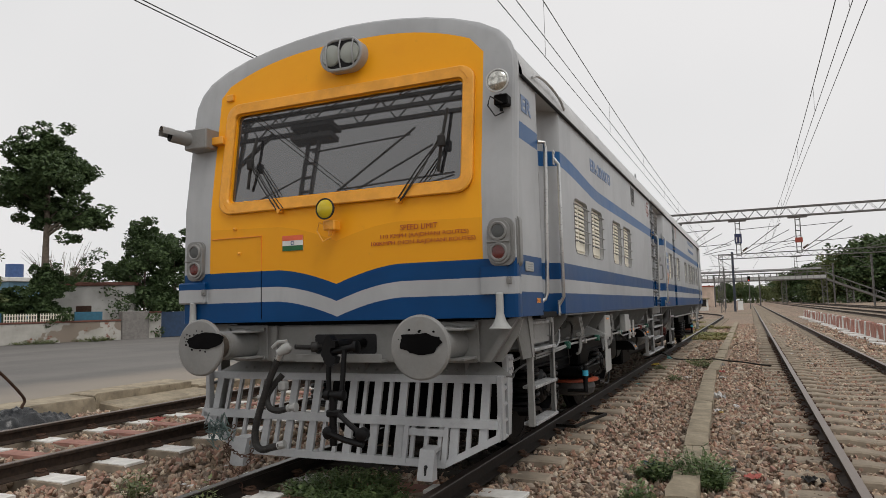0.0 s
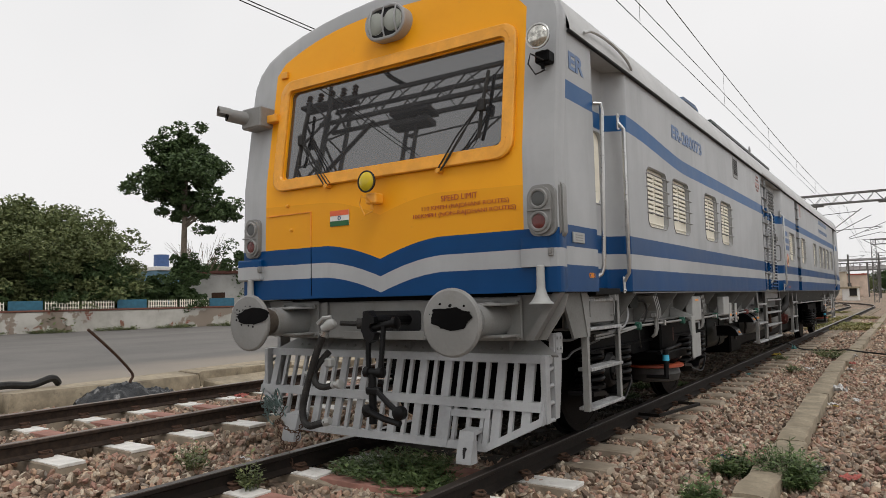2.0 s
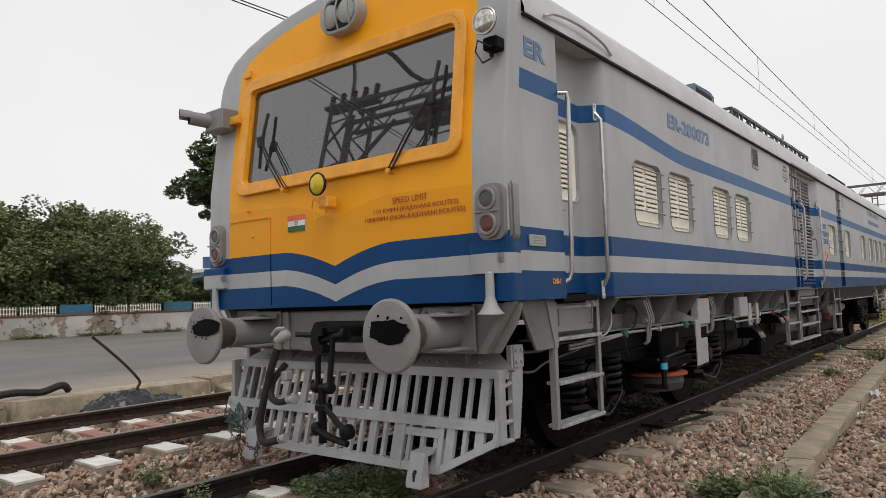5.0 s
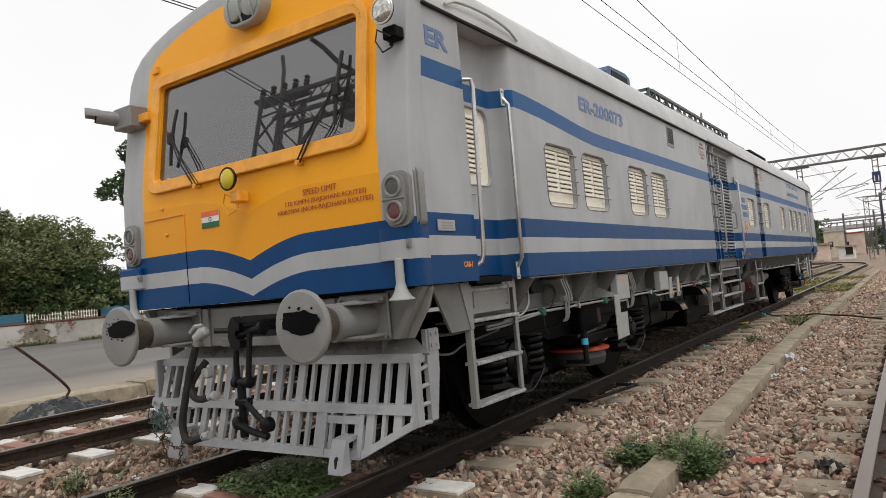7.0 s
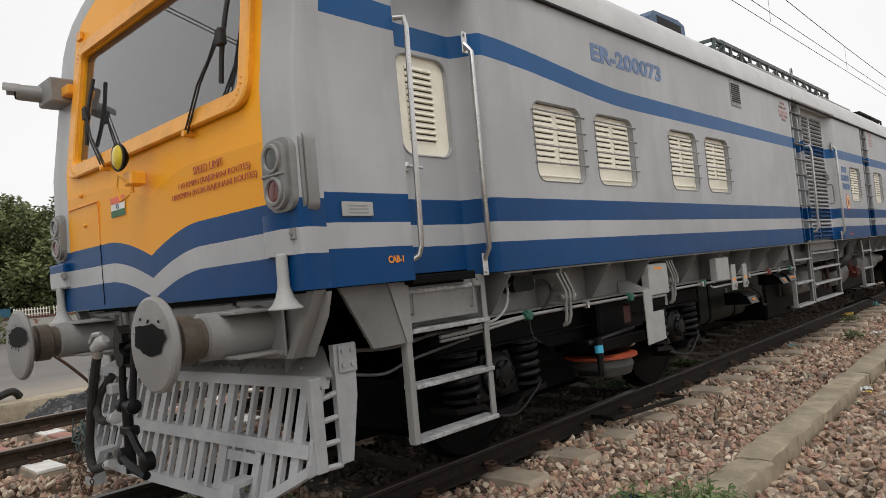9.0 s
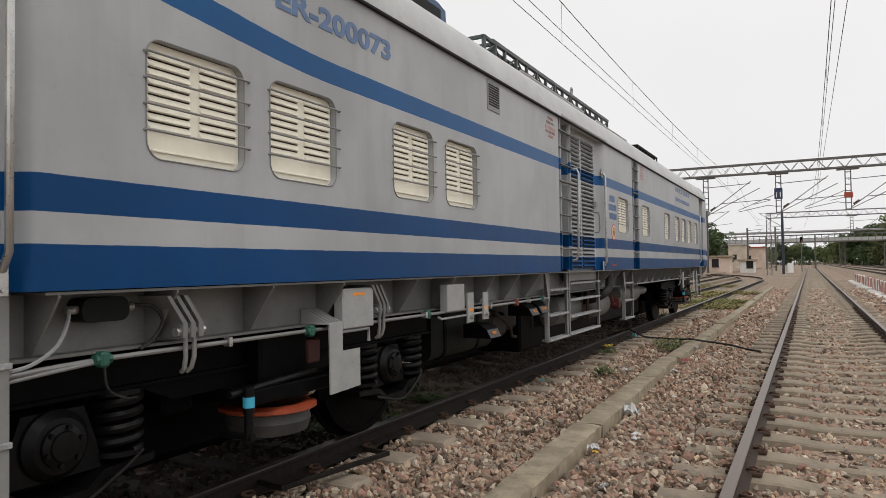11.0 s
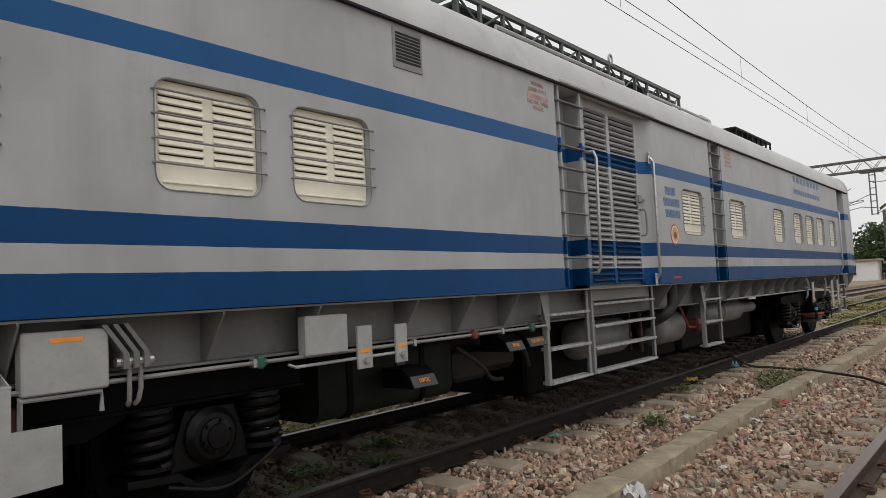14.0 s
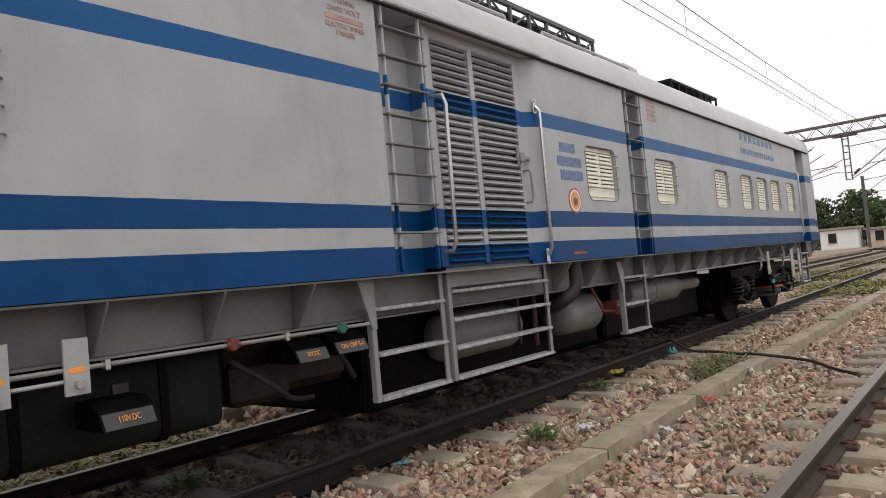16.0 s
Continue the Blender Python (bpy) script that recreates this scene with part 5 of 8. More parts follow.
P_OILIRON = plain("oily_iron", (0.014, 0.012, 0.010), 0.55, vary=0.4, scale=12, spec=0.2)
P_TREAD = plain("worn_tread_paint", (0.36, 0.365, 0.37), 0.45, vary=0.45, scale=22, dirt=0.35, dirt_c=(0.12, 0.10, 0.085))
# ---- railcar: headstock, buffers, coupling, guard ----
def headstock(y, s):
    hd = part("headstock", M().box(-1.16, 1.16, y, y + s * 0.22, 0.93, 1.24, 0.01), P_GREY, car, "grey steel headstock beam")
    for sx in (-1, 1):
        pl = [(sx * 1.15, 1.26), (sx * 1.54, 1.26), (sx * 1.50, 1.14), (sx * 1.36, 0.94), (sx * 1.15, 0.94)]
        part("corner_plate", M().prism(pl if sx > 0 else pl[::-1], "y", y + s * 0.02, y + s * 0.04), P_GREY, hd)
        part("stay", M().box(sx * 0.70 - 0.03, sx * 0.70 + 0.03, y - s * 0.03, y, 0.93, 1.24, 0.006), P_GREY, hd)
        part("stay", M().prism([(sx * 1.52, 1.27), (sx * 1.46, 1.27), (sx * 1.24, 0.94), (sx * 1.30, 0.94)], "y", y - s * 0.05, y + s * 0.02), P_GREY, hd)
    return hd


HS = headstock(0.12, 1)
headstock(LEN - 0.12, -1)
# dark plate on the beam stands for the unlit opening behind the hook
part("coupler_opening", M().prism(rounded(-0.29, 0.30, 1.0, 1.16, 0.02, 3), "y", 0.112, 0.119), P_DARK, HS)
part("shelf", M().box(-0.42, 0.40, 0.02, 0.12, 0.935, 0.955, 0.004).box(-0.42, 0.40, 0.015, 0.022, 0.935, 1.0, 0.003), P_GREY, HS)


def blob(r, squash, seed, n=64):
    rng = random.Random(seed)
    ph = [(rng.uniform(0, 6.28), rng.uniform(0.08, 0.42) / k, k) for k in (1, 2, 3, 5, 9, 14, 23)]
    out = []
    for i in range(n):
        a = math.tau * i / n
        k = 1 + sum(am * math.sin(f * a + p) for p, am, f in ph)
        out.append((r * k * math.cos(a), r * k * squash * math.sin(a)))
    return out


def buffer(sx, y0, s, seed):
    c = 0.978 if sx > 0 else -1.0
    b = thing("buffer", "grey round buffer with a worn black patch on its head", "buffer")
    b.parent = car
    del b["category"]
    part("casing", M().turned((c, y0, 1.085), (0, -s, 0), [(0, 0.15), (0.02, 0.15), (0.022, 0.135), (0.30, 0.118), (0.36, 0.118), (0.37, 0.10)], 24), P_GREY, b)
    rb = M()
    rb.box(c - 0.22, c + 0.22, y0 - s * 0.02, y0, 0.94, 1.25, 0.01)
    for dz in (-0.11, 0.11):
        rb.box(c - 0.20, c + 0.20, y0 - s * 0.28, y0, 1.085 + dz - 0.008, 1.085 + dz + 0.008, 0.003)
    part("base_plate", rb, P_GREY, b)
    bo = M()
    for dx in (-0.19, 0.19):
        for dz in (-0.12, 0.12):
            bo.cyl((c + dx, y0 - s * 0.02, 1.085 + dz), (c + dx, y0 - s * 0.05, 1.085 + dz), 0.02, n=6)
    tagged(part("bolts", bo, P_GREY, b), kind="stuff")
    part("plunger", M().turned((c, y0 - s * 0.36, 1.085), (0, -s, 0), [(0, 0.102), (0.05, 0.104), (0.06, 0.122), (0.14, 0.122), (0.15, 0.10), (0.22, 0.10)], 24), P_PLUNGER, b, "brown greasy buffer plunger")
    y1 = y0 - s * 0.57
    part("head", M().turned((c, y1, 1.085), (0, -s, 0), [(-0.015, 0.10), (0.0, 0.222), (0.012, 0.23), (0.030, 0.228), (0.040, 0.215), (0.047, 0.12), (0.049, 0.0)], 40), P_GREY, b)
    pt = blob(0.165, 0.42, seed)
    part("worn_patch", M().add([(c + x, y1 - s * 0.0515, 1.135 + z) for x, z in pt] + [(c, y1 - s * 0.0515, 1.135)], [(i, (i + 1) % len(pt), len(pt)) for i in range(len(pt))]), P_BLACK, b, "flaked black patch", smooth=False)
    for k in range(14):
        rg = random.Random(seed * 31 + k)
        a, q = rg.uniform(0, 6.28), rg.uniform(0.11, 0.16)
        d = [(c + q * math.cos(a) + x, y1 - s * 0.0505, 1.13 + 0.6 * q * math.sin(a) + z) for x, z in blob(rg.uniform(0.004, 0.012), 0.8, k, 8)]
        part("worn_fleck", M().add(d, [tuple(range(8))]), P_BLACK, b, smooth=False)


for sx_ in (-1, 1):
    buffer(sx_, 0.12, 1, 12 if sx_ > 0 else 8)
    buffer(sx_, LEN - 0.12, -1, 3 + sx_)

cp = thing("screw_coupling", "black greasy screw coupling hanging from the draw hook", "coupling")
cp.parent = car
del cp["category"]
hk = M().prism([(0.10, 1.17), (0.075, 1.16), (0.04, 1.10), (0.035, 1.02), (0.06, 0.95), (0.10, 0.925), (0.15, 0.95), (0.165, 1.0), (0.13, 1.01), (0.11, 1.04), (0.12, 1.07), (0.16, 1.075), (0.16, 1.125), (0.13, 1.13)], "y", -0.285, -0.215)
hk.tube([(0.13, -0.24, 1.09), (0.16, -0.10, 1.09), (0.18, 0.18, 1.09)], 0.042, 10)
part("draw_hook", hk, P_GREASE, cp)
part("pin", M().cyl((0.02, -0.25, 1.02), (0.30, -0.20, 1.075), 0.03, n=12).turned((0.27, -0.2, 1.07), (1, 0.1, 0.1), [(0, 0.03), (0.01, 0.05), (0.04, 0.05), (0.05, 0.03)], 12), P_GREASE, cp)
part("link", M().tube([(0.09, -0.26, 1.0), (0.088, -0.27, 0.85), (0.09, -0.27, 0.70)], 0.021, 8), P_GREASE, cp)
part("link", M().tube([(0.215, -0.24, 1.05), (0.21, -0.26, 0.85), (0.20, -0.27, 0.70)], 0.021, 8), P_GREASE, cp)
part("trunnion", M().turned((0.05, -0.27, 0.71), (1, 0, 0), [(0, 0.025), (0.01, 0.042), (0.05, 0.042), (0.055, 0.03), (0.13, 0.03), (0.135, 0.042), (0.175, 0.042), (0.185, 0.025)], 14), P_GREASE, cp)
part("screw", M().cyl((0.125, -0.27, 0.70), (0.125, -0.27, 0.33), 0.030, n=12).box(0.075, 0.205, -0.305, -0.235, 0.545, 0.60, 0.012), P_GREASE, cp)
part("lever", M().tube([(0.19, -0.29, 0.57), (0.30, -0.30, 0.49), (0.38, -0.30, 0.44)], 0.021, 8).turned((0.395, -0.33, 0.43), (0, 1, 0), [(0, 0.03), (0.01, 0.052), (0.06, 0.052), (0.07, 0.03)], 14), P_GREASE, cp)
part("lower_link", M().turned((0.10, -0.33, 0.43), (0.1, 1, 0), [(0, 0.03), (0.01, 0.048), (0.07, 0.048), (0.08, 0.03)], 14).tube([(0.11, -0.31, 0.43), (0.26, -0.32, 0.385), (0.41, -0.31, 0.355)], 0.024, 8), P_GREASE, cp)

hz = thing("brake_hoses", "black rubber brake hoses with a pale coupling head", "hoses")
hz.parent = car
del hz["category"]
part("valve", M().tube([(-0.20, 0.12, 1.06), (-0.26, -0.02, 1.06), (-0.33, -0.12, 1.07)], 0.02, 8).turned((-0.24, 0.02, 1.06), (1, 0.6, 0), [(-0.03, 0.02), (-0.02, 0.045), (0.03, 0.045), (0.035, 0.02)], 12), P_RUBBER, hz)
part("hose_head", M().turned((-0.33, -0.18, 1.085), (-0.7, -0.3, -0.45), [(0, 0.026), (0.015, 0.042), (0.05, 0.048), (0.09, 0.036), (0.12, 0.032)], 12).tube([(-0.35, -0.20, 1.12), (-0.42, -0.22, 1.115), (-0.48, -0.22, 1.07)], 0.016, 6), P_BOX, hz, "pale painted hose head")


def curve(pts, n=6):
    """A smooth row of points through the given ones."""
    P = [Vector(p) for p in pts]
    out = []
    for i in range(len(P) - 1):
        p0, p1, p2, p3 = P[max(i - 1, 0)], P[i], P[i + 1], P[min(i + 2, len(P) - 1)]
        for k in range(n):
            t = k / n
            out.append(0.5 * ((2 * p1) + (p2 - p0) * t + (2 * p0 - 5 * p1 + 4 * p2 - p3) * t * t + (3 * p1 - p0 - 3 * p2 + p3) * t ** 3))
    return out + [P[-1]]


part("hose", M().tube(curve([(-0.42, -0.20, 1.01), (-0.47, -0.20, 0.92), (-0.53, -0.20, 0.80), (-0.585, -0.20, 0.66), (-0.635, -0.20, 0.53), (-0.675, -0.20, 0.38), (-0.66, -0.20, 0.28), (-0.60, -0.20, 0.245), (-0.52, -0.19, 0.265), (-0.44, -0.18, 0.285)]), 0.029, 10), P_RUBBER, hz)
part("clamp", M().cyl((-0.415, -0.20, 1.02), (-0.44, -0.20, 0.975), 0.034, n=12), P_STEEL, hz)
part("hose", M().tube(curve([(-0.47, -0.10, 0.84), (-0.54, -0.15, 0.74), (-0.575, -0.17, 0.66), (-0.54, -0.18, 0.58), (-0.45, -0.18, 0.56), (-0.36, -0.17, 0.585)]), 0.026, 10), P_RUBBER, hz)
part("hose_end", M().turned((-0.37, -0.17, 0.583), (1, 0, 0.1), [(0, 0.03), (0.02, 0.032), (0.022, 0.022), (0.06, 0.024), (0.062, 0.038), (0.085, 0.038), (0.09, 0.02)], 12), P_BOX, hz)
part("hose_end", M().cyl((-0.46, -0.18, 0.28), (-0.40, -0.17, 0.295), 0.032, n=10), P_BOX, hz)
part("tap", M().box(-0.50, -0.43, -0.14, -0.06, 0.71, 0.79, 0.015), P_BOX, hz)
part("tap", M().cyl((-0.66, -0.18, 0.66), (-0.58, -0.17, 0.67), 0.02, n=8), P_BOX, hz)

ch = M()
for base in ((-0.93, -0.15, 0.42, -1.03, -0.16, 0.25), (-1.03, -0.16, 0.25, -0.92, -0.16, 0.05), (-0.72, -0.17, 0.24, -0.86, -0.16, 0.05), (-0.89, -0.16, 0.06, -0.83, -0.15, -0.10), (-1.0, -0.15, 0.24, -0.72, -0.17, 0.21)):
    a, b = Vector(base[:3]), Vector(base[3:])
    n = int((b - a).length / 0.032)
    for i in range(n):
        p = a.lerp(b, (i + 0.5) / n) + Vector((0, 0, -0.05 * math.sin(math.pi * i / n)))
        d = (b - a).normalized()
        u = d.orthogonal().normalized()
        if i % 2:
            u = d.cross(u)
        ch.tube([p + d * 0.022 * math.cos(t) + u * 0.013 * math.sin(t) for t in [math.tau * k / 8 for k in range(8)]], 0.0045, 4, True)
tagged(part("safety_chain", ch, P_RUST, hz, "rusty hanging chain"), kind="stuff")
rag = M()
rr_ = random.Random(2)
for i in range(30):
    p = Vector((-1.17 + rr_.gauss(0, 0.05), -0.06 + rr_.uniform(-0.03, 0.03), 0.37 + rr_.gauss(0, 0.045)))
    q = [p + Vector((rr_.gauss(0, 0.045), rr_.uniform(-0.03, 0.02), rr_.gauss(-0.02, 0.045))) for _ in range(3)]
    rag.tube([p] + q, 0.0055, 4)
part("rope_tangle", rag, plain("grey_green_rope", (0.12, 0.17, 0.16), 0.9), hz, "tangled grey-green rope")

# cattle guard
cg = thing("cattle_guard", "silver-grey barred cattle guard below the buffers", "guard")
cg.parent = car
del cg["category"]


def gy(z):
    """The guard's slope: it leans forward towards the ground."""
    return 0.01 + (z - 0.16) * 0.28


GX0, GX1 = -1.48, 1.335


def gbot(x):
    """Lower edge of the guard, cut off at both corners."""
    return 0.185 + max(0.0, (x - 0.93) * 0.42) + max(0.0, (-1.05 - x) * 0.68)


def guard_bar(x, w, z0, z1, d=0.03):
    m = M()
    vs = []
    for z in (z0, z1):
        y = gy(z)
        vs += [(x - w / 2, y, z), (x + w / 2, y, z), (x + w / 2, y + d, z), (x - w / 2, y + d, z)]
    m.add(vs, [(0, 1, 5, 4), (1, 2, 6, 5), (2, 3, 7, 6), (3, 0, 4, 7), (3, 2, 1, 0), (4, 5, 6, 7)])
    return m


nb = 24
for i in range(nb + 1):
    x = GX0 + (GX1 - GX0) * i / nb
    wide = i in (1, 6, 8, 10, 13, 15, 17, 21, 23)
    part("bar", guard_bar(x, 0.068 if wide else 0.031, gbot(x), 0.79), P_SILVER, cg, smooth=False)


def guard_beam(pts, h, d=0.045):
    """A flat beam across the guard through (x, z) points."""
    m = M()
    vs = []
    for x, z in pts:
        for zz, yy in ((z - h / 2, -0.012), (z + h / 2, -0.012), (z + h / 2, d), (z - h / 2, d)):
            vs.append((x, gy(zz) + yy, zz))
    k = len(pts)
    fs = [(a * 4 + i, a * 4 + (i + 1) % 4, a * 4 + 4 + (i + 1) % 4, a * 4 + 4 + i) for a in range(k - 1) for i in range(4)]
    return m.add(vs, fs + [(0, 1, 2, 3), tuple(range(4 * k - 4, 4 * k))[::-1]])


part("top_beam", guard_beam([(GX0 - 0.04, 0.80), (GX1 + 0.03, 0.80)], 0.06), P_SILVER, cg, smooth=False)
part("middle_beam", guard_beam([(GX0 - 0.02, 0.475), (GX1, 0.475)], 0.065), P_SILVER, cg, smooth=False)
part("bottom_beam", guard_beam([(GX0, 0.47), (-1.05, 0.185), (0.93, 0.18), (GX1 + 0.02, 0.39)], 0.055), P_SILVER, cg, smooth=False)
sp = M()
sp.add([(-1.40, gy(0.8) + 0.02, 0.83), (1.42, gy(0.8) + 0.02, 0.83), (1.16, 0.36, 0.965), (-1.16, 0.36, 0.965), (-1.40, gy(0.8) + 0.03, 0.815), (1.42, gy(0.8) + 0.03, 0.815), (1.16, 0.37, 0.95), (-1.16, 0.37, 0.95)],
       [(0, 1, 2, 3), (4, 7, 6, 5), (0, 4, 5, 1), (1, 5, 6, 2), (2, 6, 7, 3), (3, 7, 4, 0)])
part("sloping_plate", sp, P_GREY, cg, smooth=False)
rv = M()
for i in range(26):
    x = -1.12 + i * 0.09
    if i % 5 == 4:
        rv.add([(x, 0.19, 0.835), (x, 0.34, 0.955), (x, 0.20, 0.93)], [(0, 1, 2)])
        continue
    for t in (0.25, 0.7):
        p = Vector((x, 0.195 + 0.165 * t, 0.83 + 0.135 * t))
        rv.turned(p, (0, -0.63, 0.77), [(0, 0.013), (0.008, 0.011), (0.013, 0.003)], 8)
tagged(part("rivets", rv, P_GREY, cg), kind="stuff")
for sx_ in (-1, 1):
    X = sx_ * 1.335 if sx_ > 0 else -1.47
    part("side_plate", M().prism([(0.30, 0.98), (0.43, 0.98), (0.42, 0.70), (0.36, 0.37), (0.30, 0.37)], "x", X, X + sx_ * 0.012).box(X - 0.02, X + 0.02, 0.28, 0.30, 0.37, 0.98, 0.003), P_SILVER, cg)
    bp = M().box(X + sx_ * 0.012, X + sx_ * 0.022, 0.31, 0.43, 0.83, 0.975, 0.003)
    for dy, dz in ((0.335, 0.945), (0.395, 0.945), (0.335, 0.87), (0.395, 0.87)):
        bp.cyl((X + sx_ * 0.02, dy, dz), (X + sx_ * 0.034, dy, dz), 0.013, n=8)
    part("bolt_plate", bp, P_SILVER, cg)
    for k in range(4):
        z = 0.72 - k * 0.115
        part("rung", M().tube([(X, gy(z) + 0.03, z), (X, 0.29, z + 0.015 - 0.008 * k)], 0.016, 8), P_SILVER, cg)
    part("end_upright", M().box(X - 0.012, X + 0.03, gy(0.6) - 0.02, gy(0.6) + 0.05, 0.36, 0.83, 0.004).moved(Matrix.Identity(4)), P_SILVER, cg)
for x in (0.58, 0.92):
    part("hanger_frame", guard_bar(x, 0.04, 0.17, 0.44, 0.03).moved(Matrix.Translation((0, -0.02, 0))), P_SILVER, cg)
part("hanger_frame", guard_beam([(0.56, 0.40), (0.94, 0.40)], 0.05), P_SILVER, cg)
rg_ = part("rail_guard", M().prism([(-0.13, 0.08), (-0.13, 0.11), (-0.07, 0.30), (0.06, 0.31), (0.06, 0.285), (-0.045, 0.275), (-0.04, 0.08)], "x", 0.76, 0.885), P_SILVER, cg, "folded rail guard plate with a keyhole")
part("keyhole", M().cyl((0.825, -0.105, 0.18), (0.825, -0.114, 0.18), 0.014, n=12).box(0.818, 0.832, -0.128, -0.112, 0.12, 0.18, 0), P_DARK, rg_)
part("rail_guard", M().prism([(-0.13, 0.08), (-0.13, 0.11), (-0.07, 0.30), (0.06, 0.31), (0.06, 0.285), (-0.045, 0.275), (-0.04, 0.08)], "x", -1.0, -0.86), P_SILVER, cg, "folded rail guard plate")

for hx in (1.42, -1.50):
    part("horn", M().turned((hx, -0.03, 1.46), (0, 0, -1), [(0, 0.02), (0.01, 0.028), (0.16, 0.030), (0.21, 0.045), (0.245, 0.066), (0.26, 0.085), (0.266, 0.085), (0.255, 0.06), (0.20, 0.02)], 24), P_BOX, car, "pale grey trumpet horn")

# ---- railcar: underframe ----
for sx_ in (-1, 1):
    sb = part("solebar", M().box(sx_ * 1.27, sx_ * 1.285, 0.62, LEN - 0.62, 0.995, 1.27, 0.002).box(sx_ * 1.20, sx_ * 1.36, 0.62, LEN - 0.62, 0.98, 0.995, 0.002), P_SILL, car, "pale grey underframe sill with gusset plates")
    gus = mesh_of("gusset", M().prism([(sx_ * 1.285, 1.272), (sx_ * 1.515, 1.272), (sx_ * 1.515, 1.245), (sx_ * 1.335, 0.998), (sx_ * 1.285, 0.998)], "y", -0.006, 0.006), P_SILL)
    for y in [1.62, 2.22, 2.90, 3.58, 4.55, 5.2, 6.06, 6.69, 7.31] + [10.5 + 0.65 * i for i in range(15)]:
        o = new("gusset", gus)
        o.parent = sb
        o.location = (0, y, 0)
for y0, y1 in ((0.30, 0.78), (LEN - 0.78, LEN - 0.30)):
    part("end_gusset", M().prism([(y0, 1.27), (y1, 1.27), (y1, 0.93), (y0 + 0.2, 0.93)], "x", 1.40, 1.42), P_SILL, car)
part("cross_sill", M().box(-1.24, 1.24, 0.34, LEN - 0.34, 1.19, 1.235, 0), P_BLACK, car)


def steps(y0, y1, zt, levels, wide_top=False, name="footsteps"):
    """Hanging welded steps: two flat posts and treads."""
    st = thing(name, "grey welded hanging footsteps", "steps")
    st.parent = car
    del st["category"]
    X = 1.415
    for k, y in enumerate((y0, y1)):
        m = M().box(X - 0.006, X + 0.006, y - 0.022, y + 0.022, levels[0] - 0.025, zt, 0.003)
        m.box(X - 0.045, X - 0.006, y + (0.016 if k else -0.022), y + (0.022 if k else -0.016), levels[0] - 0.025, zt, 0.002)
        if k == 0 and wide_top:
            m.prism([(y - 0.13, zt), (y + 0.022, zt), (y + 0.022, zt - 0.34), (y - 0.022, zt - 0.34)], "x", X + 0.006, X + 0.014)
        part("post", m, P_GREY, st)
    for z in levels:
        part("tread", M().box(X - 0.10, X + 0.018, y0 + 0.023, y1 + 0.028, z - 0.024, z + 0.002, 0.004), P_TREAD, st)
    return st


cs = steps(0.765, 1.455, 1.27, (0.385, 0.685, 0.995), True)
part("apron", M().box(1.38, 1.39, 0.80, 1.42, 1.03, 1.27, 0.003), P_GREY, cs)
for y in (0.83, 1.36):
    part("loop", M().tube([(1.39, y, 1.20), (1.415, y, 1.20), (1.415, y, 1.08), (1.39, y, 1.08)], 0.007, 6), P_GREY, cs)
part("sill_ribs", M().box(1.36, 1.40, 0.78, 1.30, 1.235, 1.25, 0.003).box(1.36, 1.41, 0.78, 1.30, 1.262, 1.275, 0.003), P_BLACK, cs)
part("top_bar", M().box(1.375, 1.41, 0.79, 1.40, 1.195, 1.225, 0.006), P_TREAD, cs)
part("corner_bracket", M().box(1.38, 1.43, 1.36, 1.43, 1.20, 1.275, 0.006).cyl((1.43, 1.395, 1.25), (1.44, 1.395, 1.25), 0.014, n=8), P_GREY, cs)
steps(7.875, 8.62, 1.26, (0.45, 0.75, 1.06), True)
s2 = steps(8.72, 10.16, 1.28, (0.45, 0.68, 0.90, 1.12), False)
part("apron", M().box(1.38, 1.39, 8.74, 10.14, 1.14, 1.30, 0.003), P_GREY, s2)
steps(11.80, 12.42, 1.22, (0.43, 0.74, 1.04), True)
steps(20.42, 21.0, 1.26, (0.45, 0.75, 1.04), False)

# pipes along the sill, with valves
pp = part("air_pipe", M().tube(curve([(1.34, 1.10, 0.915), (1.36, 1.36, 0.925), (1.42, 1.60, 0.95), (1.44, 1.95, 0.965)]) + [(1.45, 4.9, 0.965), (1.45, 7.8, 0.965)], 0.012, 8), P_GREY, car, "grey air pipe along the sill")
part("air_pipe", M().tube([(1.45, 12.6, 1.0), (1.45, 19.5, 1.0)], 0.012, 8), P_GREY, car)
part("thin_pipe", M().tube(curve([(1.34, 1.10, 0.890), (1.36, 1.36, 0.90), (1.43, 1.62, 0.935), (1.445, 1.85, 0.955)]), 0.009, 8), P_GREY, car)
for y in (2.6, 4.75, 6.05, 7.1):
    part("clamp", M().box(1.425, 1.475, y, y + 0.025, 0.94, 0.99, 0.004), P_STEEL, pp)
P_VGREEN = plain("green_valve_paint", (0.02, 0.10, 0.07), 0.5)
for y, mt in ((1.86, P_VGREEN), (3.30, P_VGREEN), (4.80, P_VGREEN), (6.75, plain("dull_red_valve_paint", (0.14, 0.03, 0.025), 0.5)), (7.55, P_VGREEN)):
    part("valve", M().box(1.42, 1.48, y - 0.022, y + 0.022, 0.93, 1.0, 0.01).cyl((1.45, y - 0.04, 0.965), (1.45, y + 0.04, 0.965), 0.024, n=8), mt, car, "small painted pipe valve")
fx = M().tube(curve([(1.37, 1.76, 1.185), (1.40, 1.73, 1.13), (1.42, 1.67, 1.04), (1.42, 1.56, 0.975), (1.38, 1.44, 0.95), (1.36, 1.34, 0.94)]), 0.009, 6)
part("flexible_conduit", fx, P_SILVER, car, "pale grey flexible conduit")
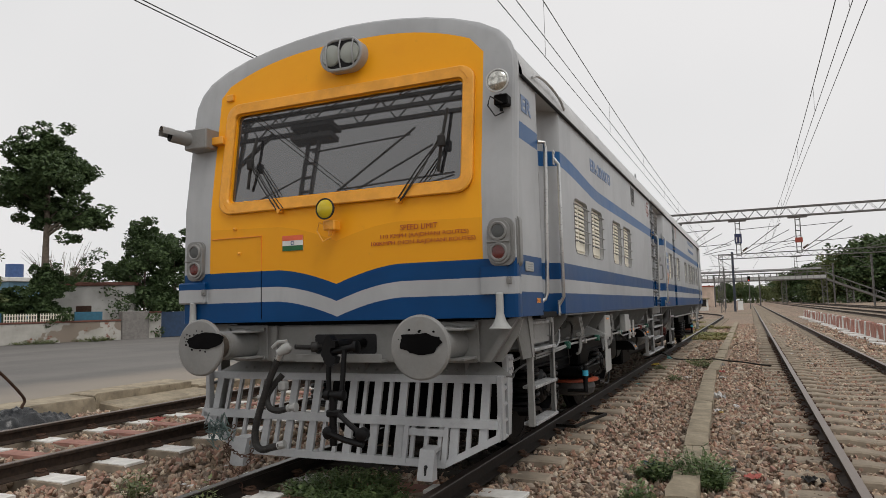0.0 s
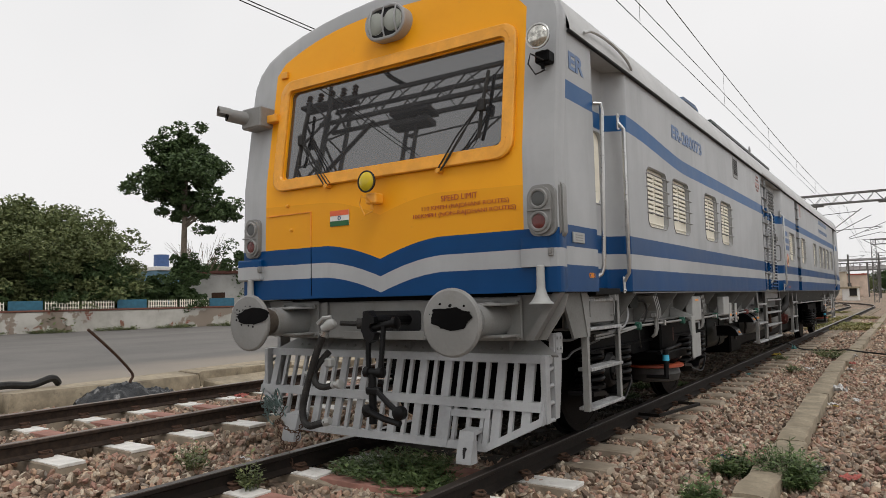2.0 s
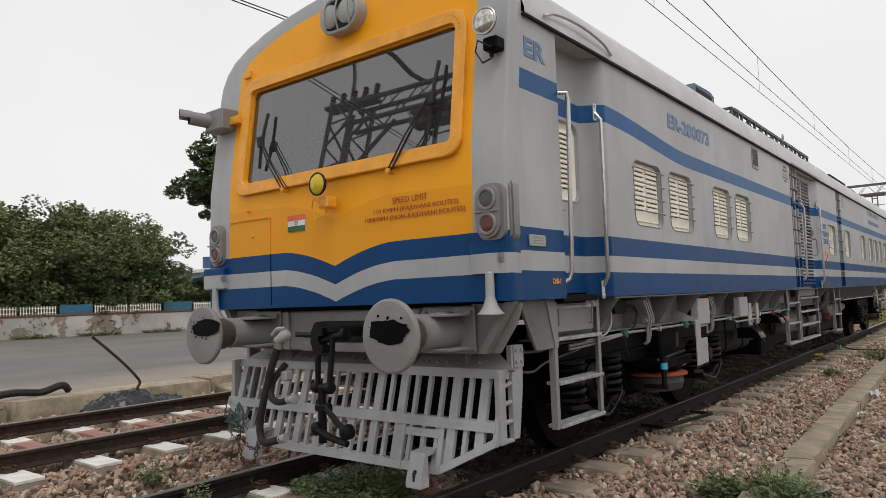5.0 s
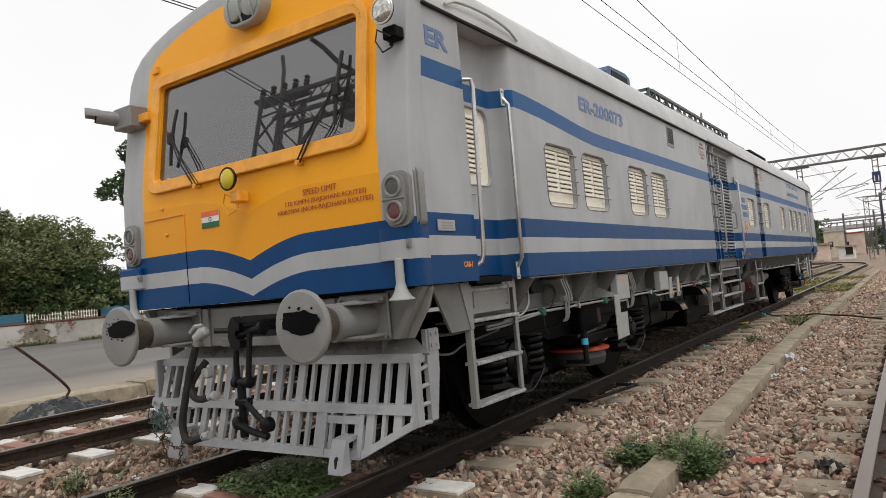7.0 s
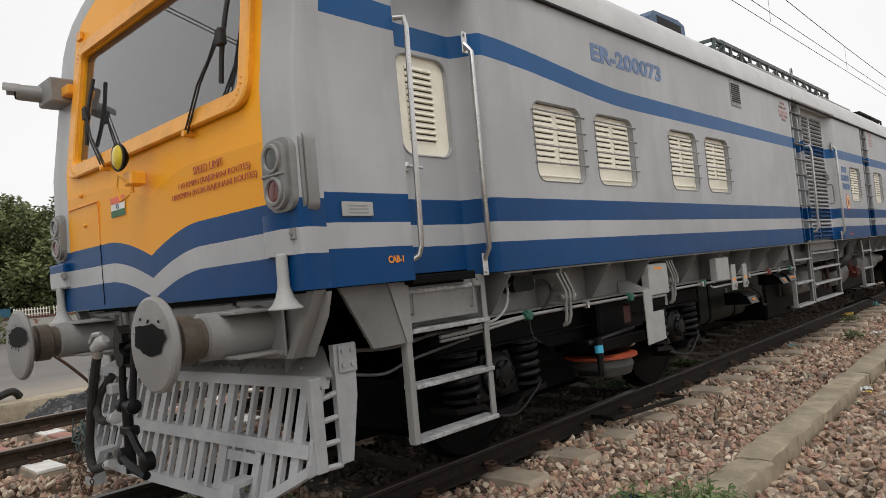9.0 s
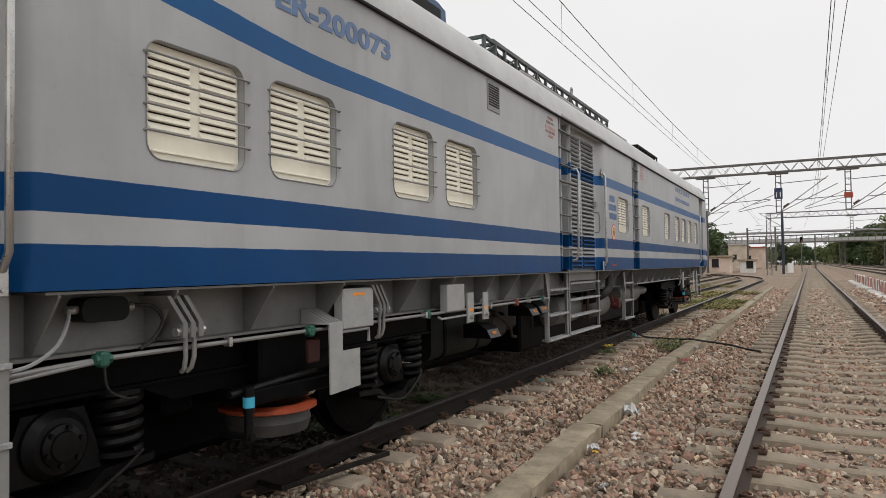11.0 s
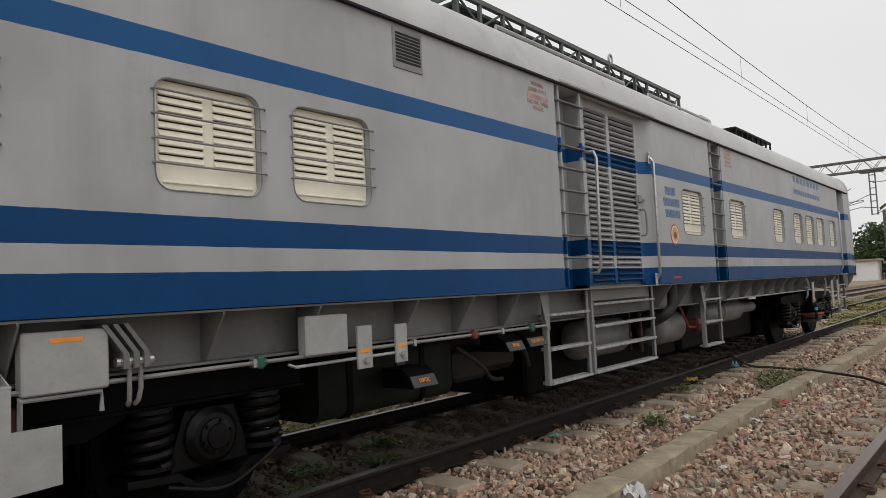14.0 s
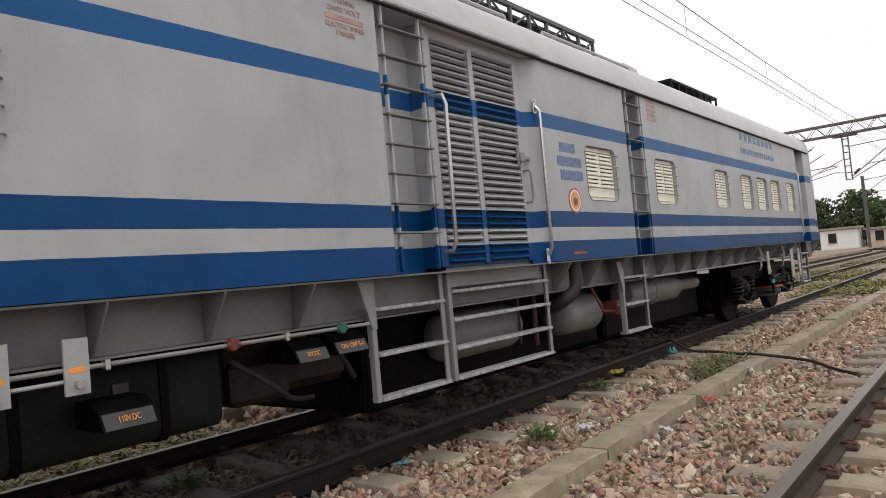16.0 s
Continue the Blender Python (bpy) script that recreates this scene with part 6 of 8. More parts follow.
fx = M().tube(curve([(1.36, 2.08, 1.19), (1.41, 2.16, 1.18), (1.42, 2.21, 1.11), (1.42, 2.16, 1.03), (1.42, 2.08, 0.985)]), 0.010, 6)
part("flexible_conduit", fx, P_RUBBER, car)
jb = part("junction_box", M().prism(rounded(1.80, 2.04, 1.125, 1.235, 0.045, 4), "x", 1.29, 1.40), P_TANK, car, "dark junction box on the sill")
for y in (1.785, 2.055):
    part("cable_gland", M().cyl((1.36, y - 0.03, 1.185), (1.36, y + 0.03, 1.185), 0.02, n=10), P_STEEL, jb)
part("drip_cable", M().tube(curve([(1.45, 1.87, 0.94), (1.45, 1.89, 0.83), (1.42, 2.0, 0.77), (1.35, 2.12, 0.75)]), 0.006, 6), P_RUBBER, car)

for y in (2.33, 4.09, 17.2, 18.7):
    lk = thing("swing_link", "pair of grey hanging links with a bolt", "link")
    lk.parent = car
    del lk["category"]
    for dy in (-0.05, 0.0, 0.05):
        part("lug", M().prism([(y + dy - 0.012 - 0.10, 1.23), (y + dy + 0.012 - 0.10, 1.23), (y + dy + 0.014, 1.09), (y + dy + 0.014, 1.02), (y + dy - 0.014, 1.02), (y + dy - 0.014, 1.09)], "x", 1.285, 1.50), P_SILL, lk)
    part("bolt", M().cyl((1.47, y - 0.09, 1.05), (1.47, y + 0.09, 1.05), 0.022, n=10), P_STEEL, lk)
    for dy in (-0.025, 0.03):
        part("rod", M().tube([(1.47, y + dy, 1.04), (1.47, y + dy, 0.92), (1.455, y + dy * 0.8, 0.865), (1.43, y + dy * 0.6, 0.845)], 0.012, 8), P_GREY, lk)

bx = part("equipment_box", M().box(1.41, 1.49, 3.60, 3.965, 0.945, 1.215, 0.008), P_BOX, car, "pale grey equipment box")
part("label_bar", M().box(1.49, 1.4915, 3.71, 3.85, 1.165, 1.185, 0), P_ORTXT, bx)
part("bracket", M().tube([(1.44, 3.61, 0.945), (1.46, 3.60, 0.80), (1.46, 3.60, 0.93), (1.46, 3.94, 0.93), (1.46, 3.94, 0.84)], 0.012, 6), P_SILVER, bx)
part("equipment_box", M().box(1.41, 1.49, 5.10, 5.43, 0.965, 1.20, 0.008), P_BOX, car, "pale grey equipment box")
for y0, y1, z0, z1 in ((5.52, 5.645, 0.845, 1.115), (5.865, 5.975, 0.85, 1.105), (17.6, 17.75, 0.75, 1.15), (19.3, 19.5, 0.6, 1.15), (19.9, 20.05, 0.6, 1.15)):
    hp = part("hanger_plate", M().prism([(y0, z1), (y1, z1), (y1, z0), (y0, z0)], "x", 1.46, 1.475), P_BOX, car, "grey hanging plate with a bolt")
    part("bolt", M().cyl((1.475, (y0 + y1) / 2, z0 + 0.05), (1.50, (y0 + y1) / 2, z0 + 0.05), 0.02, n=8), P_STEEL, hp)
    part("label_bar", M().box(1.475, 1.4765, y0 + 0.02, y1 - 0.02, z0 + 0.10, z0 + 0.125, 0), P_ORTXT, hp)
part("pipe_rail", M().tube([(1.45, 5.0, 0.93), (1.45, 5.05, 0.91), (1.45, 5.9, 0.915)], 0.010, 6), P_SILVER, car)
part("shield_plate", M().prism([(3.41, 0.998), (3.55, 0.993), (3.55, 0.815), (3.745, 0.815), (3.745, 0.565), (3.415, 0.552)], "x", 1.51, 1.52).box(1.27, 1.518, 3.405, 3.555, 0.992, 1.004, 0.003), P_BOX, car, "L-shaped pale grey shield plate", smooth=False)


P_FACE = plain("dark_grey_face_paint", (0.036, 0.036, 0.037), 0.5, vary=0.2)


for k in range(4):
    part("bracket_fin", M().prism([(1.29, 1.004), (1.51, 1.004), (1.29, 1.10)], "y", 3.412 + k * 0.044, 3.418 + k * 0.044), P_BOX, car)


def label_box(y0, y1, z0, z1, text, w):
    b = part("control_box", M().prism([(1.18, z1), (1.36, z1), (1.43, z1 - 0.05), (1.47, z0), (1.18, z0)], "y", y0, y1), P_BLACK, car, "black sloping control box with orange lettering", smooth=False)
    part("face_plate", M().add([(1.4315, y0 + 0.01, z1 - 0.055), (1.4315, y1 - 0.01, z1 - 0.055), (1.4695, y1 - 0.01, z0 + 0.006), (1.4695, y0 + 0.01, z0 + 0.006), (1.4335, y0 + 0.01, z1 - 0.054), (1.4335, y1 - 0.01, z1 - 0.054), (1.4725, y1 - 0.01, z0 + 0.006), (1.4725, y0 + 0.01, z0 + 0.006)], [(0, 1, 2, 3), (4, 7, 6, 5), (0, 4, 5, 1), (1, 5, 6, 2), (2, 6, 7, 3), (3, 7, 4, 0)]), P_FACE, b, "dark grey face plate", smooth=False)
    d = Vector((1.43, 0, z1 - 0.05)) - Vector((1.47, 0, z0))
    lettering(text, 0.045, (1.463, (y0 + y1) / 2 - w / 2, z0 + 0.035), ((0, 1, 0), d.normalized()), P_ORTXT, b, w)


label_box(6.02, 6.29, 0.65, 0.785, "110V.DC", 0.105)
label_box(7.18, 7.43, 0.79, 0.92, "30V.DC", 0.10)
label_box(7.49, 7.77, 0.80, 0.93, "ON OFF S-1", 0.19)


# ---- bogies ----
def coil(cx, cy, z0, z1, r, turns, t):
    n = int(turns * 14)
    return M().tube([(cx + r * math.cos(i / 14 * math.tau), cy + r * math.sin(i / 14 * math.tau), z0 + (z1 - z0) * i / n) for i in range(n + 1)], t, 7)


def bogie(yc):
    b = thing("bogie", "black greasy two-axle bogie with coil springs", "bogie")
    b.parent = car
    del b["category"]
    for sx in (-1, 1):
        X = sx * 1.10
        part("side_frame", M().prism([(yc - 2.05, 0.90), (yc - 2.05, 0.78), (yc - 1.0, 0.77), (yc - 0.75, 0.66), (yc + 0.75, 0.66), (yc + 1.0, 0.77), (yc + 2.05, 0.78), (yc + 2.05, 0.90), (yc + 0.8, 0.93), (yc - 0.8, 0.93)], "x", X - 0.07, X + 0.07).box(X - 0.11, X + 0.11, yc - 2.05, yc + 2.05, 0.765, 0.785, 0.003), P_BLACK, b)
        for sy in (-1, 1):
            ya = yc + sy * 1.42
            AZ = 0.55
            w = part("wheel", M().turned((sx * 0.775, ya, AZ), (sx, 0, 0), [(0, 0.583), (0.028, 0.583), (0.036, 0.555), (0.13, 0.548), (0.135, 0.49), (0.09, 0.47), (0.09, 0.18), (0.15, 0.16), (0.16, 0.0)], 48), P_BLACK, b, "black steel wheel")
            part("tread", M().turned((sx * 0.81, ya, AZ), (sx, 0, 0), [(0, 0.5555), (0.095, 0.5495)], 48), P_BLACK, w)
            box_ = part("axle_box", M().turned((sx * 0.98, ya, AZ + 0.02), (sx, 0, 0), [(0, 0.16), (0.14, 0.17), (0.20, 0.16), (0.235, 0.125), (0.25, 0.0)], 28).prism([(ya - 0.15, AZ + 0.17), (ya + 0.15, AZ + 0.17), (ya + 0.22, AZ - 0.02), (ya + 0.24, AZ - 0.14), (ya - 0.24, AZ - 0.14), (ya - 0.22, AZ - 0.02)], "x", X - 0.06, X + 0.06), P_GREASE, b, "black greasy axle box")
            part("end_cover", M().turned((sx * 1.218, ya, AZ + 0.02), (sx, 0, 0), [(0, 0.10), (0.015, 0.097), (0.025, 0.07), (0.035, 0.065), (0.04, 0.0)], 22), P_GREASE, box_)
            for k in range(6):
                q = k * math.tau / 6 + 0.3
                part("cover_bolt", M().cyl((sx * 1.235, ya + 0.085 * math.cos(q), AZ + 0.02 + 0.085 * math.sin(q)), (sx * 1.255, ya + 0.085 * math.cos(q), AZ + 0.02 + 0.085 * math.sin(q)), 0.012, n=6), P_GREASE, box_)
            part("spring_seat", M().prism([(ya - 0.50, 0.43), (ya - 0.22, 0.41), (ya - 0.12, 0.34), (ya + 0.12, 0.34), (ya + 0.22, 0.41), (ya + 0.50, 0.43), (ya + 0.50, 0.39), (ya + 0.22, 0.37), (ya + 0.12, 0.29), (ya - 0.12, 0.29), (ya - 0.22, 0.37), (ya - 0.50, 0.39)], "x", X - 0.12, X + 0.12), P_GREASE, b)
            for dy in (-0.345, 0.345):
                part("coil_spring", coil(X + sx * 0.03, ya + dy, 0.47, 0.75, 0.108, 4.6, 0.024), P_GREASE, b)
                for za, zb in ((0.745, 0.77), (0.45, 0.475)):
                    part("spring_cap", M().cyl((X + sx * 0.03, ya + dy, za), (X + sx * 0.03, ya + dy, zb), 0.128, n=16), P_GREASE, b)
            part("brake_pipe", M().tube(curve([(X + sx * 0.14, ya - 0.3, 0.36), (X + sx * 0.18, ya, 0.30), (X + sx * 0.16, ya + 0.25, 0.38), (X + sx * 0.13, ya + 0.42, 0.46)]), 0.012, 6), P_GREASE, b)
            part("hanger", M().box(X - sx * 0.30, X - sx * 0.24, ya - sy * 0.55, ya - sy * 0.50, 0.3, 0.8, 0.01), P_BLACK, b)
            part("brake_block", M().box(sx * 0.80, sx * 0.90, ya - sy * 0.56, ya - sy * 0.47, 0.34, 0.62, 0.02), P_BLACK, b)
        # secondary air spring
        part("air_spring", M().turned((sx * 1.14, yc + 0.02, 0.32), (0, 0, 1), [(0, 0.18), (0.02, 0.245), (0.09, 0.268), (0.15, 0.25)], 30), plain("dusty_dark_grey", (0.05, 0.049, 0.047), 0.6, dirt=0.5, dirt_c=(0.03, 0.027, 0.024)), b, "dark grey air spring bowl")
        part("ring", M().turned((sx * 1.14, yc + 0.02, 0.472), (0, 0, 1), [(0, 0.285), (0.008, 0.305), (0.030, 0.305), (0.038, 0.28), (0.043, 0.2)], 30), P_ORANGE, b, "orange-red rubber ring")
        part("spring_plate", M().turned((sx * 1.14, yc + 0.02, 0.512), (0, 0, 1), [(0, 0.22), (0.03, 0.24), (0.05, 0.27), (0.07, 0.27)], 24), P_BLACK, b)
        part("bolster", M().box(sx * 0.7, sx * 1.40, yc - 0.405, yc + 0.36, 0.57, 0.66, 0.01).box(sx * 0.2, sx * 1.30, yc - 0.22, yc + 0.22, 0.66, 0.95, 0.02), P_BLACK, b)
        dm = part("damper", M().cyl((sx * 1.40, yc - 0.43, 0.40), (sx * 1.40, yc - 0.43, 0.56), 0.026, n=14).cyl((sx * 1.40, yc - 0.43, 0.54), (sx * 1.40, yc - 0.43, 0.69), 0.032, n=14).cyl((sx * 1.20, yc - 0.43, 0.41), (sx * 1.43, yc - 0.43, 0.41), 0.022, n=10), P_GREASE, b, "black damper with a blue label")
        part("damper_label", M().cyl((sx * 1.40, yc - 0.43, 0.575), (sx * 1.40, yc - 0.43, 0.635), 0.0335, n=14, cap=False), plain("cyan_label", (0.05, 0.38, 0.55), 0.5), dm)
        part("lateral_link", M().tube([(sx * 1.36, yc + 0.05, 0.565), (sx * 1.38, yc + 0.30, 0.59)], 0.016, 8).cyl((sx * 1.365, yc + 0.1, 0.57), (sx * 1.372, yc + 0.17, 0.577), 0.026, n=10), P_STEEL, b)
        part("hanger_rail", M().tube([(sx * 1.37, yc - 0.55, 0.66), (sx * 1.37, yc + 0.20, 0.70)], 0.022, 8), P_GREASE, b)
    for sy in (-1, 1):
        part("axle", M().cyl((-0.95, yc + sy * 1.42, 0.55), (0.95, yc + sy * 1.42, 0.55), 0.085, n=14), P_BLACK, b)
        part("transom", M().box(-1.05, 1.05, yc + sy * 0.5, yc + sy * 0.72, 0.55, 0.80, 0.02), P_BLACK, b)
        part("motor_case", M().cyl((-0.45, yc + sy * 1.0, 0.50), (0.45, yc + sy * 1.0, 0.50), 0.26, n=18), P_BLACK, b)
    # added block, no known part: keeps lit far ballast from showing through
    part("dark_fill_block", M().box(-0.58, 0.58, yc - 1.75, yc + 1.75, 0.14, 0.62, 0.06), P_BLACK, b)
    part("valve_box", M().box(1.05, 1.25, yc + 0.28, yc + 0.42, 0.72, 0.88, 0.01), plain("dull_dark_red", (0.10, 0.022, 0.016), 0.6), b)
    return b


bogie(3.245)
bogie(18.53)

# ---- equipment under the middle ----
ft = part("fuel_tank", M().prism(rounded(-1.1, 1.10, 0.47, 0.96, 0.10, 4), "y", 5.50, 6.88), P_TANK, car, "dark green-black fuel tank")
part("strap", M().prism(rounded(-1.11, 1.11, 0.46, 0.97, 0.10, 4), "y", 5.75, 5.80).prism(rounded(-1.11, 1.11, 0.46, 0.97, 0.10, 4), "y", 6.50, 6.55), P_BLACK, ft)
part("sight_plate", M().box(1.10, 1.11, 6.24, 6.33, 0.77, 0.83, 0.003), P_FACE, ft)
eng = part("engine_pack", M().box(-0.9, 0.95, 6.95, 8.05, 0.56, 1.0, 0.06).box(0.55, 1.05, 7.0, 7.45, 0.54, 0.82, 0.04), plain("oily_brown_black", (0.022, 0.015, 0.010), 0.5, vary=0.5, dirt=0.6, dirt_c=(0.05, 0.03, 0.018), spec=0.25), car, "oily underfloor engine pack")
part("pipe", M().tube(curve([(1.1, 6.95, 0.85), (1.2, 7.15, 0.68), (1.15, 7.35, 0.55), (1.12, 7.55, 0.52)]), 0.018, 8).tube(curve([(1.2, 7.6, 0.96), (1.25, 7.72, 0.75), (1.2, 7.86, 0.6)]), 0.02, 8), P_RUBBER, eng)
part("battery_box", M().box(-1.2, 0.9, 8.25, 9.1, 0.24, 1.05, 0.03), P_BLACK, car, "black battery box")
part("air_reservoir", M().turned((1.0, 8.95, 0.72), (0, 1, 0), [(0, 0.02), (0.02, 0.12), (0.07, 0.185), (0.13, 0.205), (1.05, 0.205), (1.11, 0.185), (1.16, 0.12), (1.18, 0.02)], 24), P_SILL, car, "grey cylindrical air reservoir")
part("drain_pipe", M().tube([(1.22, 10.22, 1.0), (1.22, 10.22, 0.5)], 0.025, 8), P_RUST, car)
part("drain_pipe", M().tube([(1.22, 9.95, 1.0), (1.22, 9.95, 0.55)], 0.012, 6), P_RUST, car)
part("air_reservoir", M().turned((0.98, 10.95, 0.70), (0, 1, 0), [(0, 0.02), (0.02, 0.12), (0.07, 0.19), (0.13, 0.215), (0.75, 0.215), (0.81, 0.19), (0.86, 0.02)], 24), P_SILL, car, "grey cylindrical air reservoir")
part("filler_duct", M().tube(curve([(1.44, 10.68, 1.27), (1.44, 10.69, 1.16), (1.44, 10.66, 1.0), (1.38, 10.56, 0.90), (1.22, 10.55, 0.82), (1.0, 10.62, 0.78)]), 0.062, 12), P_RUBBER, car, "black flexible filler duct")
part("relay_valve", M().box(1.1, 1.30, 11.85, 12.0, 0.62, 0.78, 0.02).tube([(1.28, 11.3, 0.98), (1.30, 11.5, 0.7), (1.25, 11.9, 0.66)], 0.016, 6).turned((1.2, 12.0, 0.66), (0, 1, 0), [(0, 0.03), (0.02, 0.09), (0.06, 0.09), (0.08, 0.03)], 14), bpy.data.materials["dull_red_valve_paint"], car, "red valve and pipes")
part("silencer", M().turned((1.0, 12.6, 0.80), (0, 1, 0), [(0, 0.02), (0.02, 0.15), (0.08, 0.18), (0.7, 0.18), (0.71, 0.195), (0.78, 0.195), (0.79, 0.18), (1.6, 0.18), (1.66, 0.15), (1.9, 0.09), (2.6, 0.085)], 22), P_SILL, car, "grey exhaust silencer")
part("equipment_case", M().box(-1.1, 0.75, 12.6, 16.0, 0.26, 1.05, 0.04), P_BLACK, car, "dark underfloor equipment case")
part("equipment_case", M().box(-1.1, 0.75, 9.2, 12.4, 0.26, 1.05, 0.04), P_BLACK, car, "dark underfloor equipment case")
part("end_pipe", M().tube(curve([(1.2, 0.5, 0.92), (1.25, 0.8, 0.90), (1.22, 1.2, 0.93), (1.25, 1.6, 0.92)]), 0.012, 8).tube(curve([(1.22, 0.45, 0.80), (1.25, 0.7, 0.76), (1.2, 1.0, 0.80), (1.22, 1.5, 0.86)]), 0.009, 8), P_PIPE, car)

# ---- overhead line ----
def lattice(m, p0, p1, w, n, r=0.02):
    """A four-cornered lattice column between two points."""
    p0, p1 = Vector(p0), Vector(p1)
    d = (p1 - p0).normalized()
    u = Vector((1, 0, 0)) if abs(d.z) > 0.5 else Vector((0, 0, 1))
    v = d.cross(u).normalized()
    cs = [(u * a + v * b) * w / 2 for a, b in ((-1, -1), (1, -1), (1, 1), (-1, 1))]
    for c in cs:
        m.tube([p0 + c, p1 + c], r, 4)
    for i in range(n):
        a, b = p0.lerp(p1, i / n), p0.lerp(p1, (i + 1) / n)
        for k in range(4):
            m.tube([a + cs[k], b + cs[(k + 1) % 4]] if i % 2 else [a + cs[(k + 1) % 4], b + cs[k]], r * 0.6, 4)
    return m


def ladder_arm(x, z):
    """A drop arm of two flat posts with rungs under a seat plate."""
    m = M().box(x - 0.6, x + 0.6, -0.25, 0.25, z - 0.15, z - 0.03, 0.01)
    for dx in (-0.15, 0.15):
        m.box(x + dx - 0.03, x + dx + 0.03, -0.05, 0.05, z - 2.62, z - 0.15, 0)
    for i in range(7):
        m.box(x - 0.15, x + 0.15, -0.03, 0.03, z - 2.6 + i * 0.38, z - 2.55 + i * 0.38, 0)
    return m


def gantry(y, x0, x1, z, arms, label, turn=0.0, flags=True, masts=True):
    g = thing("gantry", label, "gantry", at=(0, y, 0))
    g.rotation_euler = (0, 0, radians(turn))
    n = int((x1 - x0) / 1.0)
    for zz in (z, z + 0.62):
        for yy in (-0.25, 0.25):
            part("chord", M().box(x0, x1, yy - 0.045, yy + 0.045, zz - 0.045, zz + 0.045, 0), P_GANTRY, g, smooth=False)
    lac = M()
    for i in range(n):
        xa, xb = x0 + (x1 - x0) * i / n, x0 + (x1 - x0) * (i + 1) / n
        for yy in (-0.25, 0.25):
            lac.tube([(xa, yy, z), ((xa + xb) / 2, yy, z + 0.62), (xb, yy, z)], 0.022, 4)
        lac.tube([(xa, -0.25, z + 0.62), (xb, 0.25, z + 0.62)], 0.018, 4)
    tagged(part("lacing", lac, P_GANTRY, g), kind="stuff")
    if masts:
        for x in (x0 + 0.2, x1 - 0.2):
            part("mast", lattice(M(), (x, 0, -0.3), (x, 0, z + 0.7), 0.5, 14, 0.04), P_GANTRY, g)
    for k, x in enumerate(arms):
        dr = part("drop_arm", ladder_arm(x, z), P_GANTRY, g, "lattice drop arm")
        sd = 1
        a0 = (x, 0, z - 0.75)
        a1 = (x + sd * 2.7, 0, z - 0.62)
        part("stay_tube", M().tube([a0, a1], 0.022, 6), P_GANTRY, dr)
        part("bracket_tube", M().tube([(x + 0.15, 0, z - 2.45), (x + sd * 2.8, 0, z - 0.45)], 0.026, 6), P_GANTRY, dr)
        part("bracket_tube", M().tube([(x + 0.15, 0, z - 2.55), (x + sd * 3.3, 0, z - 0.95)], 0.024, 6), P_GANTRY, dr)
        part("side_arm", M().tube([(x - 0.15, 0, z - 1.4), (x - 2.4, 0, z - 2.35)], 0.02, 6).tube([(x - 0.15, 0, z - 2.2), (x - 0.6, 0, z - 2.1), (x - 2.4, 0, z - 2.45)], 0.02, 6), P_GANTRY, dr)
        part("insulator", M().turned((x + 0.25, 0, z - 2.28), (2.65, 0, 1.9), [(0.05 * i, 0.07 if i % 2 else 0.035) for i in range(9)], 10), P_RUST, dr, "brown ribbed insulator")
        part("register_arm", M().tube([(x + 0.9, 0, z - 1.85), (x + 3.9, 0, z - 1.72)], 0.022, 6).tube([(x + 2.9, 0, z - 2.0), (x + 3.9, 0, z - 1.78)], 0.018, 6), P_GANTRY, dr)
        if flags and 0 < k < 4:
            part("number_board", M().box(x - 0.24, x + 0.24, -0.24, -0.2, z - 1.75 if k == 1 else z - 1.9, z - 1.05 if k == 1 else z - 1.55, 0.01), plain("board_blue", (0.02, 0.03, 0.09), 0.5) if k == 1 else P_RED, dr, "small enamel board")
            if k == 1:
                part("board_bars", M().box(x - 0.14, x - 0.08, -0.25, -0.24, z - 1.65, z - 1.3, 0).box(x + 0.08, x + 0.14, -0.25, -0.24, z - 1.65, z - 1.3, 0), P_WHITE, dr)
    return g


gantry(49.3, -18.7, 21.3, 7.15, (-1.8, 2.58, 6.45, 12.9, -6.2), "grey lattice overhead line gantry across the tracks")
gantry(96, -0.4, 31.6, 6.9, (8.8,), "distant grey lattice gantry", flags=False)
gantry(-8.2, -9.6, 12.0, 8.4, (-6.6, 1.6), "grey lattice gantry behind the viewer", flags=False, masts=False)
pm = thing("lattice_mast", "grey lattice mast beside the tracks", "mast")
part("mast_lattice", lattice(M(), (-9.6, -8.2, -0.3), (-9.6, -8.2, 9.1), 0.8, 14, 0.06), P_GANTRY, pm)
part("platform", M().box(-10.6, -8.7, -8.4, -8.0, 9.1, 9.2, 0.02).box(-7.2, -6.0, -8.4, -8.0, 7.95, 8.1, 0.02), P_GANTRY, pm)
for i in range(5):
    part("insulator", M().turned((-10.5 + i * 0.43, -8.2, 9.2), (0, 0, 1), [(0.05 * k, 0.09 if k % 2 else 0.05) for k in range(9)], 10), P_RUST, pm)


part("strut", M().tube([(-9.5, -8.2, 6.9), (-7.9, -8.2, 8.35)], 0.06, 6), P_GANTRY, pm)
part("lightning_horn", M().tube([(-9.7, -8.2, 9.2), (-9.75, -8.2, 10.0), (-9.9, -8.2, 10.5)], 0.06, 6), P_GANTRY, pm)
part("jumper", M().tube([(-8.8, -8.2, 10.7), (-8.3, -8.2, 10.3), (-7.6, -8.2, 9.6), (-7.0, -8.2, 9.2)], 0.07, 6), P_RUBBER, pm, "black jumper cable")


def wire(pts, r=0.008):
    """One overhead wire."""
    return single("overhead_wire", M().tube(pts, r, 5), P_WIRE, "thin dark overhead line wire", "wire", "overhead wires")


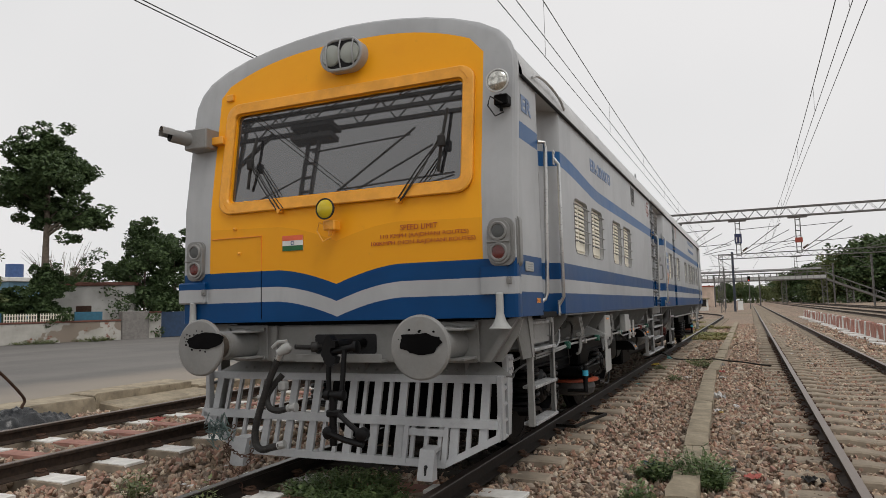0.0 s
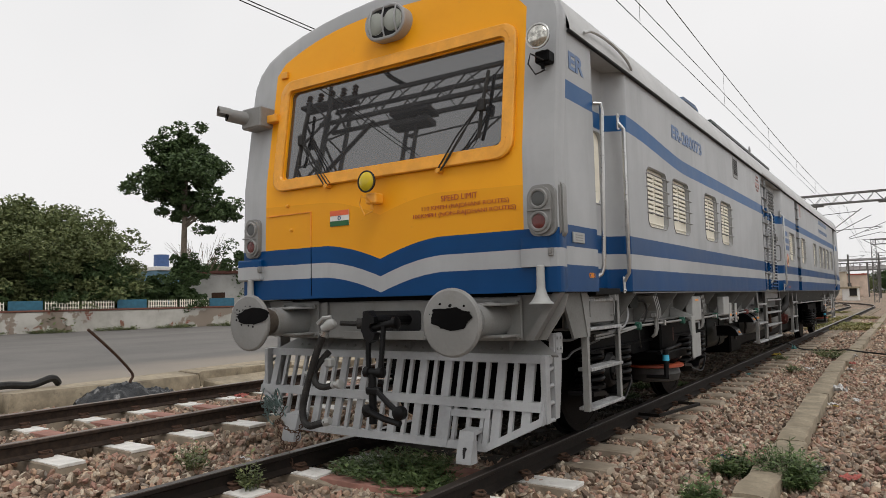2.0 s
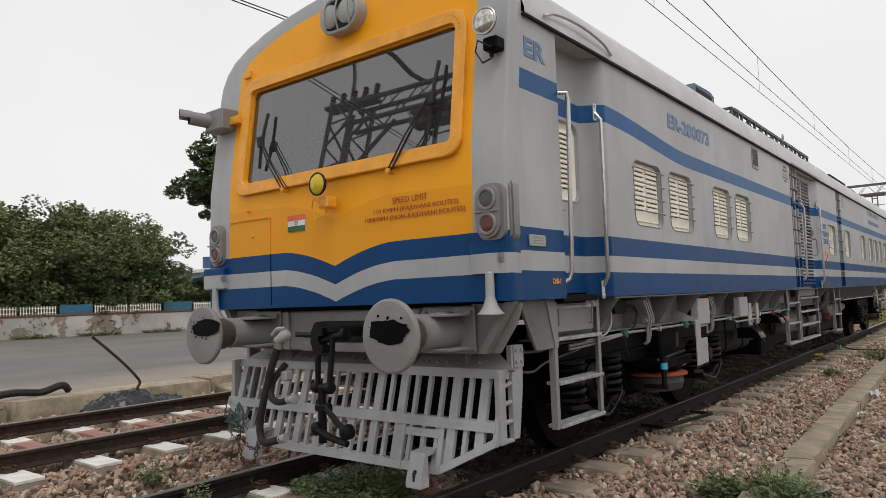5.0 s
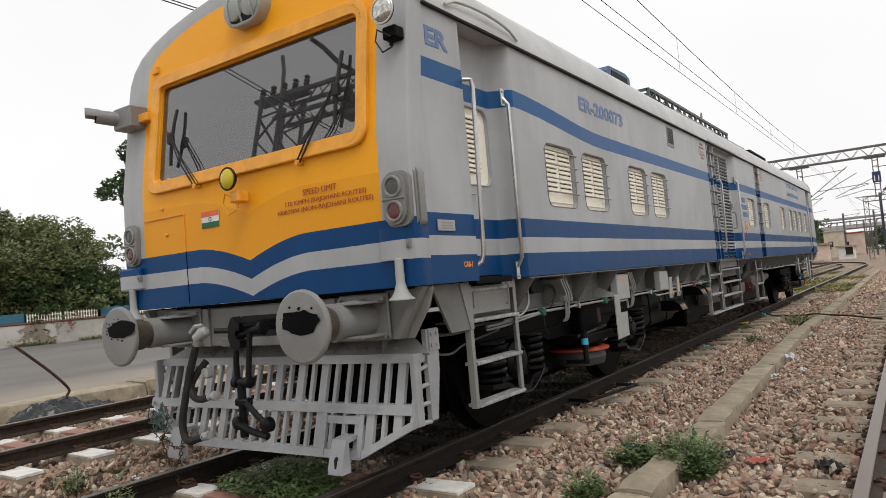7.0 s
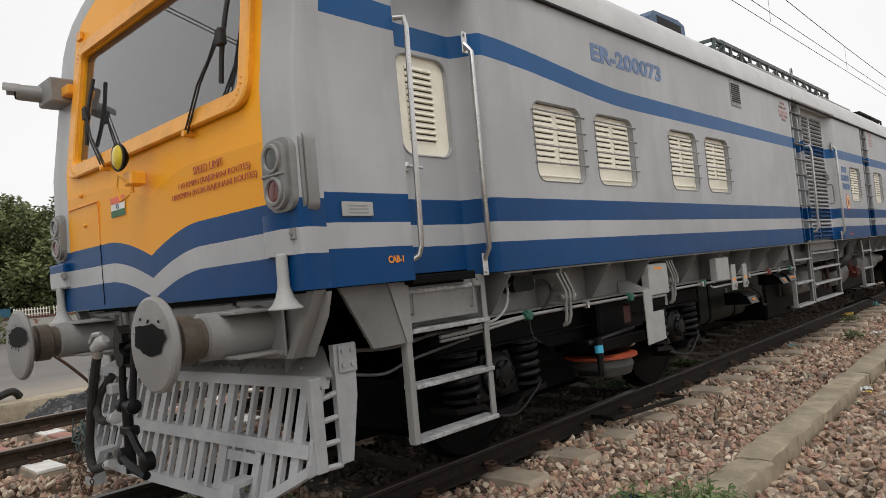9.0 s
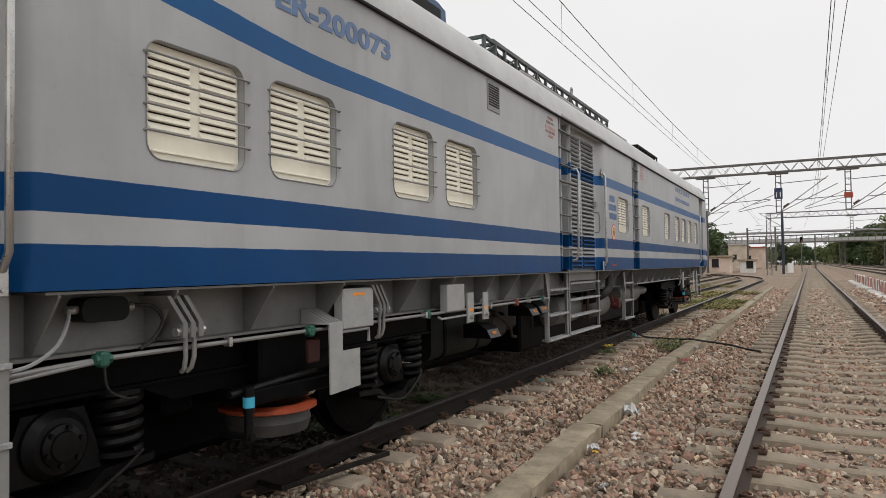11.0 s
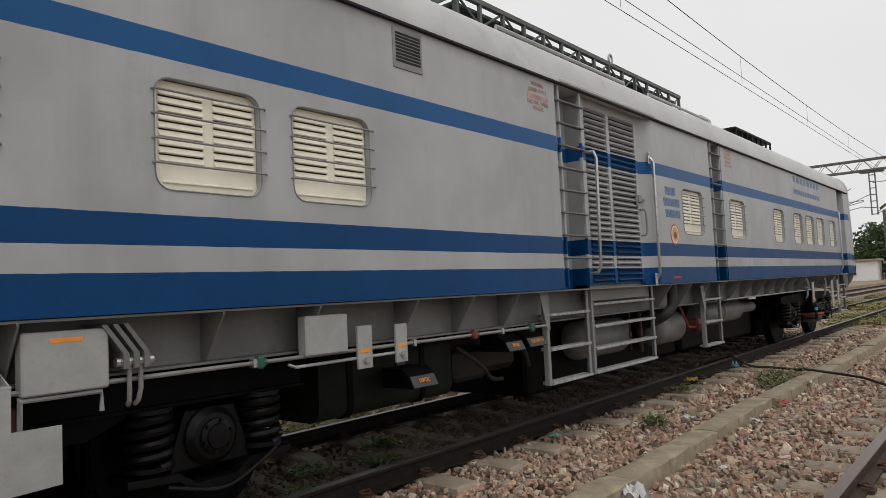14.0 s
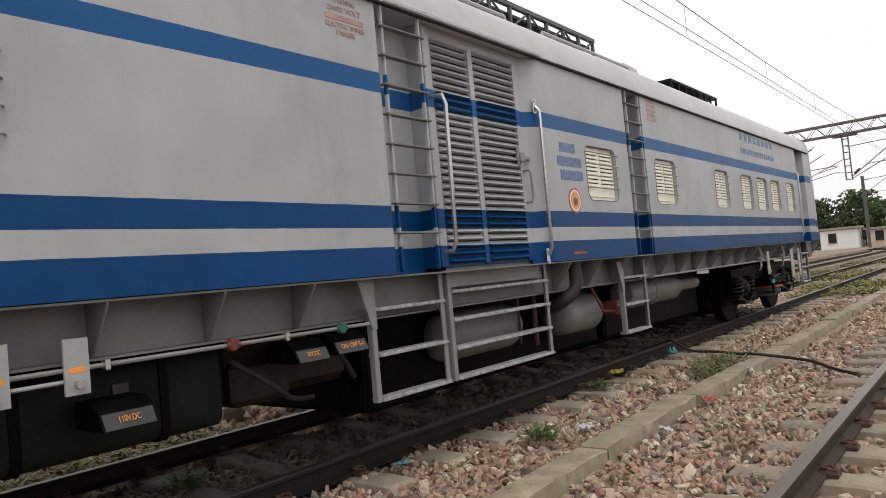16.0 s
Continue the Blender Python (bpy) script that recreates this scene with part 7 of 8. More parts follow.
def sag(a, b, s, n=14):
    a, b = Vector(a), Vector(b)
    return [a.lerp(b, i / n) - Vector((0, 0, 4 * s * (i / n) * (1 - i / n))) for i in range(n + 1)]


def span(xa, xb, drop_n=9, za=7.3, zb=6.8, h=5.72):
    wire(sag((xa, -5.6, h), (xb, 49.3, h - 0.05), 0.03), 0.0065)
    wire(sag((xa + 0.25, -5.6, h + 0.02), (xb + 0.05, 49.3, h), 0.02), 0.0065)
    cat = sag((xa, -5.6, za), (xb, 49.3, zb), 0.8, 20)
    wire(cat, 0.0085)
    for i in range(1, drop_n):
        t = i / drop_n
        p = Vector((xa, -5.6, za)).lerp(Vector((xb, 49.3, zb)), t) - Vector((0, 0, 4 * 0.8 * t * (1 - t)))
        wire([p, (p.x, p.y, h)], 0.0035)
    wire([(xb, 49.3, h - 0.05), (xb - 1.0, 96, h - 0.05)], 0.009)
    wire(sag((xb, 49.3, zb), (xb - 1.0, 96, zb), 0.9), 0.009)


span(0.1, 0.15, h=5.66)
span(4.68, 4.72, za=6.9, h=5.6)
wire(sag((-4.1, -40, 5.6), (-4.1, 49.3, 5.57), 0.02), 0.0085)
wire(sag((-4.35, -40, 5.72), (-4.2, 49.3, 5.6), 0.05), 0.0085)
wire(sag((12.3, -5.6, 6.9), (12.2, 49.3, 6.9), 0.9), 0.009)


def post_mast(x, y, h, dark=False, arm=0):
    p = thing("line_mast", "dark steel overhead line mast" if dark else "grey steel overhead line mast", "mast", "masts along the yard", at=(x, y, -0.25))
    mt = plain("dark_mast_paint", (0.05, 0.06, 0.09), 0.5) if dark else P_GANTRY
    part("column", M().box(-0.14, 0.14, -0.02, 0.02, 0, h, 0.005).box(-0.16, -0.12, -0.13, 0.13, 0, h, 0.005).box(0.12, 0.16, -0.13, 0.13, 0, h, 0.005), mt, p)
    if arm:
        part("arm", M().tube([(0, 0, h - 0.5), (arm * 2.8, 0, h - 0.3)], 0.035, 6).tube([(0, 0, h - 2.2), (arm * 2.9, 0, h - 0.2)], 0.035, 6).tube([(0, 0, h - 2.2), (arm * 3.2, 0, h - 1.9)], 0.025, 6), P_GANTRY, p)
        part("insulator", M().turned((arm * 0.2, 0, h - 0.48), (arm, 0, 0.05), [(0.05 * i, 0.07 if i % 2 else 0.035) for i in range(8)], 8), P_RUST, p)
    return p


def clear(x, y):
    """A place in the far yard, whose axis bears a little to the right of the railcar's."""
    return x + 0.0165 * y, y


post_mast(*clear(-0.6, 104), 8.6, True, -1)
for x, y, h, a in ((-9.6, 100, 8.8, 1), (-9.0, 150, 8.5, 1), (-14, 150, 8, -1), (-4, 150, 8.5, 1), (-8, 185, 8, 1), (2.4, 190, 8, 1), (20.5, 135, 9, -1), (17, 165, 9, -1), (25, 112, 9, -1), (-21, 96, 7, 1)):
    post_mast(*clear(x, y), h, False, a)
sg = thing("signal_post", "colour light signal with a red lamp", "signal", at=(*clear(1.0, 128), -0.25))
part("post", M().cyl((0, 0, 0), (0, 0, 5.6), 0.07, n=8), P_GANTRY, sg)
part("head", M().box(-0.2, 0.2, -0.1, 0.12, 4.85, 5.75, 0.03), P_BLACK, sg)
n_ = Nodes("red_signal_light", 0.4)
n_.b.inputs["Base Color"].default_value = (0.5, 0.02, 0.02, 1)
n_.b.inputs["Emission Color"].default_value = (1, 0.08, 0.04, 1)
n_.b.inputs["Emission Strength"].default_value = 1.5
part("lamp", M().cyl((0, -0.12, 5.05), (0, -0.10, 5.05), 0.075, n=12), n_.mat, sg, "lit red lamp")
single("relay_cabinet", M().box(1.25, 2.05, 118, 118.6, -0.25, 1.2, 0.02), P_WHITE, "white trackside relay cabinet", "cabinet")


def footbridge(y):
    f = thing("footbridge", "long grey steel footbridge over the tracks with stairs", "footbridge", at=(*clear(0, y), 0))
    x0, x1, z = -22, 19, 6.6
    part("deck", M().box(x0, x1, -1.4, 1.4, z, z + 0.35, 0.02), P_GANTRY, f)
    for yy in (-1.4, 1.4):
        part("top_rail", M().box(x0, x1, yy - 0.06, yy + 0.06, z + 2.0, z + 2.2, 0.01), P_GANTRY, f)
        part("middle_rail", M().box(x0, x1, yy - 0.04, yy + 0.04, z + 1.1, z + 1.2, 0.01), P_GANTRY, f)
        part("mesh_panel", M().box(x0, x1, yy - 0.01, yy + 0.01, z + 0.3, z + 1.1, 0), plain("pale_bridge_sheet", (0.42, 0.43, 0.42), 0.6), f)
        for i in range(28):
            x = x0 + (x1 - x0) * i / 27
            part("post", M().box(x - 0.06, x + 0.06, yy - 0.05, yy + 0.05, z, z + 2.1, 0), P_GANTRY, f)
    part("roof_sheet", M().prism([(-1.8, 3.0), (0, 3.5), (1.8, 3.0), (1.8, 2.92), (0, 3.42), (-1.8, 2.92)], "x", x0 + 1, x1 - 1).moved(Matrix.Translation((0, 0, z - 0.2))), P_GANTRY, f)
    for x in (x0 + 1, -8, 8.5, x1 - 0.5):
        part("pier", lattice(M(), (x, 0, -0.3), (x, 0, z), 1.2, 8, 0.09), P_GANTRY, f)
    for s, xs in ((1, x1), (-1, x0)):
        st = part("stair", M().prism([(xs, z + 0.3), (xs + s * 15, 0.3), (xs + s * 15, -0.3), (xs, z - 0.3)], "y", -1.3, 1.3), P_GANTRY, f, "sloping stair flight")
        for yy in (-1.3, 1.3):
            part("handrail", M().tube([(xs, yy, z + 1.8), (xs + s * 15, yy, 1.6)], 0.08, 5), P_GANTRY, st)
        for k in range(1, 8):
            part("baluster", M().box(xs + s * k * 1.9 - 0.04, xs + s * k * 1.9 + 0.04, -1.3, -1.22, z - k * 0.84, z + 1.7 - k * 0.84, 0), P_GANTRY, st)
        part("stair_pier", lattice(M(), (xs + s * 5.5, 0, -0.3), (xs + s * 5.5, 0, z - 2.4), 1.6, 6, 0.1), P_GANTRY, st)


footbridge(212)


# ---- trees ----
def leaf_cloud(rng, clumps, per, size):
    """Many small leaves in uneven clumps."""
    m = M()
    vs, fs = [], []
    for c, r in clumps:
        for _ in range(per):
            d = Vector((rng.gauss(0, 1), rng.gauss(0, 1), rng.gauss(0, 1))).normalized() * r * rng.uniform(0.35, 1.0) ** 0.6
            p = Vector(c) + Vector((d.x, d.y, d.z * 0.75))
            u = Vector((rng.gauss(0, 1), rng.gauss(0, 1), rng.gauss(0, 0.6))).normalized()
            v = u.cross(Vector((rng.gauss(0, 1), rng.gauss(0, 1), rng.gauss(0, 1)))).normalized()
            s = size * rng.uniform(0.6, 1.3)
            k = len(vs)
            vs += [p - u * s, p + v * s * 0.45, p + u * s, p - v * s * 0.45]
            fs.append((k, k + 1, k + 2, k + 3))
    m.v, m.f = [tuple(p) for p in vs], fs
    return m


def tree(name, label, h, bole, rad, seed, leaves, n_limb=9, per=46, size=0.16, squash=1.0, group="", low=0.0):
    """A tapered trunk with limbs and a crown of leaf clumps."""
    rng = random.Random(seed)
    t = thing(name, label, "tree" if h > 3 else "bush", group)
    tr = M()
    lean_ = Vector((rng.uniform(-0.04, 0.04), rng.uniform(-0.04, 0.04), 1))
    base = [Vector((0, 0, -0.3)), lean_ * bole * 0.5, lean_ * bole, lean_ * (bole + (h - bole) * 0.45), lean_ * (h * 0.88)]
    rad0 = h * 0.020
    for i in range(4):
        tr.cyl(base[i], base[i + 1], rad0 * (1 - i * 0.22), rad0 * (1 - (i + 1) * 0.22), 9, cap=False)
    clumps = []
    for k in range(n_limb):
        a = math.tau * k / n_limb * 1.618 + rng.uniform(-0.3, 0.3)
        f = (k + 0.5) / n_limb
        z0 = bole * 0.85 + (h - bole) * 0.75 * f
        reach = rad * math.sin(math.pi * (0.3 + 0.58 * f)) ** 0.6 * rng.uniform(0.75, 1.1) * squash
        p0 = lean_ * z0
        p1 = p0 + Vector((math.cos(a) * reach * 0.55, math.sin(a) * reach * 0.55, (h - bole) * 0.12))
        p2 = p0 + Vector((math.cos(a) * reach, math.sin(a) * reach, (h - bole) * rng.uniform(0.10, 0.24)))
        tr.cyl(p0, p1, rad0 * 0.38, rad0 * 0.22, 6, cap=False).cyl(p1, p2, rad0 * 0.22, rad0 * 0.06, 6, cap=False)
        for q in (p1, p1.lerp(p2, 0.6), p2):
            for _ in range(3):
                j = Vector((rng.gauss(0, 1), rng.gauss(0, 1), rng.gauss(0, 0.8))) * rad * 0.20
                clumps.append((q + j, rad * rng.uniform(0.12, 0.27)))
    for _ in range(int(n_limb * 0.9)):
        clumps.append((lean_ * (h * rng.uniform(0.72, 0.97)) + Vector((rng.gauss(0, 1), rng.gauss(0, 1), 0)) * rad * 0.22, rad * rng.uniform(0.12, 0.24)))
    if low:
        for _ in range(int(n_limb * 2.2)):
            a, q = rng.uniform(0, 6.28), rad * rng.uniform(0.3, 0.95)
            clumps.append((Vector((math.cos(a) * q, math.sin(a) * q, h * rng.uniform(0.05, low))), rad * rng.uniform(0.18, 0.30)))
    mid, half = (bole * 0.9 + h) / 2, (h - bole * 0.9) / 2
    for _ in range(int(n_limb * 5)):
        d = Vector((rng.gauss(0, 1), rng.gauss(0, 1), rng.gauss(0, 1))).normalized()
        k = (0.45 + 0.55 * rng.random()) * (0.86 + 0.3 * noise.noise(d * 1.7 + Vector((seed, 0, 0))))
        clumps.append((Vector((d.x * rad * k * (1.0 - 0.25 * max(0, d.z)), d.y * rad * k * (1.0 - 0.25 * max(0, d.z)), mid + d.z * half * k)), rad * rng.uniform(0.10, 0.20)))
    part("trunk", tr, P_BARK, t, "pale brown trunk and limbs")
    tagged(part("crown", leaf_cloud(rng, clumps, per, size), leaves, t, smooth=False), kind="stuff")
    return t


def along(s, back=0.0):
    """A place on the wall's line, s metres on and some way behind it."""
    p = WALL0 + WALLD * s + Vector((-WALLD.y, WALLD.x, 0)) * back
    return (p.x, p.y, 0.03)


def put(ob, at, turn=0.0, scale=1.0):
    ob.location, ob.rotation_euler, ob.scale = at, (0, 0, turn), (scale, scale, scale)
    return ob


def more(ob, at, turn=0.0, scale=1.0):
    return copy_thing(ob, Matrix.Translation(at) @ Matrix.Rotation(turn, 4, "Z")) if scale == 1.0 else rescaled(copy_thing(ob, Matrix.Translation(at) @ Matrix.Rotation(turn, 4, "Z")), scale)


def rescaled(ob, s):
    ob.scale = (s, s, s)
    return ob


def polar(az, back, eye=(3.10, -4.90)):
    """A place some way behind the wall, in a direction (degrees to the left of +y) from where the walk begins."""
    d = Vector((-math.sin(radians(az)), math.cos(radians(az))))
    r = Vector((WALL0.x - eye[0], WALL0.y - eye[1]))
    dist = min((r.x * WALLD.y - r.y * WALLD.x) / (d.x * WALLD.y - d.y * WALLD.x), 75) + back
    return (eye[0] - dist * math.sin(radians(az)), eye[1] + dist * math.cos(radians(az)), 0.03)


tall = put(tree("tall_tree", "tall dark green tree with a clear pale trunk", 12.3, 6.7, 2.3, 5, P_LEAF, 20, 125, 0.135), (-31.9, 20.95, 0.03))
dense = put(tree("dense_tree", "dense dark green rounded tree behind the wall", 7.3, 1.0, 2.15, 8, P_LEAF, 16, 105, 0.105, low=0.4), polar(46.9, 2))
olive = put(tree("olive_tree", "broad olive-green tree behind the wall", 6.6, 1.3, 3.1, 21, P_LEAF2, 16, 105, 0.115, low=0.4, group="trees behind the wall"), polar(61.2, 3))
shrub = put(tree("shrub_tree", "low dark shrub against the wall", 4.3, 0.5, 1.3, 33, P_LEAF, 12, 80, 0.10, low=0.5, group="shrubs behind the wall"), polar(53.4, 1.2))
for az, d, sc, tn in ((63.6, 3, 0.97, 1.0), (67.0, 3, 0.95, 2.0), (70.5, 3, 1.1, 3.0), (58.6, 4, 0.62, 4.0), (74.5, 3, 1.15, 5.0), (79, 3, 1.1, 0.5), (61.8, 7, 1.08, 2.6), (68.6, 6, 1.1, 0.9), (65.2, 6, 1.12, 3.3)):
    more(olive, polar(az, d), tn, sc)
for az, d, sc, tn in ((55.4, 2, 0.72, 1), (59.0, 1.5, 0.95, 3), (62.2, 1.5, 0.9, 4), (66.5, 1.5, 0.8, 2.2), (72.5, 1.5, 0.8, 1.4), (57.0, 1.5, 0.72, 2), (58.0, 2.2, 0.85, 3.4), (56.2, 1.8, 0.6, 0.4)):
    more(shrub, polar(az, d), tn, sc)
for az, d, sc, tn in ((44.6, 3, 0.95, 1.0), (50.9, 34, 0.85, 2.2), (41.5, 4, 1.0, 4.0)):
    more(dense, polar(az, d), tn, sc)
# bare twigs behind
bt = thing("bare_tree", "bare leafless tree in the distance", "tree", at=polar(52.4, 9))
bm_ = M()
rg = random.Random(6)
for _ in range(26):
    a, z = rg.uniform(0, 6.28), rg.uniform(2, 3.4)
    p = Vector((0, 0, z))
    q = p + Vector((math.cos(a) * rg.uniform(0.7, 2), math.sin(a) * rg.uniform(0.7, 2), rg.uniform(0.7, 2.4)))
    bm_.cyl(p, q, 0.035, 0.012, 5)
    for _ in range(4):
        bm_.cyl(p.lerp(q, rg.uniform(0.4, 0.9)), q + Vector((rg.uniform(-0.7, 0.7), rg.uniform(-0.7, 0.7), rg.uniform(0, 0.9))), 0.014, 0.006, 4)
bm_.cyl((0, 0, -0.3), (0, 0, 3.4), 0.11, 0.06, 8)
part("trunk", bm_, P_BARK, bt)

# buildings behind the wall
hb = thing("low_building", "low whitewashed building with a brown roof edge", "building", at=polar(50.3, 4.5))
hb.rotation_euler = (0, 0, radians(45))
part("wall", M().box(-2.4, 2.4, -2, 2, -0.1, 3.15, 0.05), plain("white_building_wall", (0.60, 0.59, 0.56), 0.9, vary=0.15, scale=0.8, dirt=0.3, dirt_c=(0.3, 0.27, 0.22)), hb)
part("roof", M().box(-2.55, 2.55, -2.15, 2.15, 3.15, 3.35, 0.03), plain("brown_roof_edge", (0.20, 0.09, 0.07), 0.9), hb)
part("door", M().box(-0.7, 0.1, -2.05, -2.0, 0, 2.0, 0.01), P_RUST, hb)
hb2 = thing("blue_building", "pale blue and white building in the distance", "building", at=polar(55.6, 20))
part("wall", M().box(-3, 3, -2, 2, -0.1, 4.0, 0.05), plain("pale_blue_wall", (0.16, 0.30, 0.42), 0.9, vary=0.2, scale=0.7), hb2)
part("roof", M().box(-3.2, 3.2, -2.2, 2.2, 4.0, 4.3, 0.03), P_WHITE, hb2)
part("tank", M().cyl((0.6, 0, 4.3), (0.6, 0, 5.4), 0.6, n=16), plain("water_tank_blue", (0.05, 0.10, 0.25), 0.5), hb2, "dark blue roof water tank")

# far buildings to the left of the line
def block(x, y, w, d, h, mat, label, roof=None):
    b = thing("yard_building", label, "building", "buildings beyond the yard", at=(*clear(x, y), -0.25))
    part("wall", M().box(-w / 2, w / 2, -d / 2, d / 2, 0, h, 0.05), mat, b)
    part("roof", M().box(-w / 2 - 0.3, w / 2 + 0.3, -d / 2 - 0.3, d / 2 + 0.3, h, h + 0.3, 0.03), roof or P_ROOF, b)
    for i in range(max(1, int(w / 3))):
        wx = -w / 2 + 1.5 + i * 3
        wn_ = part("window", M().box(wx - 0.5, wx + 0.5, -d / 2 - 0.03, -d / 2 + 0.02, h * 0.4, h * 0.4 + 1.3, 0.01), P_DARK, b)
        part("sill", M().box(wx - 0.6, wx + 0.6, -d / 2 - 0.12, -d / 2, h * 0.4 - 0.1, h * 0.4, 0.01), P_CONC, wn_)


P_PALE = plain("pale_building_paint", (0.50, 0.46, 0.40), 0.9, vary=0.15, scale=0.6)
# peach and tan are lightened, with distance haze put into the paint colour
P_PEACH = plain("peach_building_paint", (0.60, 0.48, 0.40), 0.9, vary=0.15, scale=0.6)
P_TAN = plain("tan_building_paint", (0.52, 0.45, 0.36), 0.9, vary=0.15, scale=0.6)
block(-10.2, 116, 3.6, 4, 2.5, P_PEACH, "low peach hut beyond the yard", P_CONC)
block(-15.0, 114, 4.5, 4, 2.9, P_WHITE, "low white hut beyond the yard", P_CONC)
block(-6.6, 122, 2.2, 3, 1.9, P_WHITE, "small white hut beyond the yard", P_CONC)
block(-15.8, 200, 4.2, 6, 6.4, P_TAN, "tan two-storey building beyond the yard")
block(-12.2, 206, 5.5, 6, 5.6, P_PEACH, "peach building with a red roof beyond the yard", P_RED)
block(-30, 180, 9, 8, 5.2, P_PALE, "pale low building beyond the yard")
block(-34, 118, 12, 6, 3.2, P_PALE, "low pale shed beyond the yard")
far_dense = put(tree("far_tree", "distant rounded dark green tree beyond the yard", 10.0, 1.6, 4.6, 9, P_LEAF, 16, 26, 0.34, low=0.4, group="distant trees"), (-40, 150, -0.2), 0, 1.0)
far_olive = put(tree("far_tree", "distant broad olive-green tree beyond the yard", 9.0, 1.8, 4.8, 22, P_LEAF2, 16, 26, 0.34, low=0.4, group="distant trees"), (-27, 140, -0.2), 0, 0.9)
more(far_dense, (*clear(-13.6, 124), -0.2), 1.0, 0.86)
more(far_dense, (*clear(-20, 126), -0.2), 2.0, 0.8)

# trees to the right of the main line
for i, (x, y, sc) in enumerate(((27, 248, 1.75), (33, 240, 2.0), (39, 250, 2.1), (46, 244, 2.0), (53, 250, 2.1), (60, 245, 1.9), (12, 330, 1.35), (17, 325, 1.5), (22, 318, 1.6), (28, 322, 1.7), (35, 320, 1.6), (20, 262, 1.2), (24, 256, 1.35), (41, 222, 1.1), (49, 224, 1.2), (57, 222, 1.2))):
    more(far_dense if i % 3 else far_olive, (*clear(x, y), -0.2), i * 1.3, sc)
for i in range(15):
    more(far_olive if i % 2 else far_dense, (*clear(-78 + i * 6.2, 395 + 12 * (i % 3)), -0.2), i * 0.9, 0.95 + 0.12 * (i % 4))

# stacked painted sleepers standing as a low fence
fn = thing("slab_fence", "row of upright pink and white concrete slabs beside the track", "fence", kind="structure")
slab = M().box(-0.05, 0.05, -0.20, 0.20, -0.25, 0.42, 0.02)
sl_a, sl_b = mesh_of("slab", slab, plain("pink_slab_paint", (0.48, 0.25, 0.20), 0.9, vary=0.2, scale=3, dirt=0.4, dirt_c=(0.3, 0.2, 0.16), each=0.2)), mesh_of("slab", slab, P_LIME)
rg = random.Random(12)
for i in range(84):
    y = 22 + i * 0.48
    o = new("slab", sl_b if i % 3 == 2 else sl_a)
    o.parent = fn
    o.location = (7.25 + rg.uniform(-0.03, 0.03), y, rg.uniform(-0.05, 0.03))
    o.rotation_euler = (rg.uniform(-0.05, 0.05), rg.uniform(-0.12, 0.12), rg.uniform(-0.1, 0.1))
base_ = mesh_of("base_slab", M().box(-0.15, 0.35, -0.55, 0.55, -0.05, 0.06, 0.02), P_LIME)
for i in range(30):
    o = new("base_slab", base_)
    o.parent = fn
    o.location = (7.0 + rg.uniform(-0.15, 0.1), 22 + i * 1.4, -0.2 + rg.uniform(-0.01, 0.03))
    o.rotation_euler = (0, rg.uniform(-0.1, 0.1), rg.uniform(-0.3, 0.3))

# ---- loose things on the ground ----
def curve_wire():
    b = thing("tarpaulin_heap", "crumpled black plastic tarpaulin heap with a bent iron rod", "tarpaulin", at=(-6.56, 1.91, -0.24))
    rng = random.Random(14)
    m = M()
    nx, ny = 44, 28
    for j in range(ny):
        for i in range(nx):
            u, v = i / (nx - 1) * 2 - 1, j / (ny - 1) * 2 - 1
            hgt = 0.34 * max(0, 1 - u * u * 0.9 - v * v) ** 0.6 * (1 - 0.35 * (u > 0.2)) + 0.10 * abs(noise.noise(Vector((u * 4, v * 4, 1)))) + 0.11 * abs(noise.noise(Vector((u * 7, v * 5, 3))))
            m.v.append((v * 0.42 + 0.05 * noise.noise(Vector((u * 3, v * 3, 7))), u * 0.78, max(0.01, hgt * 0.85)))
    m.f = [(j * nx + i, j * nx + i + 1, (j + 1) * nx + i + 1, (j + 1) * nx + i) for j in range(ny - 1) for i in range(nx - 1)]
    part("tarpaulin", m, plain("black_plastic", (0.012, 0.014, 0.017), 0.28, vary=0.4, scale=8, dirt=0.4, dirt_c=(0.10, 0.09, 0.08)), b, angle=70)
    part("rod", M().tube(curve([(0.05, 0.04, 0.2), (0.04, 0.02, 0.34), (0.04, 0.06, 0.42), (0.05, 0.0, 0.52), (0.07, -0.22, 0.75), (0.10, -0.50, 1.0), (0.10, -0.69, 1.17)]), 0.022, 6), P_RUST, b, "bent rusty rod")


curve_wire()
single("old_cloth", M().tube(curve([(-7.55, 0.1, 0.10), (-7.45, 0.55, 0.15), (-7.5, 0.95, 0.11), (-7.4, 1.2, 0.19), (-7.45, 1.32, 0.10)]), 0.055, 8), P_RUBBER, "dark twisted cloth lying on the road edge", "cloth")
single("concrete_slab", M().box(-0.32, 0.32, -1.1, 1.1, -0.06, 0.10, 0.03).moved(Matrix.Translation((-6.55, 4.6, -0.17)) @ Matrix.Rotation(0.12, 4, "Y")), P_CONC, "broken concrete slab lying beside the road edge", "slab")
single("black_cable", M().tube(curve([(0.45, 14.3, -0.12), (0.82, 14.25, 0.0), (0.95, 14.2, 0.03), (1.24, 14.15, -0.10), (1.58, 14.15, -0.12), (2.0, 13.75, -0.09), (2.22, 13.5, -0.055), (2.5, 13.58, -0.10), (2.9, 13.35, -0.12), (3.2, 12.9, -0.13), (3.45, 12.6, -0.13)], 8), 0.018, 7), P_RUBBER, "black cable lying across the ballast and the edging", "cable")
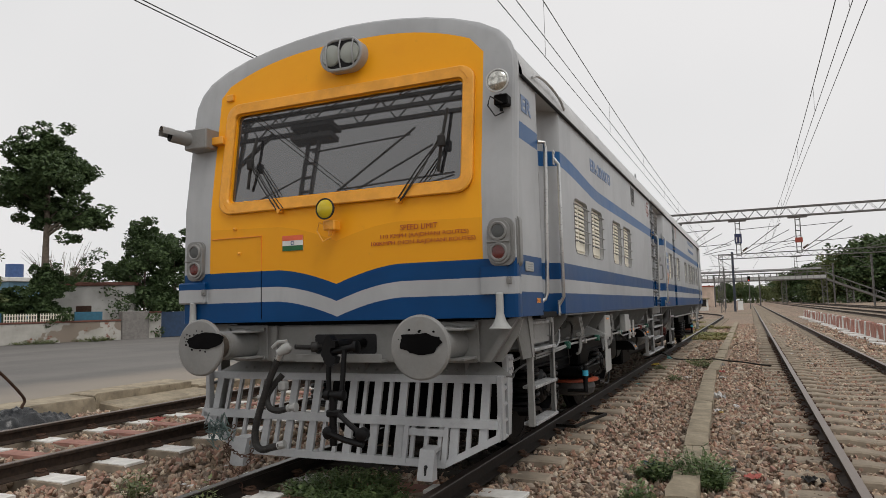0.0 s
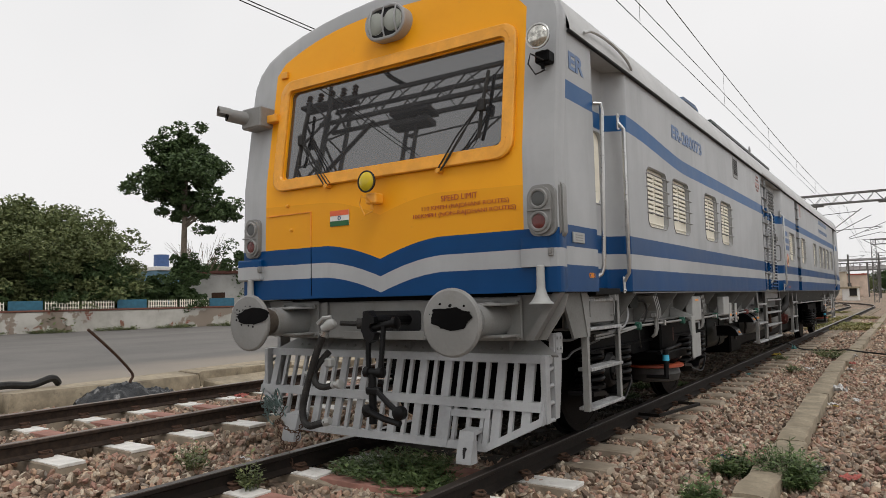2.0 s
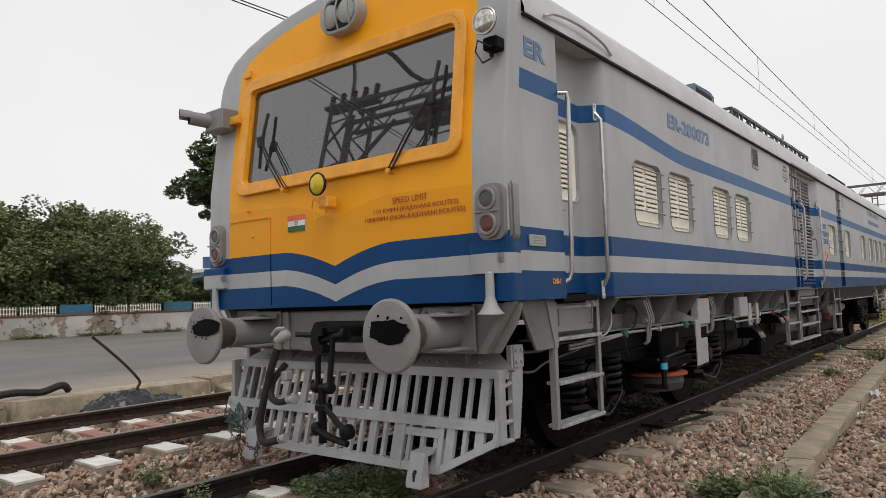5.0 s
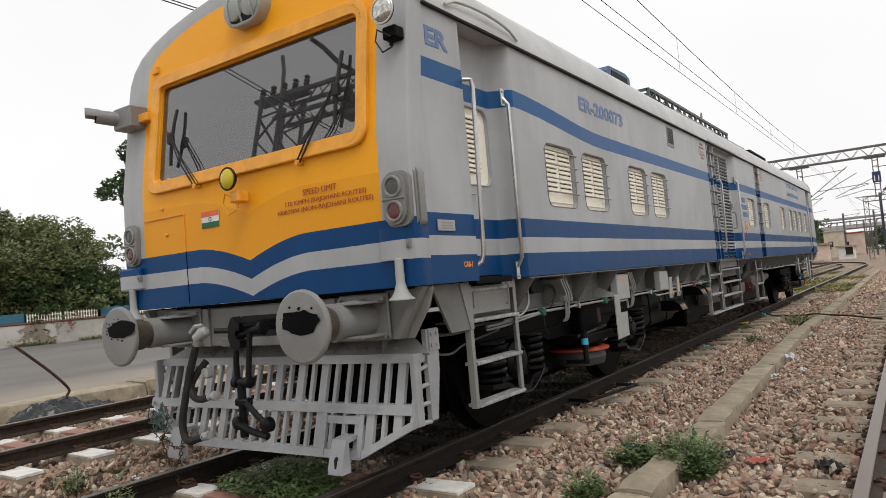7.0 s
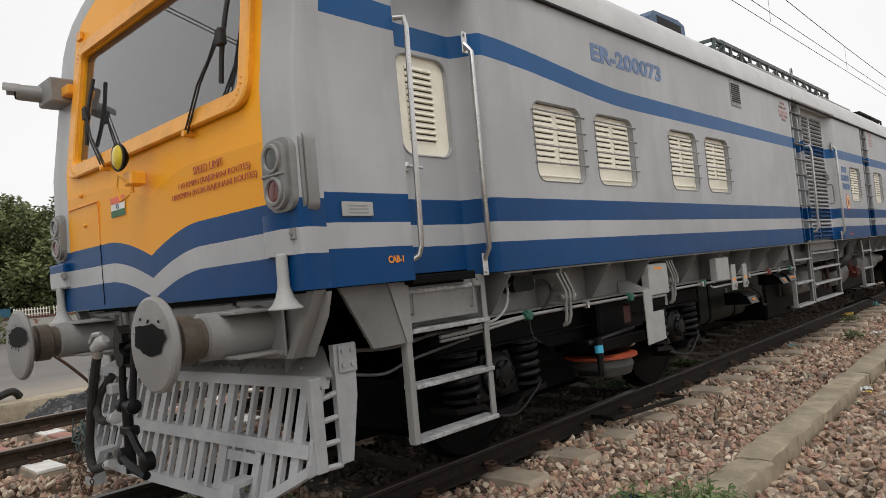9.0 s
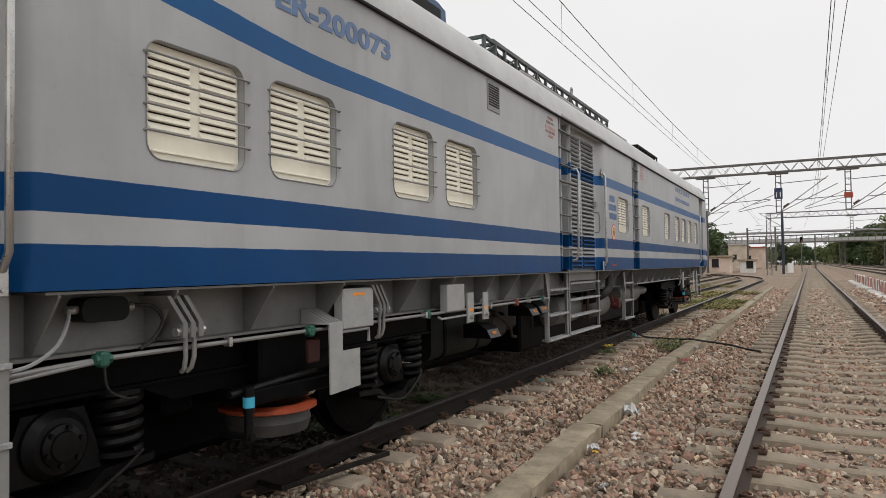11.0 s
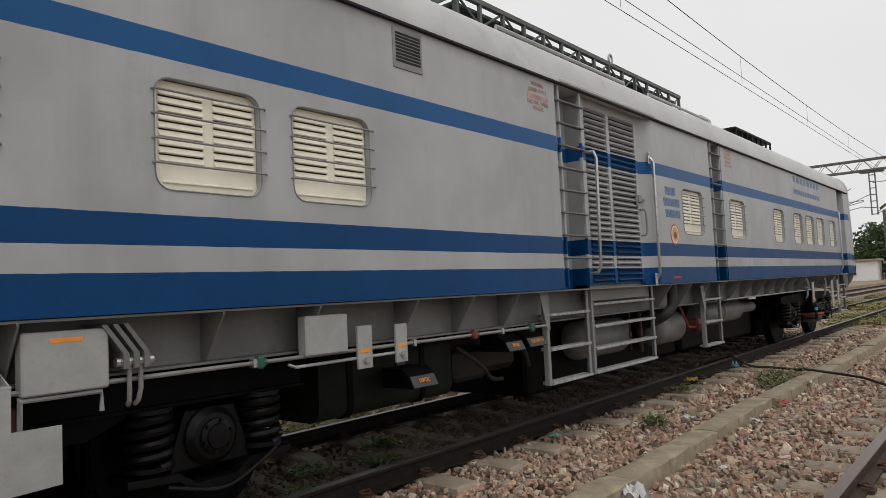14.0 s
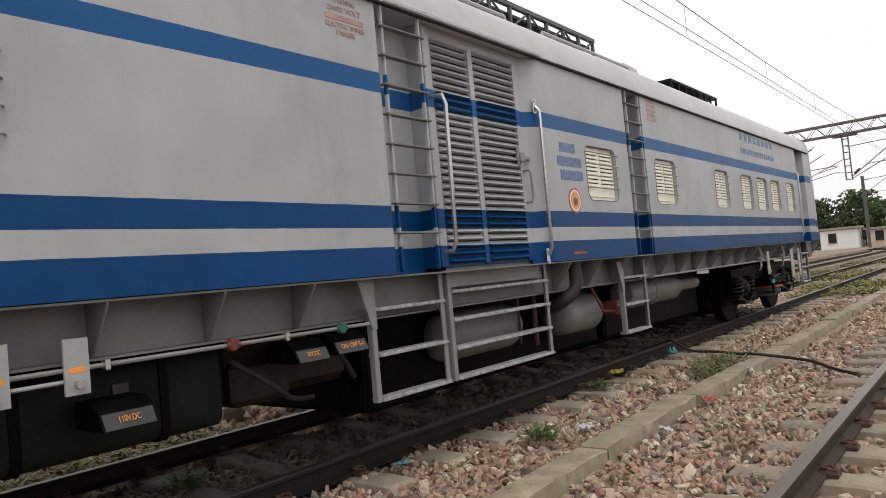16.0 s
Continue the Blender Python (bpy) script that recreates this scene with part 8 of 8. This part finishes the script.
# loose rail frame beside the sleepers
lf = thing("iron_frame", "dark oily iron bar frame lying beside the rail", "frame", at=(1.20, 3.92, -0.10))
lf.rotation_euler = (0, 0, -0.167)
part("bar", M().box(-0.01, 0.02, -0.50, 0.50, 0.0, 0.035, 0.004), P_OILIRON, lf)
part("bar", M().box(-0.25, 0.02, -0.53, -0.50, 0.0, 0.035, 0.004), P_OILIRON, lf)
part("bar", M().box(-0.25, 0.02, 0.50, 0.53, 0.0, 0.035, 0.004), P_OILIRON, lf)


def scrap(name, at, size, mat, label, cat, seed, tall=0.5, angle=20):
    """A crumpled piece of litter."""
    m = M()
    n = 13
    for j in range(n):
        for i in range(n):
            u, v = i / (n - 1) * 2 - 1, j / (n - 1) * 2 - 1
            r = (1 + 0.30 * noise.noise(Vector((u * 2 + seed, v * 2, 0)))) * (1 - 0.22 * u * u * v * v)
            m.v.append((u * size * r, v * size * 0.7 * r, max(0.0, size * tall * (0.5 + noise.noise(Vector((u * 1.7, v * 1.7, seed * 3.1))) + 0.5 * noise.noise(Vector((u * 5, v * 5, seed)))))))
    m.f = [(j * n + i, j * n + i + 1, (j + 1) * n + i + 1, (j + 1) * n + i) for j in range(n - 1) for i in range(n - 1)]
    o = single(name, m, mat, label, cat, "litter on the ballast", angle=angle, at=at)
    o.rotation_euler = (0, 0, seed * 1.7)
    return o


L_WHITE, L_BLUE, L_RED = plain("white_litter", (0.58, 0.57, 0.56), 0.5, vary=0.15), plain("blue_litter", (0.018, 0.045, 0.085), 0.4, vary=0.4, scale=15), plain("red_litter", (0.36, 0.085, 0.065), 0.7, vary=0.3, scale=15)
L_SILVER, L_TEAL, L_YEL = plain("silver_foil", (0.30, 0.29, 0.27), 0.26, 0.85, vary=0.3, scale=12), plain("teal_litter", (0.10, 0.30, 0.30), 0.5), plain("yellow_litter", (0.60, 0.42, 0.05), 0.5)
scrap("foil_sheet", (2.86, -0.06, -0.18), 0.26, L_SILVER, "crumpled silver foil sheet on the ballast", "foil", 1, 0.30, 75)
scrap("plastic_bag", (2.565, 7.0, -0.17), 0.10, L_WHITE, "crumpled white plastic bag beside the edging", "plastic bag", 2, 0.9)
scrap("paper_scrap", (2.62, 5.45, -0.15), 0.07, L_WHITE, "scrap of white printed paper on the ballast", "paper", 3, 0.5)
scrap("blue_wrapper", (2.18, -0.27, -0.15), 0.085, L_BLUE, "crumpled blue wrapper beside the edging", "wrapper", 4, 0.5)
scrap("yellow_wrapper", (2.28, -0.22, -0.13), 0.04, L_YEL, "small yellow wrapper beside the edging", "wrapper", 5, 0.5)
scrap("blue_wrapper", (2.22, 1.66, -0.10), 0.07, L_BLUE, "pale blue wrapper in the weeds", "wrapper", 6, 0.6)
scrap("plastic_bag", (2.82, 1.78, -0.15), 0.10, L_SILVER, "crumpled clear plastic bag on the ballast", "plastic bag", 7, 0.5)
scrap("red_cloth", (3.04, 1.82, -0.175), 0.09, L_RED, "torn red cloth on the ballast", "cloth", 8, 0.25)
scrap("dark_cloth", (3.50, 1.76, -0.16), 0.10, P_RUBBER, "dark crumpled cloth beside the rail", "cloth", 18, 0.4)
scrap("red_cloth", (-3.75, 1.75, 0.05), 0.12, L_RED, "small red cloth between the rails", "cloth", 9, 0.4)
scrap("paper_scrap", (1.16, 8.3, -0.12), 0.07, L_TEAL, "flattened teal packet beside a sleeper", "packet", 10, 0.3)
scrap("paper_scrap", (1.90, 9.78, -0.14), 0.07, L_WHITE, "pale crumpled packet beside the edging", "packet", 11, 0.4)
scrap("red_cloth", (2.48, 11.11, -0.15), 0.08, L_RED, "small red wrapper on the ballast", "wrapper", 12, 0.5)
scrap("paper_scrap", (2.53, 9.9, -0.15), 0.06, L_WHITE, "white crumpled paper on the ballast", "paper", 13, 0.6)
rg = random.Random(77)
for i in range(26):
    y = rg.uniform(4, 26)
    scrap("paper_scrap", (rg.choice((rg.uniform(4.0, 5.3), rg.uniform(2.75, 3.6))), y, -0.155), rg.uniform(0.025, 0.05), rg.choice((L_WHITE, L_WHITE, L_SILVER)), "scrap of white paper between the rails", "paper", 20 + i, 0.4)
for i in range(16):
    scrap("paper_scrap", (rg.uniform(-2.6, -1.2), rg.uniform(-0.5, 7), -0.12), rg.uniform(0.016, 0.032), L_WHITE, "scrap of white paper on the ballast", "paper", 60 + i, 0.4)
scrap("plastic_bag", (2.42, 12.6, -0.15), 0.09, L_WHITE, "crumpled white plastic bag beside the edging", "plastic bag", 14, 0.7)
scrap("yellow_wrapper", (0.98, 12.3, -0.12), 0.09, L_YEL, "yellow wrapper beside the rail", "wrapper", 15, 0.6)
scrap("yellow_wrapper", (2.66, 5.36, -0.15), 0.035, L_YEL, "small yellow wrapper beside the edging", "wrapper", 16, 0.5)
scrap("plastic_cup", (1.15, 13.7, -0.08), 0.08, L_TEAL, "crumpled green bottle beside the rail", "bottle", 99, 1.0)
single("paper_cup", M().turned((0, 0, 0), (0.3, 1, 0.1), [(0, 0.025), (0.002, 0.025), (0.07, 0.034), (0.074, 0.036)], 12), L_WHITE, "small paper cup lying on the ballast", "cup", at=(2.72, 0.02, -0.14))


# ---- weeds ----
def weed(name, label, at, rad, hgt, n, seed, mat=None, size=0.028):
    """A low leafy weed: thin stems with small paired leaves."""
    rng = random.Random(seed)
    w = thing(name, label, "weed", "weeds in the ballast", at=at)
    st, lf_ = M(), M()
    vs, fs = [], []
    for _ in range(n):
        a, q = rng.uniform(0, 6.28), rad * math.sqrt(rng.random())
        p0 = Vector((math.cos(a) * q * 0.75, math.sin(a) * q * 0.75, 0))
        h = hgt * rng.uniform(0.4, 1.0) * (1.15 - 0.6 * q / rad)
        p1 = p0 + Vector((math.cos(a) * q * 0.4 + rng.uniform(-0.04, 0.04), math.sin(a) * q * 0.4 + rng.uniform(-0.04, 0.04), h))
        st.cyl(p0, p1, 0.0025, 0.0012, 4, cap=False)
        for k in range(9):
            t = 0.25 + 0.75 * k / 8
            c = p0.lerp(p1, t)
            b = rng.uniform(0, 6.28)
            d = Vector((math.cos(b), math.sin(b), rng.uniform(-0.1, 0.6))).normalized()
            e = d.cross(Vector((0, 0, 1))).normalized()
            s = size * rng.uniform(0.6, 1.3)
            i0 = len(vs)
            vs += [c, c + d * s * 0.9 + e * s * 0.42, c + d * s * 1.9, c + d * s * 0.9 - e * s * 0.42]
            fs.append((i0, i0 + 1, i0 + 2, i0 + 3))
    lf_.v, lf_.f = [tuple(p) for p in vs], fs
    tagged(part("foliage_stalk", st, mat or P_WEED, w), kind="stuff")
    tagged(part("leaves", lf_, mat or P_WEED, w, smooth=False), kind="stuff")


weed("weed_patch", "leafy green weed patch between the rails", (-0.15, 0.30, -0.20), 0.48, 0.20, 330, 1)
weed("weed_patch", "leafy green weed patch between the rails", (0.30, 0.05, -0.20), 0.28, 0.15, 120, 11)
weed("weed_clump", "green weed clump at the concrete edging", (2.62, 1.62, -0.20), 0.24, 0.32, 150, 2)
weed("weed_clump", "green weed clump at the concrete edging", (2.70, 1.40, -0.20), 0.16, 0.24, 70, 3)
weed("weed_clump", "green weed clump at the concrete edging", (2.27, 1.55, -0.20), 0.18, 0.24, 80, 4)
weed("weed_clump", "small green weed in the ballast", (2.24, 0.62, -0.18), 0.12, 0.20, 46, 5)
weed("weed_clump", "small green weed at the concrete edging", (2.52, -0.34, -0.14), 0.11, 0.18, 30, 6)
weed("weed_clump", "sparse dry weed beside the rail", (-1.55, -0.6, -0.12), 0.12, 0.24, 28, 7, P_LEAF2)
weed("weed_clump", "sparse green weed beside the rail", (-0.72, -0.72, -0.15), 0.10, 0.26, 22, 8, P_LEAF2)
weed("weed_clump", "low green weed in the ballast", (1.66, 9.4, -0.16), 0.14, 0.12, 28, 9)
weed("weed_clump", "low green weed in the ballast", (2.0, 12.6, -0.16), 0.26, 0.12, 55, 10, P_LEAF2)
weed("weed_clump", "low green weed in the ballast", (1.16, 11.5, -0.14), 0.14, 0.10, 26, 12, P_LEAF2)
weed("weed_clump", "low dry grass tuft in the ballast", (1.9, 13.4, -0.16), 0.4, 0.14, 70, 13, P_LEAF2)
weed("grass_patch", "patch of yellow-green grass past the railcar", (1.2, 25.5, -0.2), 1.2, 0.18, 420, 14, leaf_paint("dry_grass", (0.16, 0.15, 0.04), (0.28, 0.24, 0.08)), 0.05)
weed("grass_patch", "patch of yellow-green grass past the railcar", (0.9, 29, -0.2), 1.4, 0.18, 420, 15, leaf_paint("dry_grass_far", (0.14, 0.15, 0.04), (0.24, 0.23, 0.07)), 0.05)
for i, (gx, gy_) in enumerate(((-0.8, 34), (-2.4, 40), (0.6, 37), (-4.5, 52), (-1.5, 48))):
    weed("grass_patch", "patch of yellow-green grass past the railcar", (gx, gy_, -0.2), 1.5, 0.2, 300, 200 + i, bpy.data.materials["dry_grass"], 0.06)
for i in range(5):
    weed("weed_clump", "low green weed under the railcar", (rg.uniform(-0.5, 0.6), 5.2 + i * 0.55, -0.18), 0.2, 0.1, 50, 40 + i)
for i in range(7):
    weed("grass_patch", "yellow-green grass strip beyond the far rail", (-1.5 + 0.1 * (i % 2), 4.9 + i * 0.55, -0.15), 0.36, 0.12, 90, 130 + i, bpy.data.materials["dry_grass"], 0.035)
for i in range(9):
    weed("verge_grass", "tuft of dry verge grass along the wall", along(-20 + i * 3.0, -0.5), 1.0, 0.30, 110, 80 + i, P_LEAF2, 0.07)


# ---- ballast ----
def stones(name, label, areas, seed, mat=P_STONE):
    """Loose crushed stones as one mesh: knocked-about hulls with flat faces."""
    rs = np.random.RandomState(seed)
    g = (1 + 5 ** 0.5) / 2
    hull = np.array([(0, a, b * g) for a in (-1, 1) for b in (-1, 1)] + [(a, b * g, 0) for a in (-1, 1) for b in (-1, 1)] + [(b * g, 0, a) for a in (-1, 1) for b in (-1, 1)]) / 1.9
    gap = ((hull[:, None] - hull[None]) ** 2).sum(2) < 1.4
    tri = [(a, b, c) for a in range(12) for b in range(a + 1, 12) for c in range(b + 1, 12) if gap[a, b] and gap[b, c] and gap[a, c]]
    tri = np.array([t if np.dot(np.cross(hull[t[1]] - hull[t[0]], hull[t[2]] - hull[t[0]]), hull[t[0]]) > 0 else (t[0], t[2], t[1]) for t in tri])
    V, F, n = [], [], 0
    for x0, x1, y0, y1, z, dens, s0, s1, bump in areas:
        k = int((x1 - x0) * (y1 - y0) * dens)
        if k <= 0:
            continue
        c = np.stack([rs.uniform(x0, x1, k), rs.uniform(y0, y1, k), z + rs.uniform(-0.037, 0.012, k)], 1)
        c[:, 2] += bump * (np.sin(c[:, 0] * 3.1 + c[:, 1] * 1.3) + np.sin(c[:, 1] * 2.3 - c[:, 0])) * 0.5
        size = rs.uniform(s0, s1, k) * 0.5
        pts = hull[None] * rs.uniform(0.62, 1.30, (k, 12, 1)) + rs.uniform(-0.16, 0.16, (k, 12, 3))
        pts *= (size[:, None] * np.stack([rs.uniform(0.85, 1.55, k), rs.uniform(0.65, 1.1, k), rs.uniform(0.42, 0.85, k)], 1))[:, None, :]
        a = rs.normal(size=(k, 4))
        a /= np.linalg.norm(a, axis=1)[:, None]
        w, x, y, q = a.T
        R = np.stack([1 - 2 * (y * y + q * q), 2 * (x * y - w * q), 2 * (x * q + w * y), 2 * (x * y + w * q), 1 - 2 * (x * x + q * q), 2 * (y * q - w * x), 2 * (x * q - w * y), 2 * (y * q + w * x), 1 - 2 * (x * x + y * y)], 1).reshape(k, 3, 3)
        pts = np.einsum("kij,kvj->kvi", R, pts) + c[:, None, :]
        V.append(pts.reshape(-1, 3))
        F.append((tri[None] + (np.arange(k) * 12)[:, None, None] + n).reshape(-1, 3))
        n += k * 12
    V, F = np.concatenate(V), np.concatenate(F)
    me = bpy.data.meshes.new(name)
    me.vertices.add(len(V))
    me.vertices.foreach_set("co", V.ravel())
    me.loops.add(F.size)
    me.loops.foreach_set("vertex_index", F.ravel().astype(np.int32))
    me.polygons.add(len(F))
    me.polygons.foreach_set("loop_start", np.arange(0, F.size, 3, dtype=np.int32))
    me.update(calc_edges=True)
    me.validate()
    me.shade_flat()
    me.materials.append(mat)
    return tagged(new(name, me), label, "ballast", kind="stuff")


A = []
Z = -0.205
# own track, its shoulder and the strip up to the edging
A += [(0.90, 2.42, -3.6, 4, Z, 520, 0.035, 0.070, 0.012), (0.90, 2.35, 4, 10, Z, 430, 0.038, 0.075, 0.012), (0.90, 2.25, 10, 18, Z, 260, 0.045, 0.085, 0.012), (0.9, 2.1, 18, 40, Z, 70, 0.07, 0.12, 0.01)]
A += [(-0.82, 0.82, -3.6, 1.3, Z - 0.01, 480, 0.035, 0.070, 0.01), (-0.82, 0.82, 22.4, 34, Z, 70, 0.06, 0.11, 0.01)]
A += [(0.96, 1.10, 0.2, 4.6, Z + 0.035, 380, 0.035, 0.072, 0.012), (0.95, 1.10, 4.6, 9, Z + 0.03, 300, 0.038, 0.07, 0.012)]
A += [(2.65, 2.74, -3.6, 3, Z, 480, 0.035, 0.07, 0.012), (2.60, 2.74, 3, 5.5, Z, 480, 0.035, 0.07, 0.012), (2.52, 2.64, 5.5, 8, Z, 440, 0.035, 0.07, 0.012), (2.43, 2.64, 8, 10.5, Z, 400, 0.038, 0.072, 0.012), (2.37, 2.64, 10.5, 13, Z, 360, 0.038, 0.072, 0.012), (3.15, 3.70, -1, 12, Z + 0.035, 240, 0.035, 0.072, 0.012)]
# left of the railcar
A += [(-2.72, -2.0, -2.8, 3.5, Z + 0.11, 430, 0.040, 0.075, 0.01), (-2.0, -0.92, -2.8, 3.5, Z + 0.045, 430, 0.040, 0.075, 0.012), (-2.72, -0.92, 3.5, 9, Z + 0.06, 150, 0.05, 0.10, 0.02), (-2.72, -0.92, 9, 30, Z + 0.05, 45, 0.08, 0.14, 0.02), (-4.46, -2.86, -2.5, 8, Z + 0.125, 260, 0.05, 0.09, 0.01), (-7.0, -4.62, -2, 10, Z + 0.02, 200, 0.05, 0.10, 0.01)]
# between the edging and the next track, and inside it
A += [(2.72, 3.72, -3.6, 5, Z - 0.01, 500, 0.035, 0.072, 0.012), (2.62, 3.68, 5, 12, Z - 0.01, 400, 0.038, 0.075, 0.012), (2.5, 3.6, 12, 20, Z - 0.01, 220, 0.045, 0.085, 0.012), (2.2, 3.4, 20, 45, Z, 60, 0.07, 0.12, 0.01)]
A += [(3.82, 5.45, 0, 9, Z - 0.015, 330, 0.04, 0.072, 0.006), (3.75, 5.4, 9, 20, Z - 0.015, 190, 0.045, 0.085, 0.006), (3.6, 5.2, 20, 45, Z - 0.01, 55, 0.07, 0.12, 0.006), (5.6, 7.2, 4, 16, Z, 120, 0.05, 0.09, 0.02), (5.4, 7.2, 16, 45, Z, 40, 0.08, 0.14, 0.02)]
A = [(a, b, c, d, z, n * 1.12, s0 * 0.95, s1 * 1.08, q) for a, b, c, d, z, n, s0, s1, q in A]
stones("ballast", "loose pink, buff and grey crushed stone ballast", A, 5)
# stones below the railcar carry its shade in their colour
stones("shaded_ballast", "ballast darkened for the shade between the rails under the railcar", [(-0.82, 0.82, 1.3, 12, Z - 0.005, 300, 0.045, 0.09, 0.01), (-0.82, 0.82, 12, 22.4, Z, 110, 0.06, 0.11, 0.01), (0.93, 1.06, 1.3, 20, Z + 0.01, 240, 0.03, 0.06, 0.01)], 6, P_SHADESTONE)
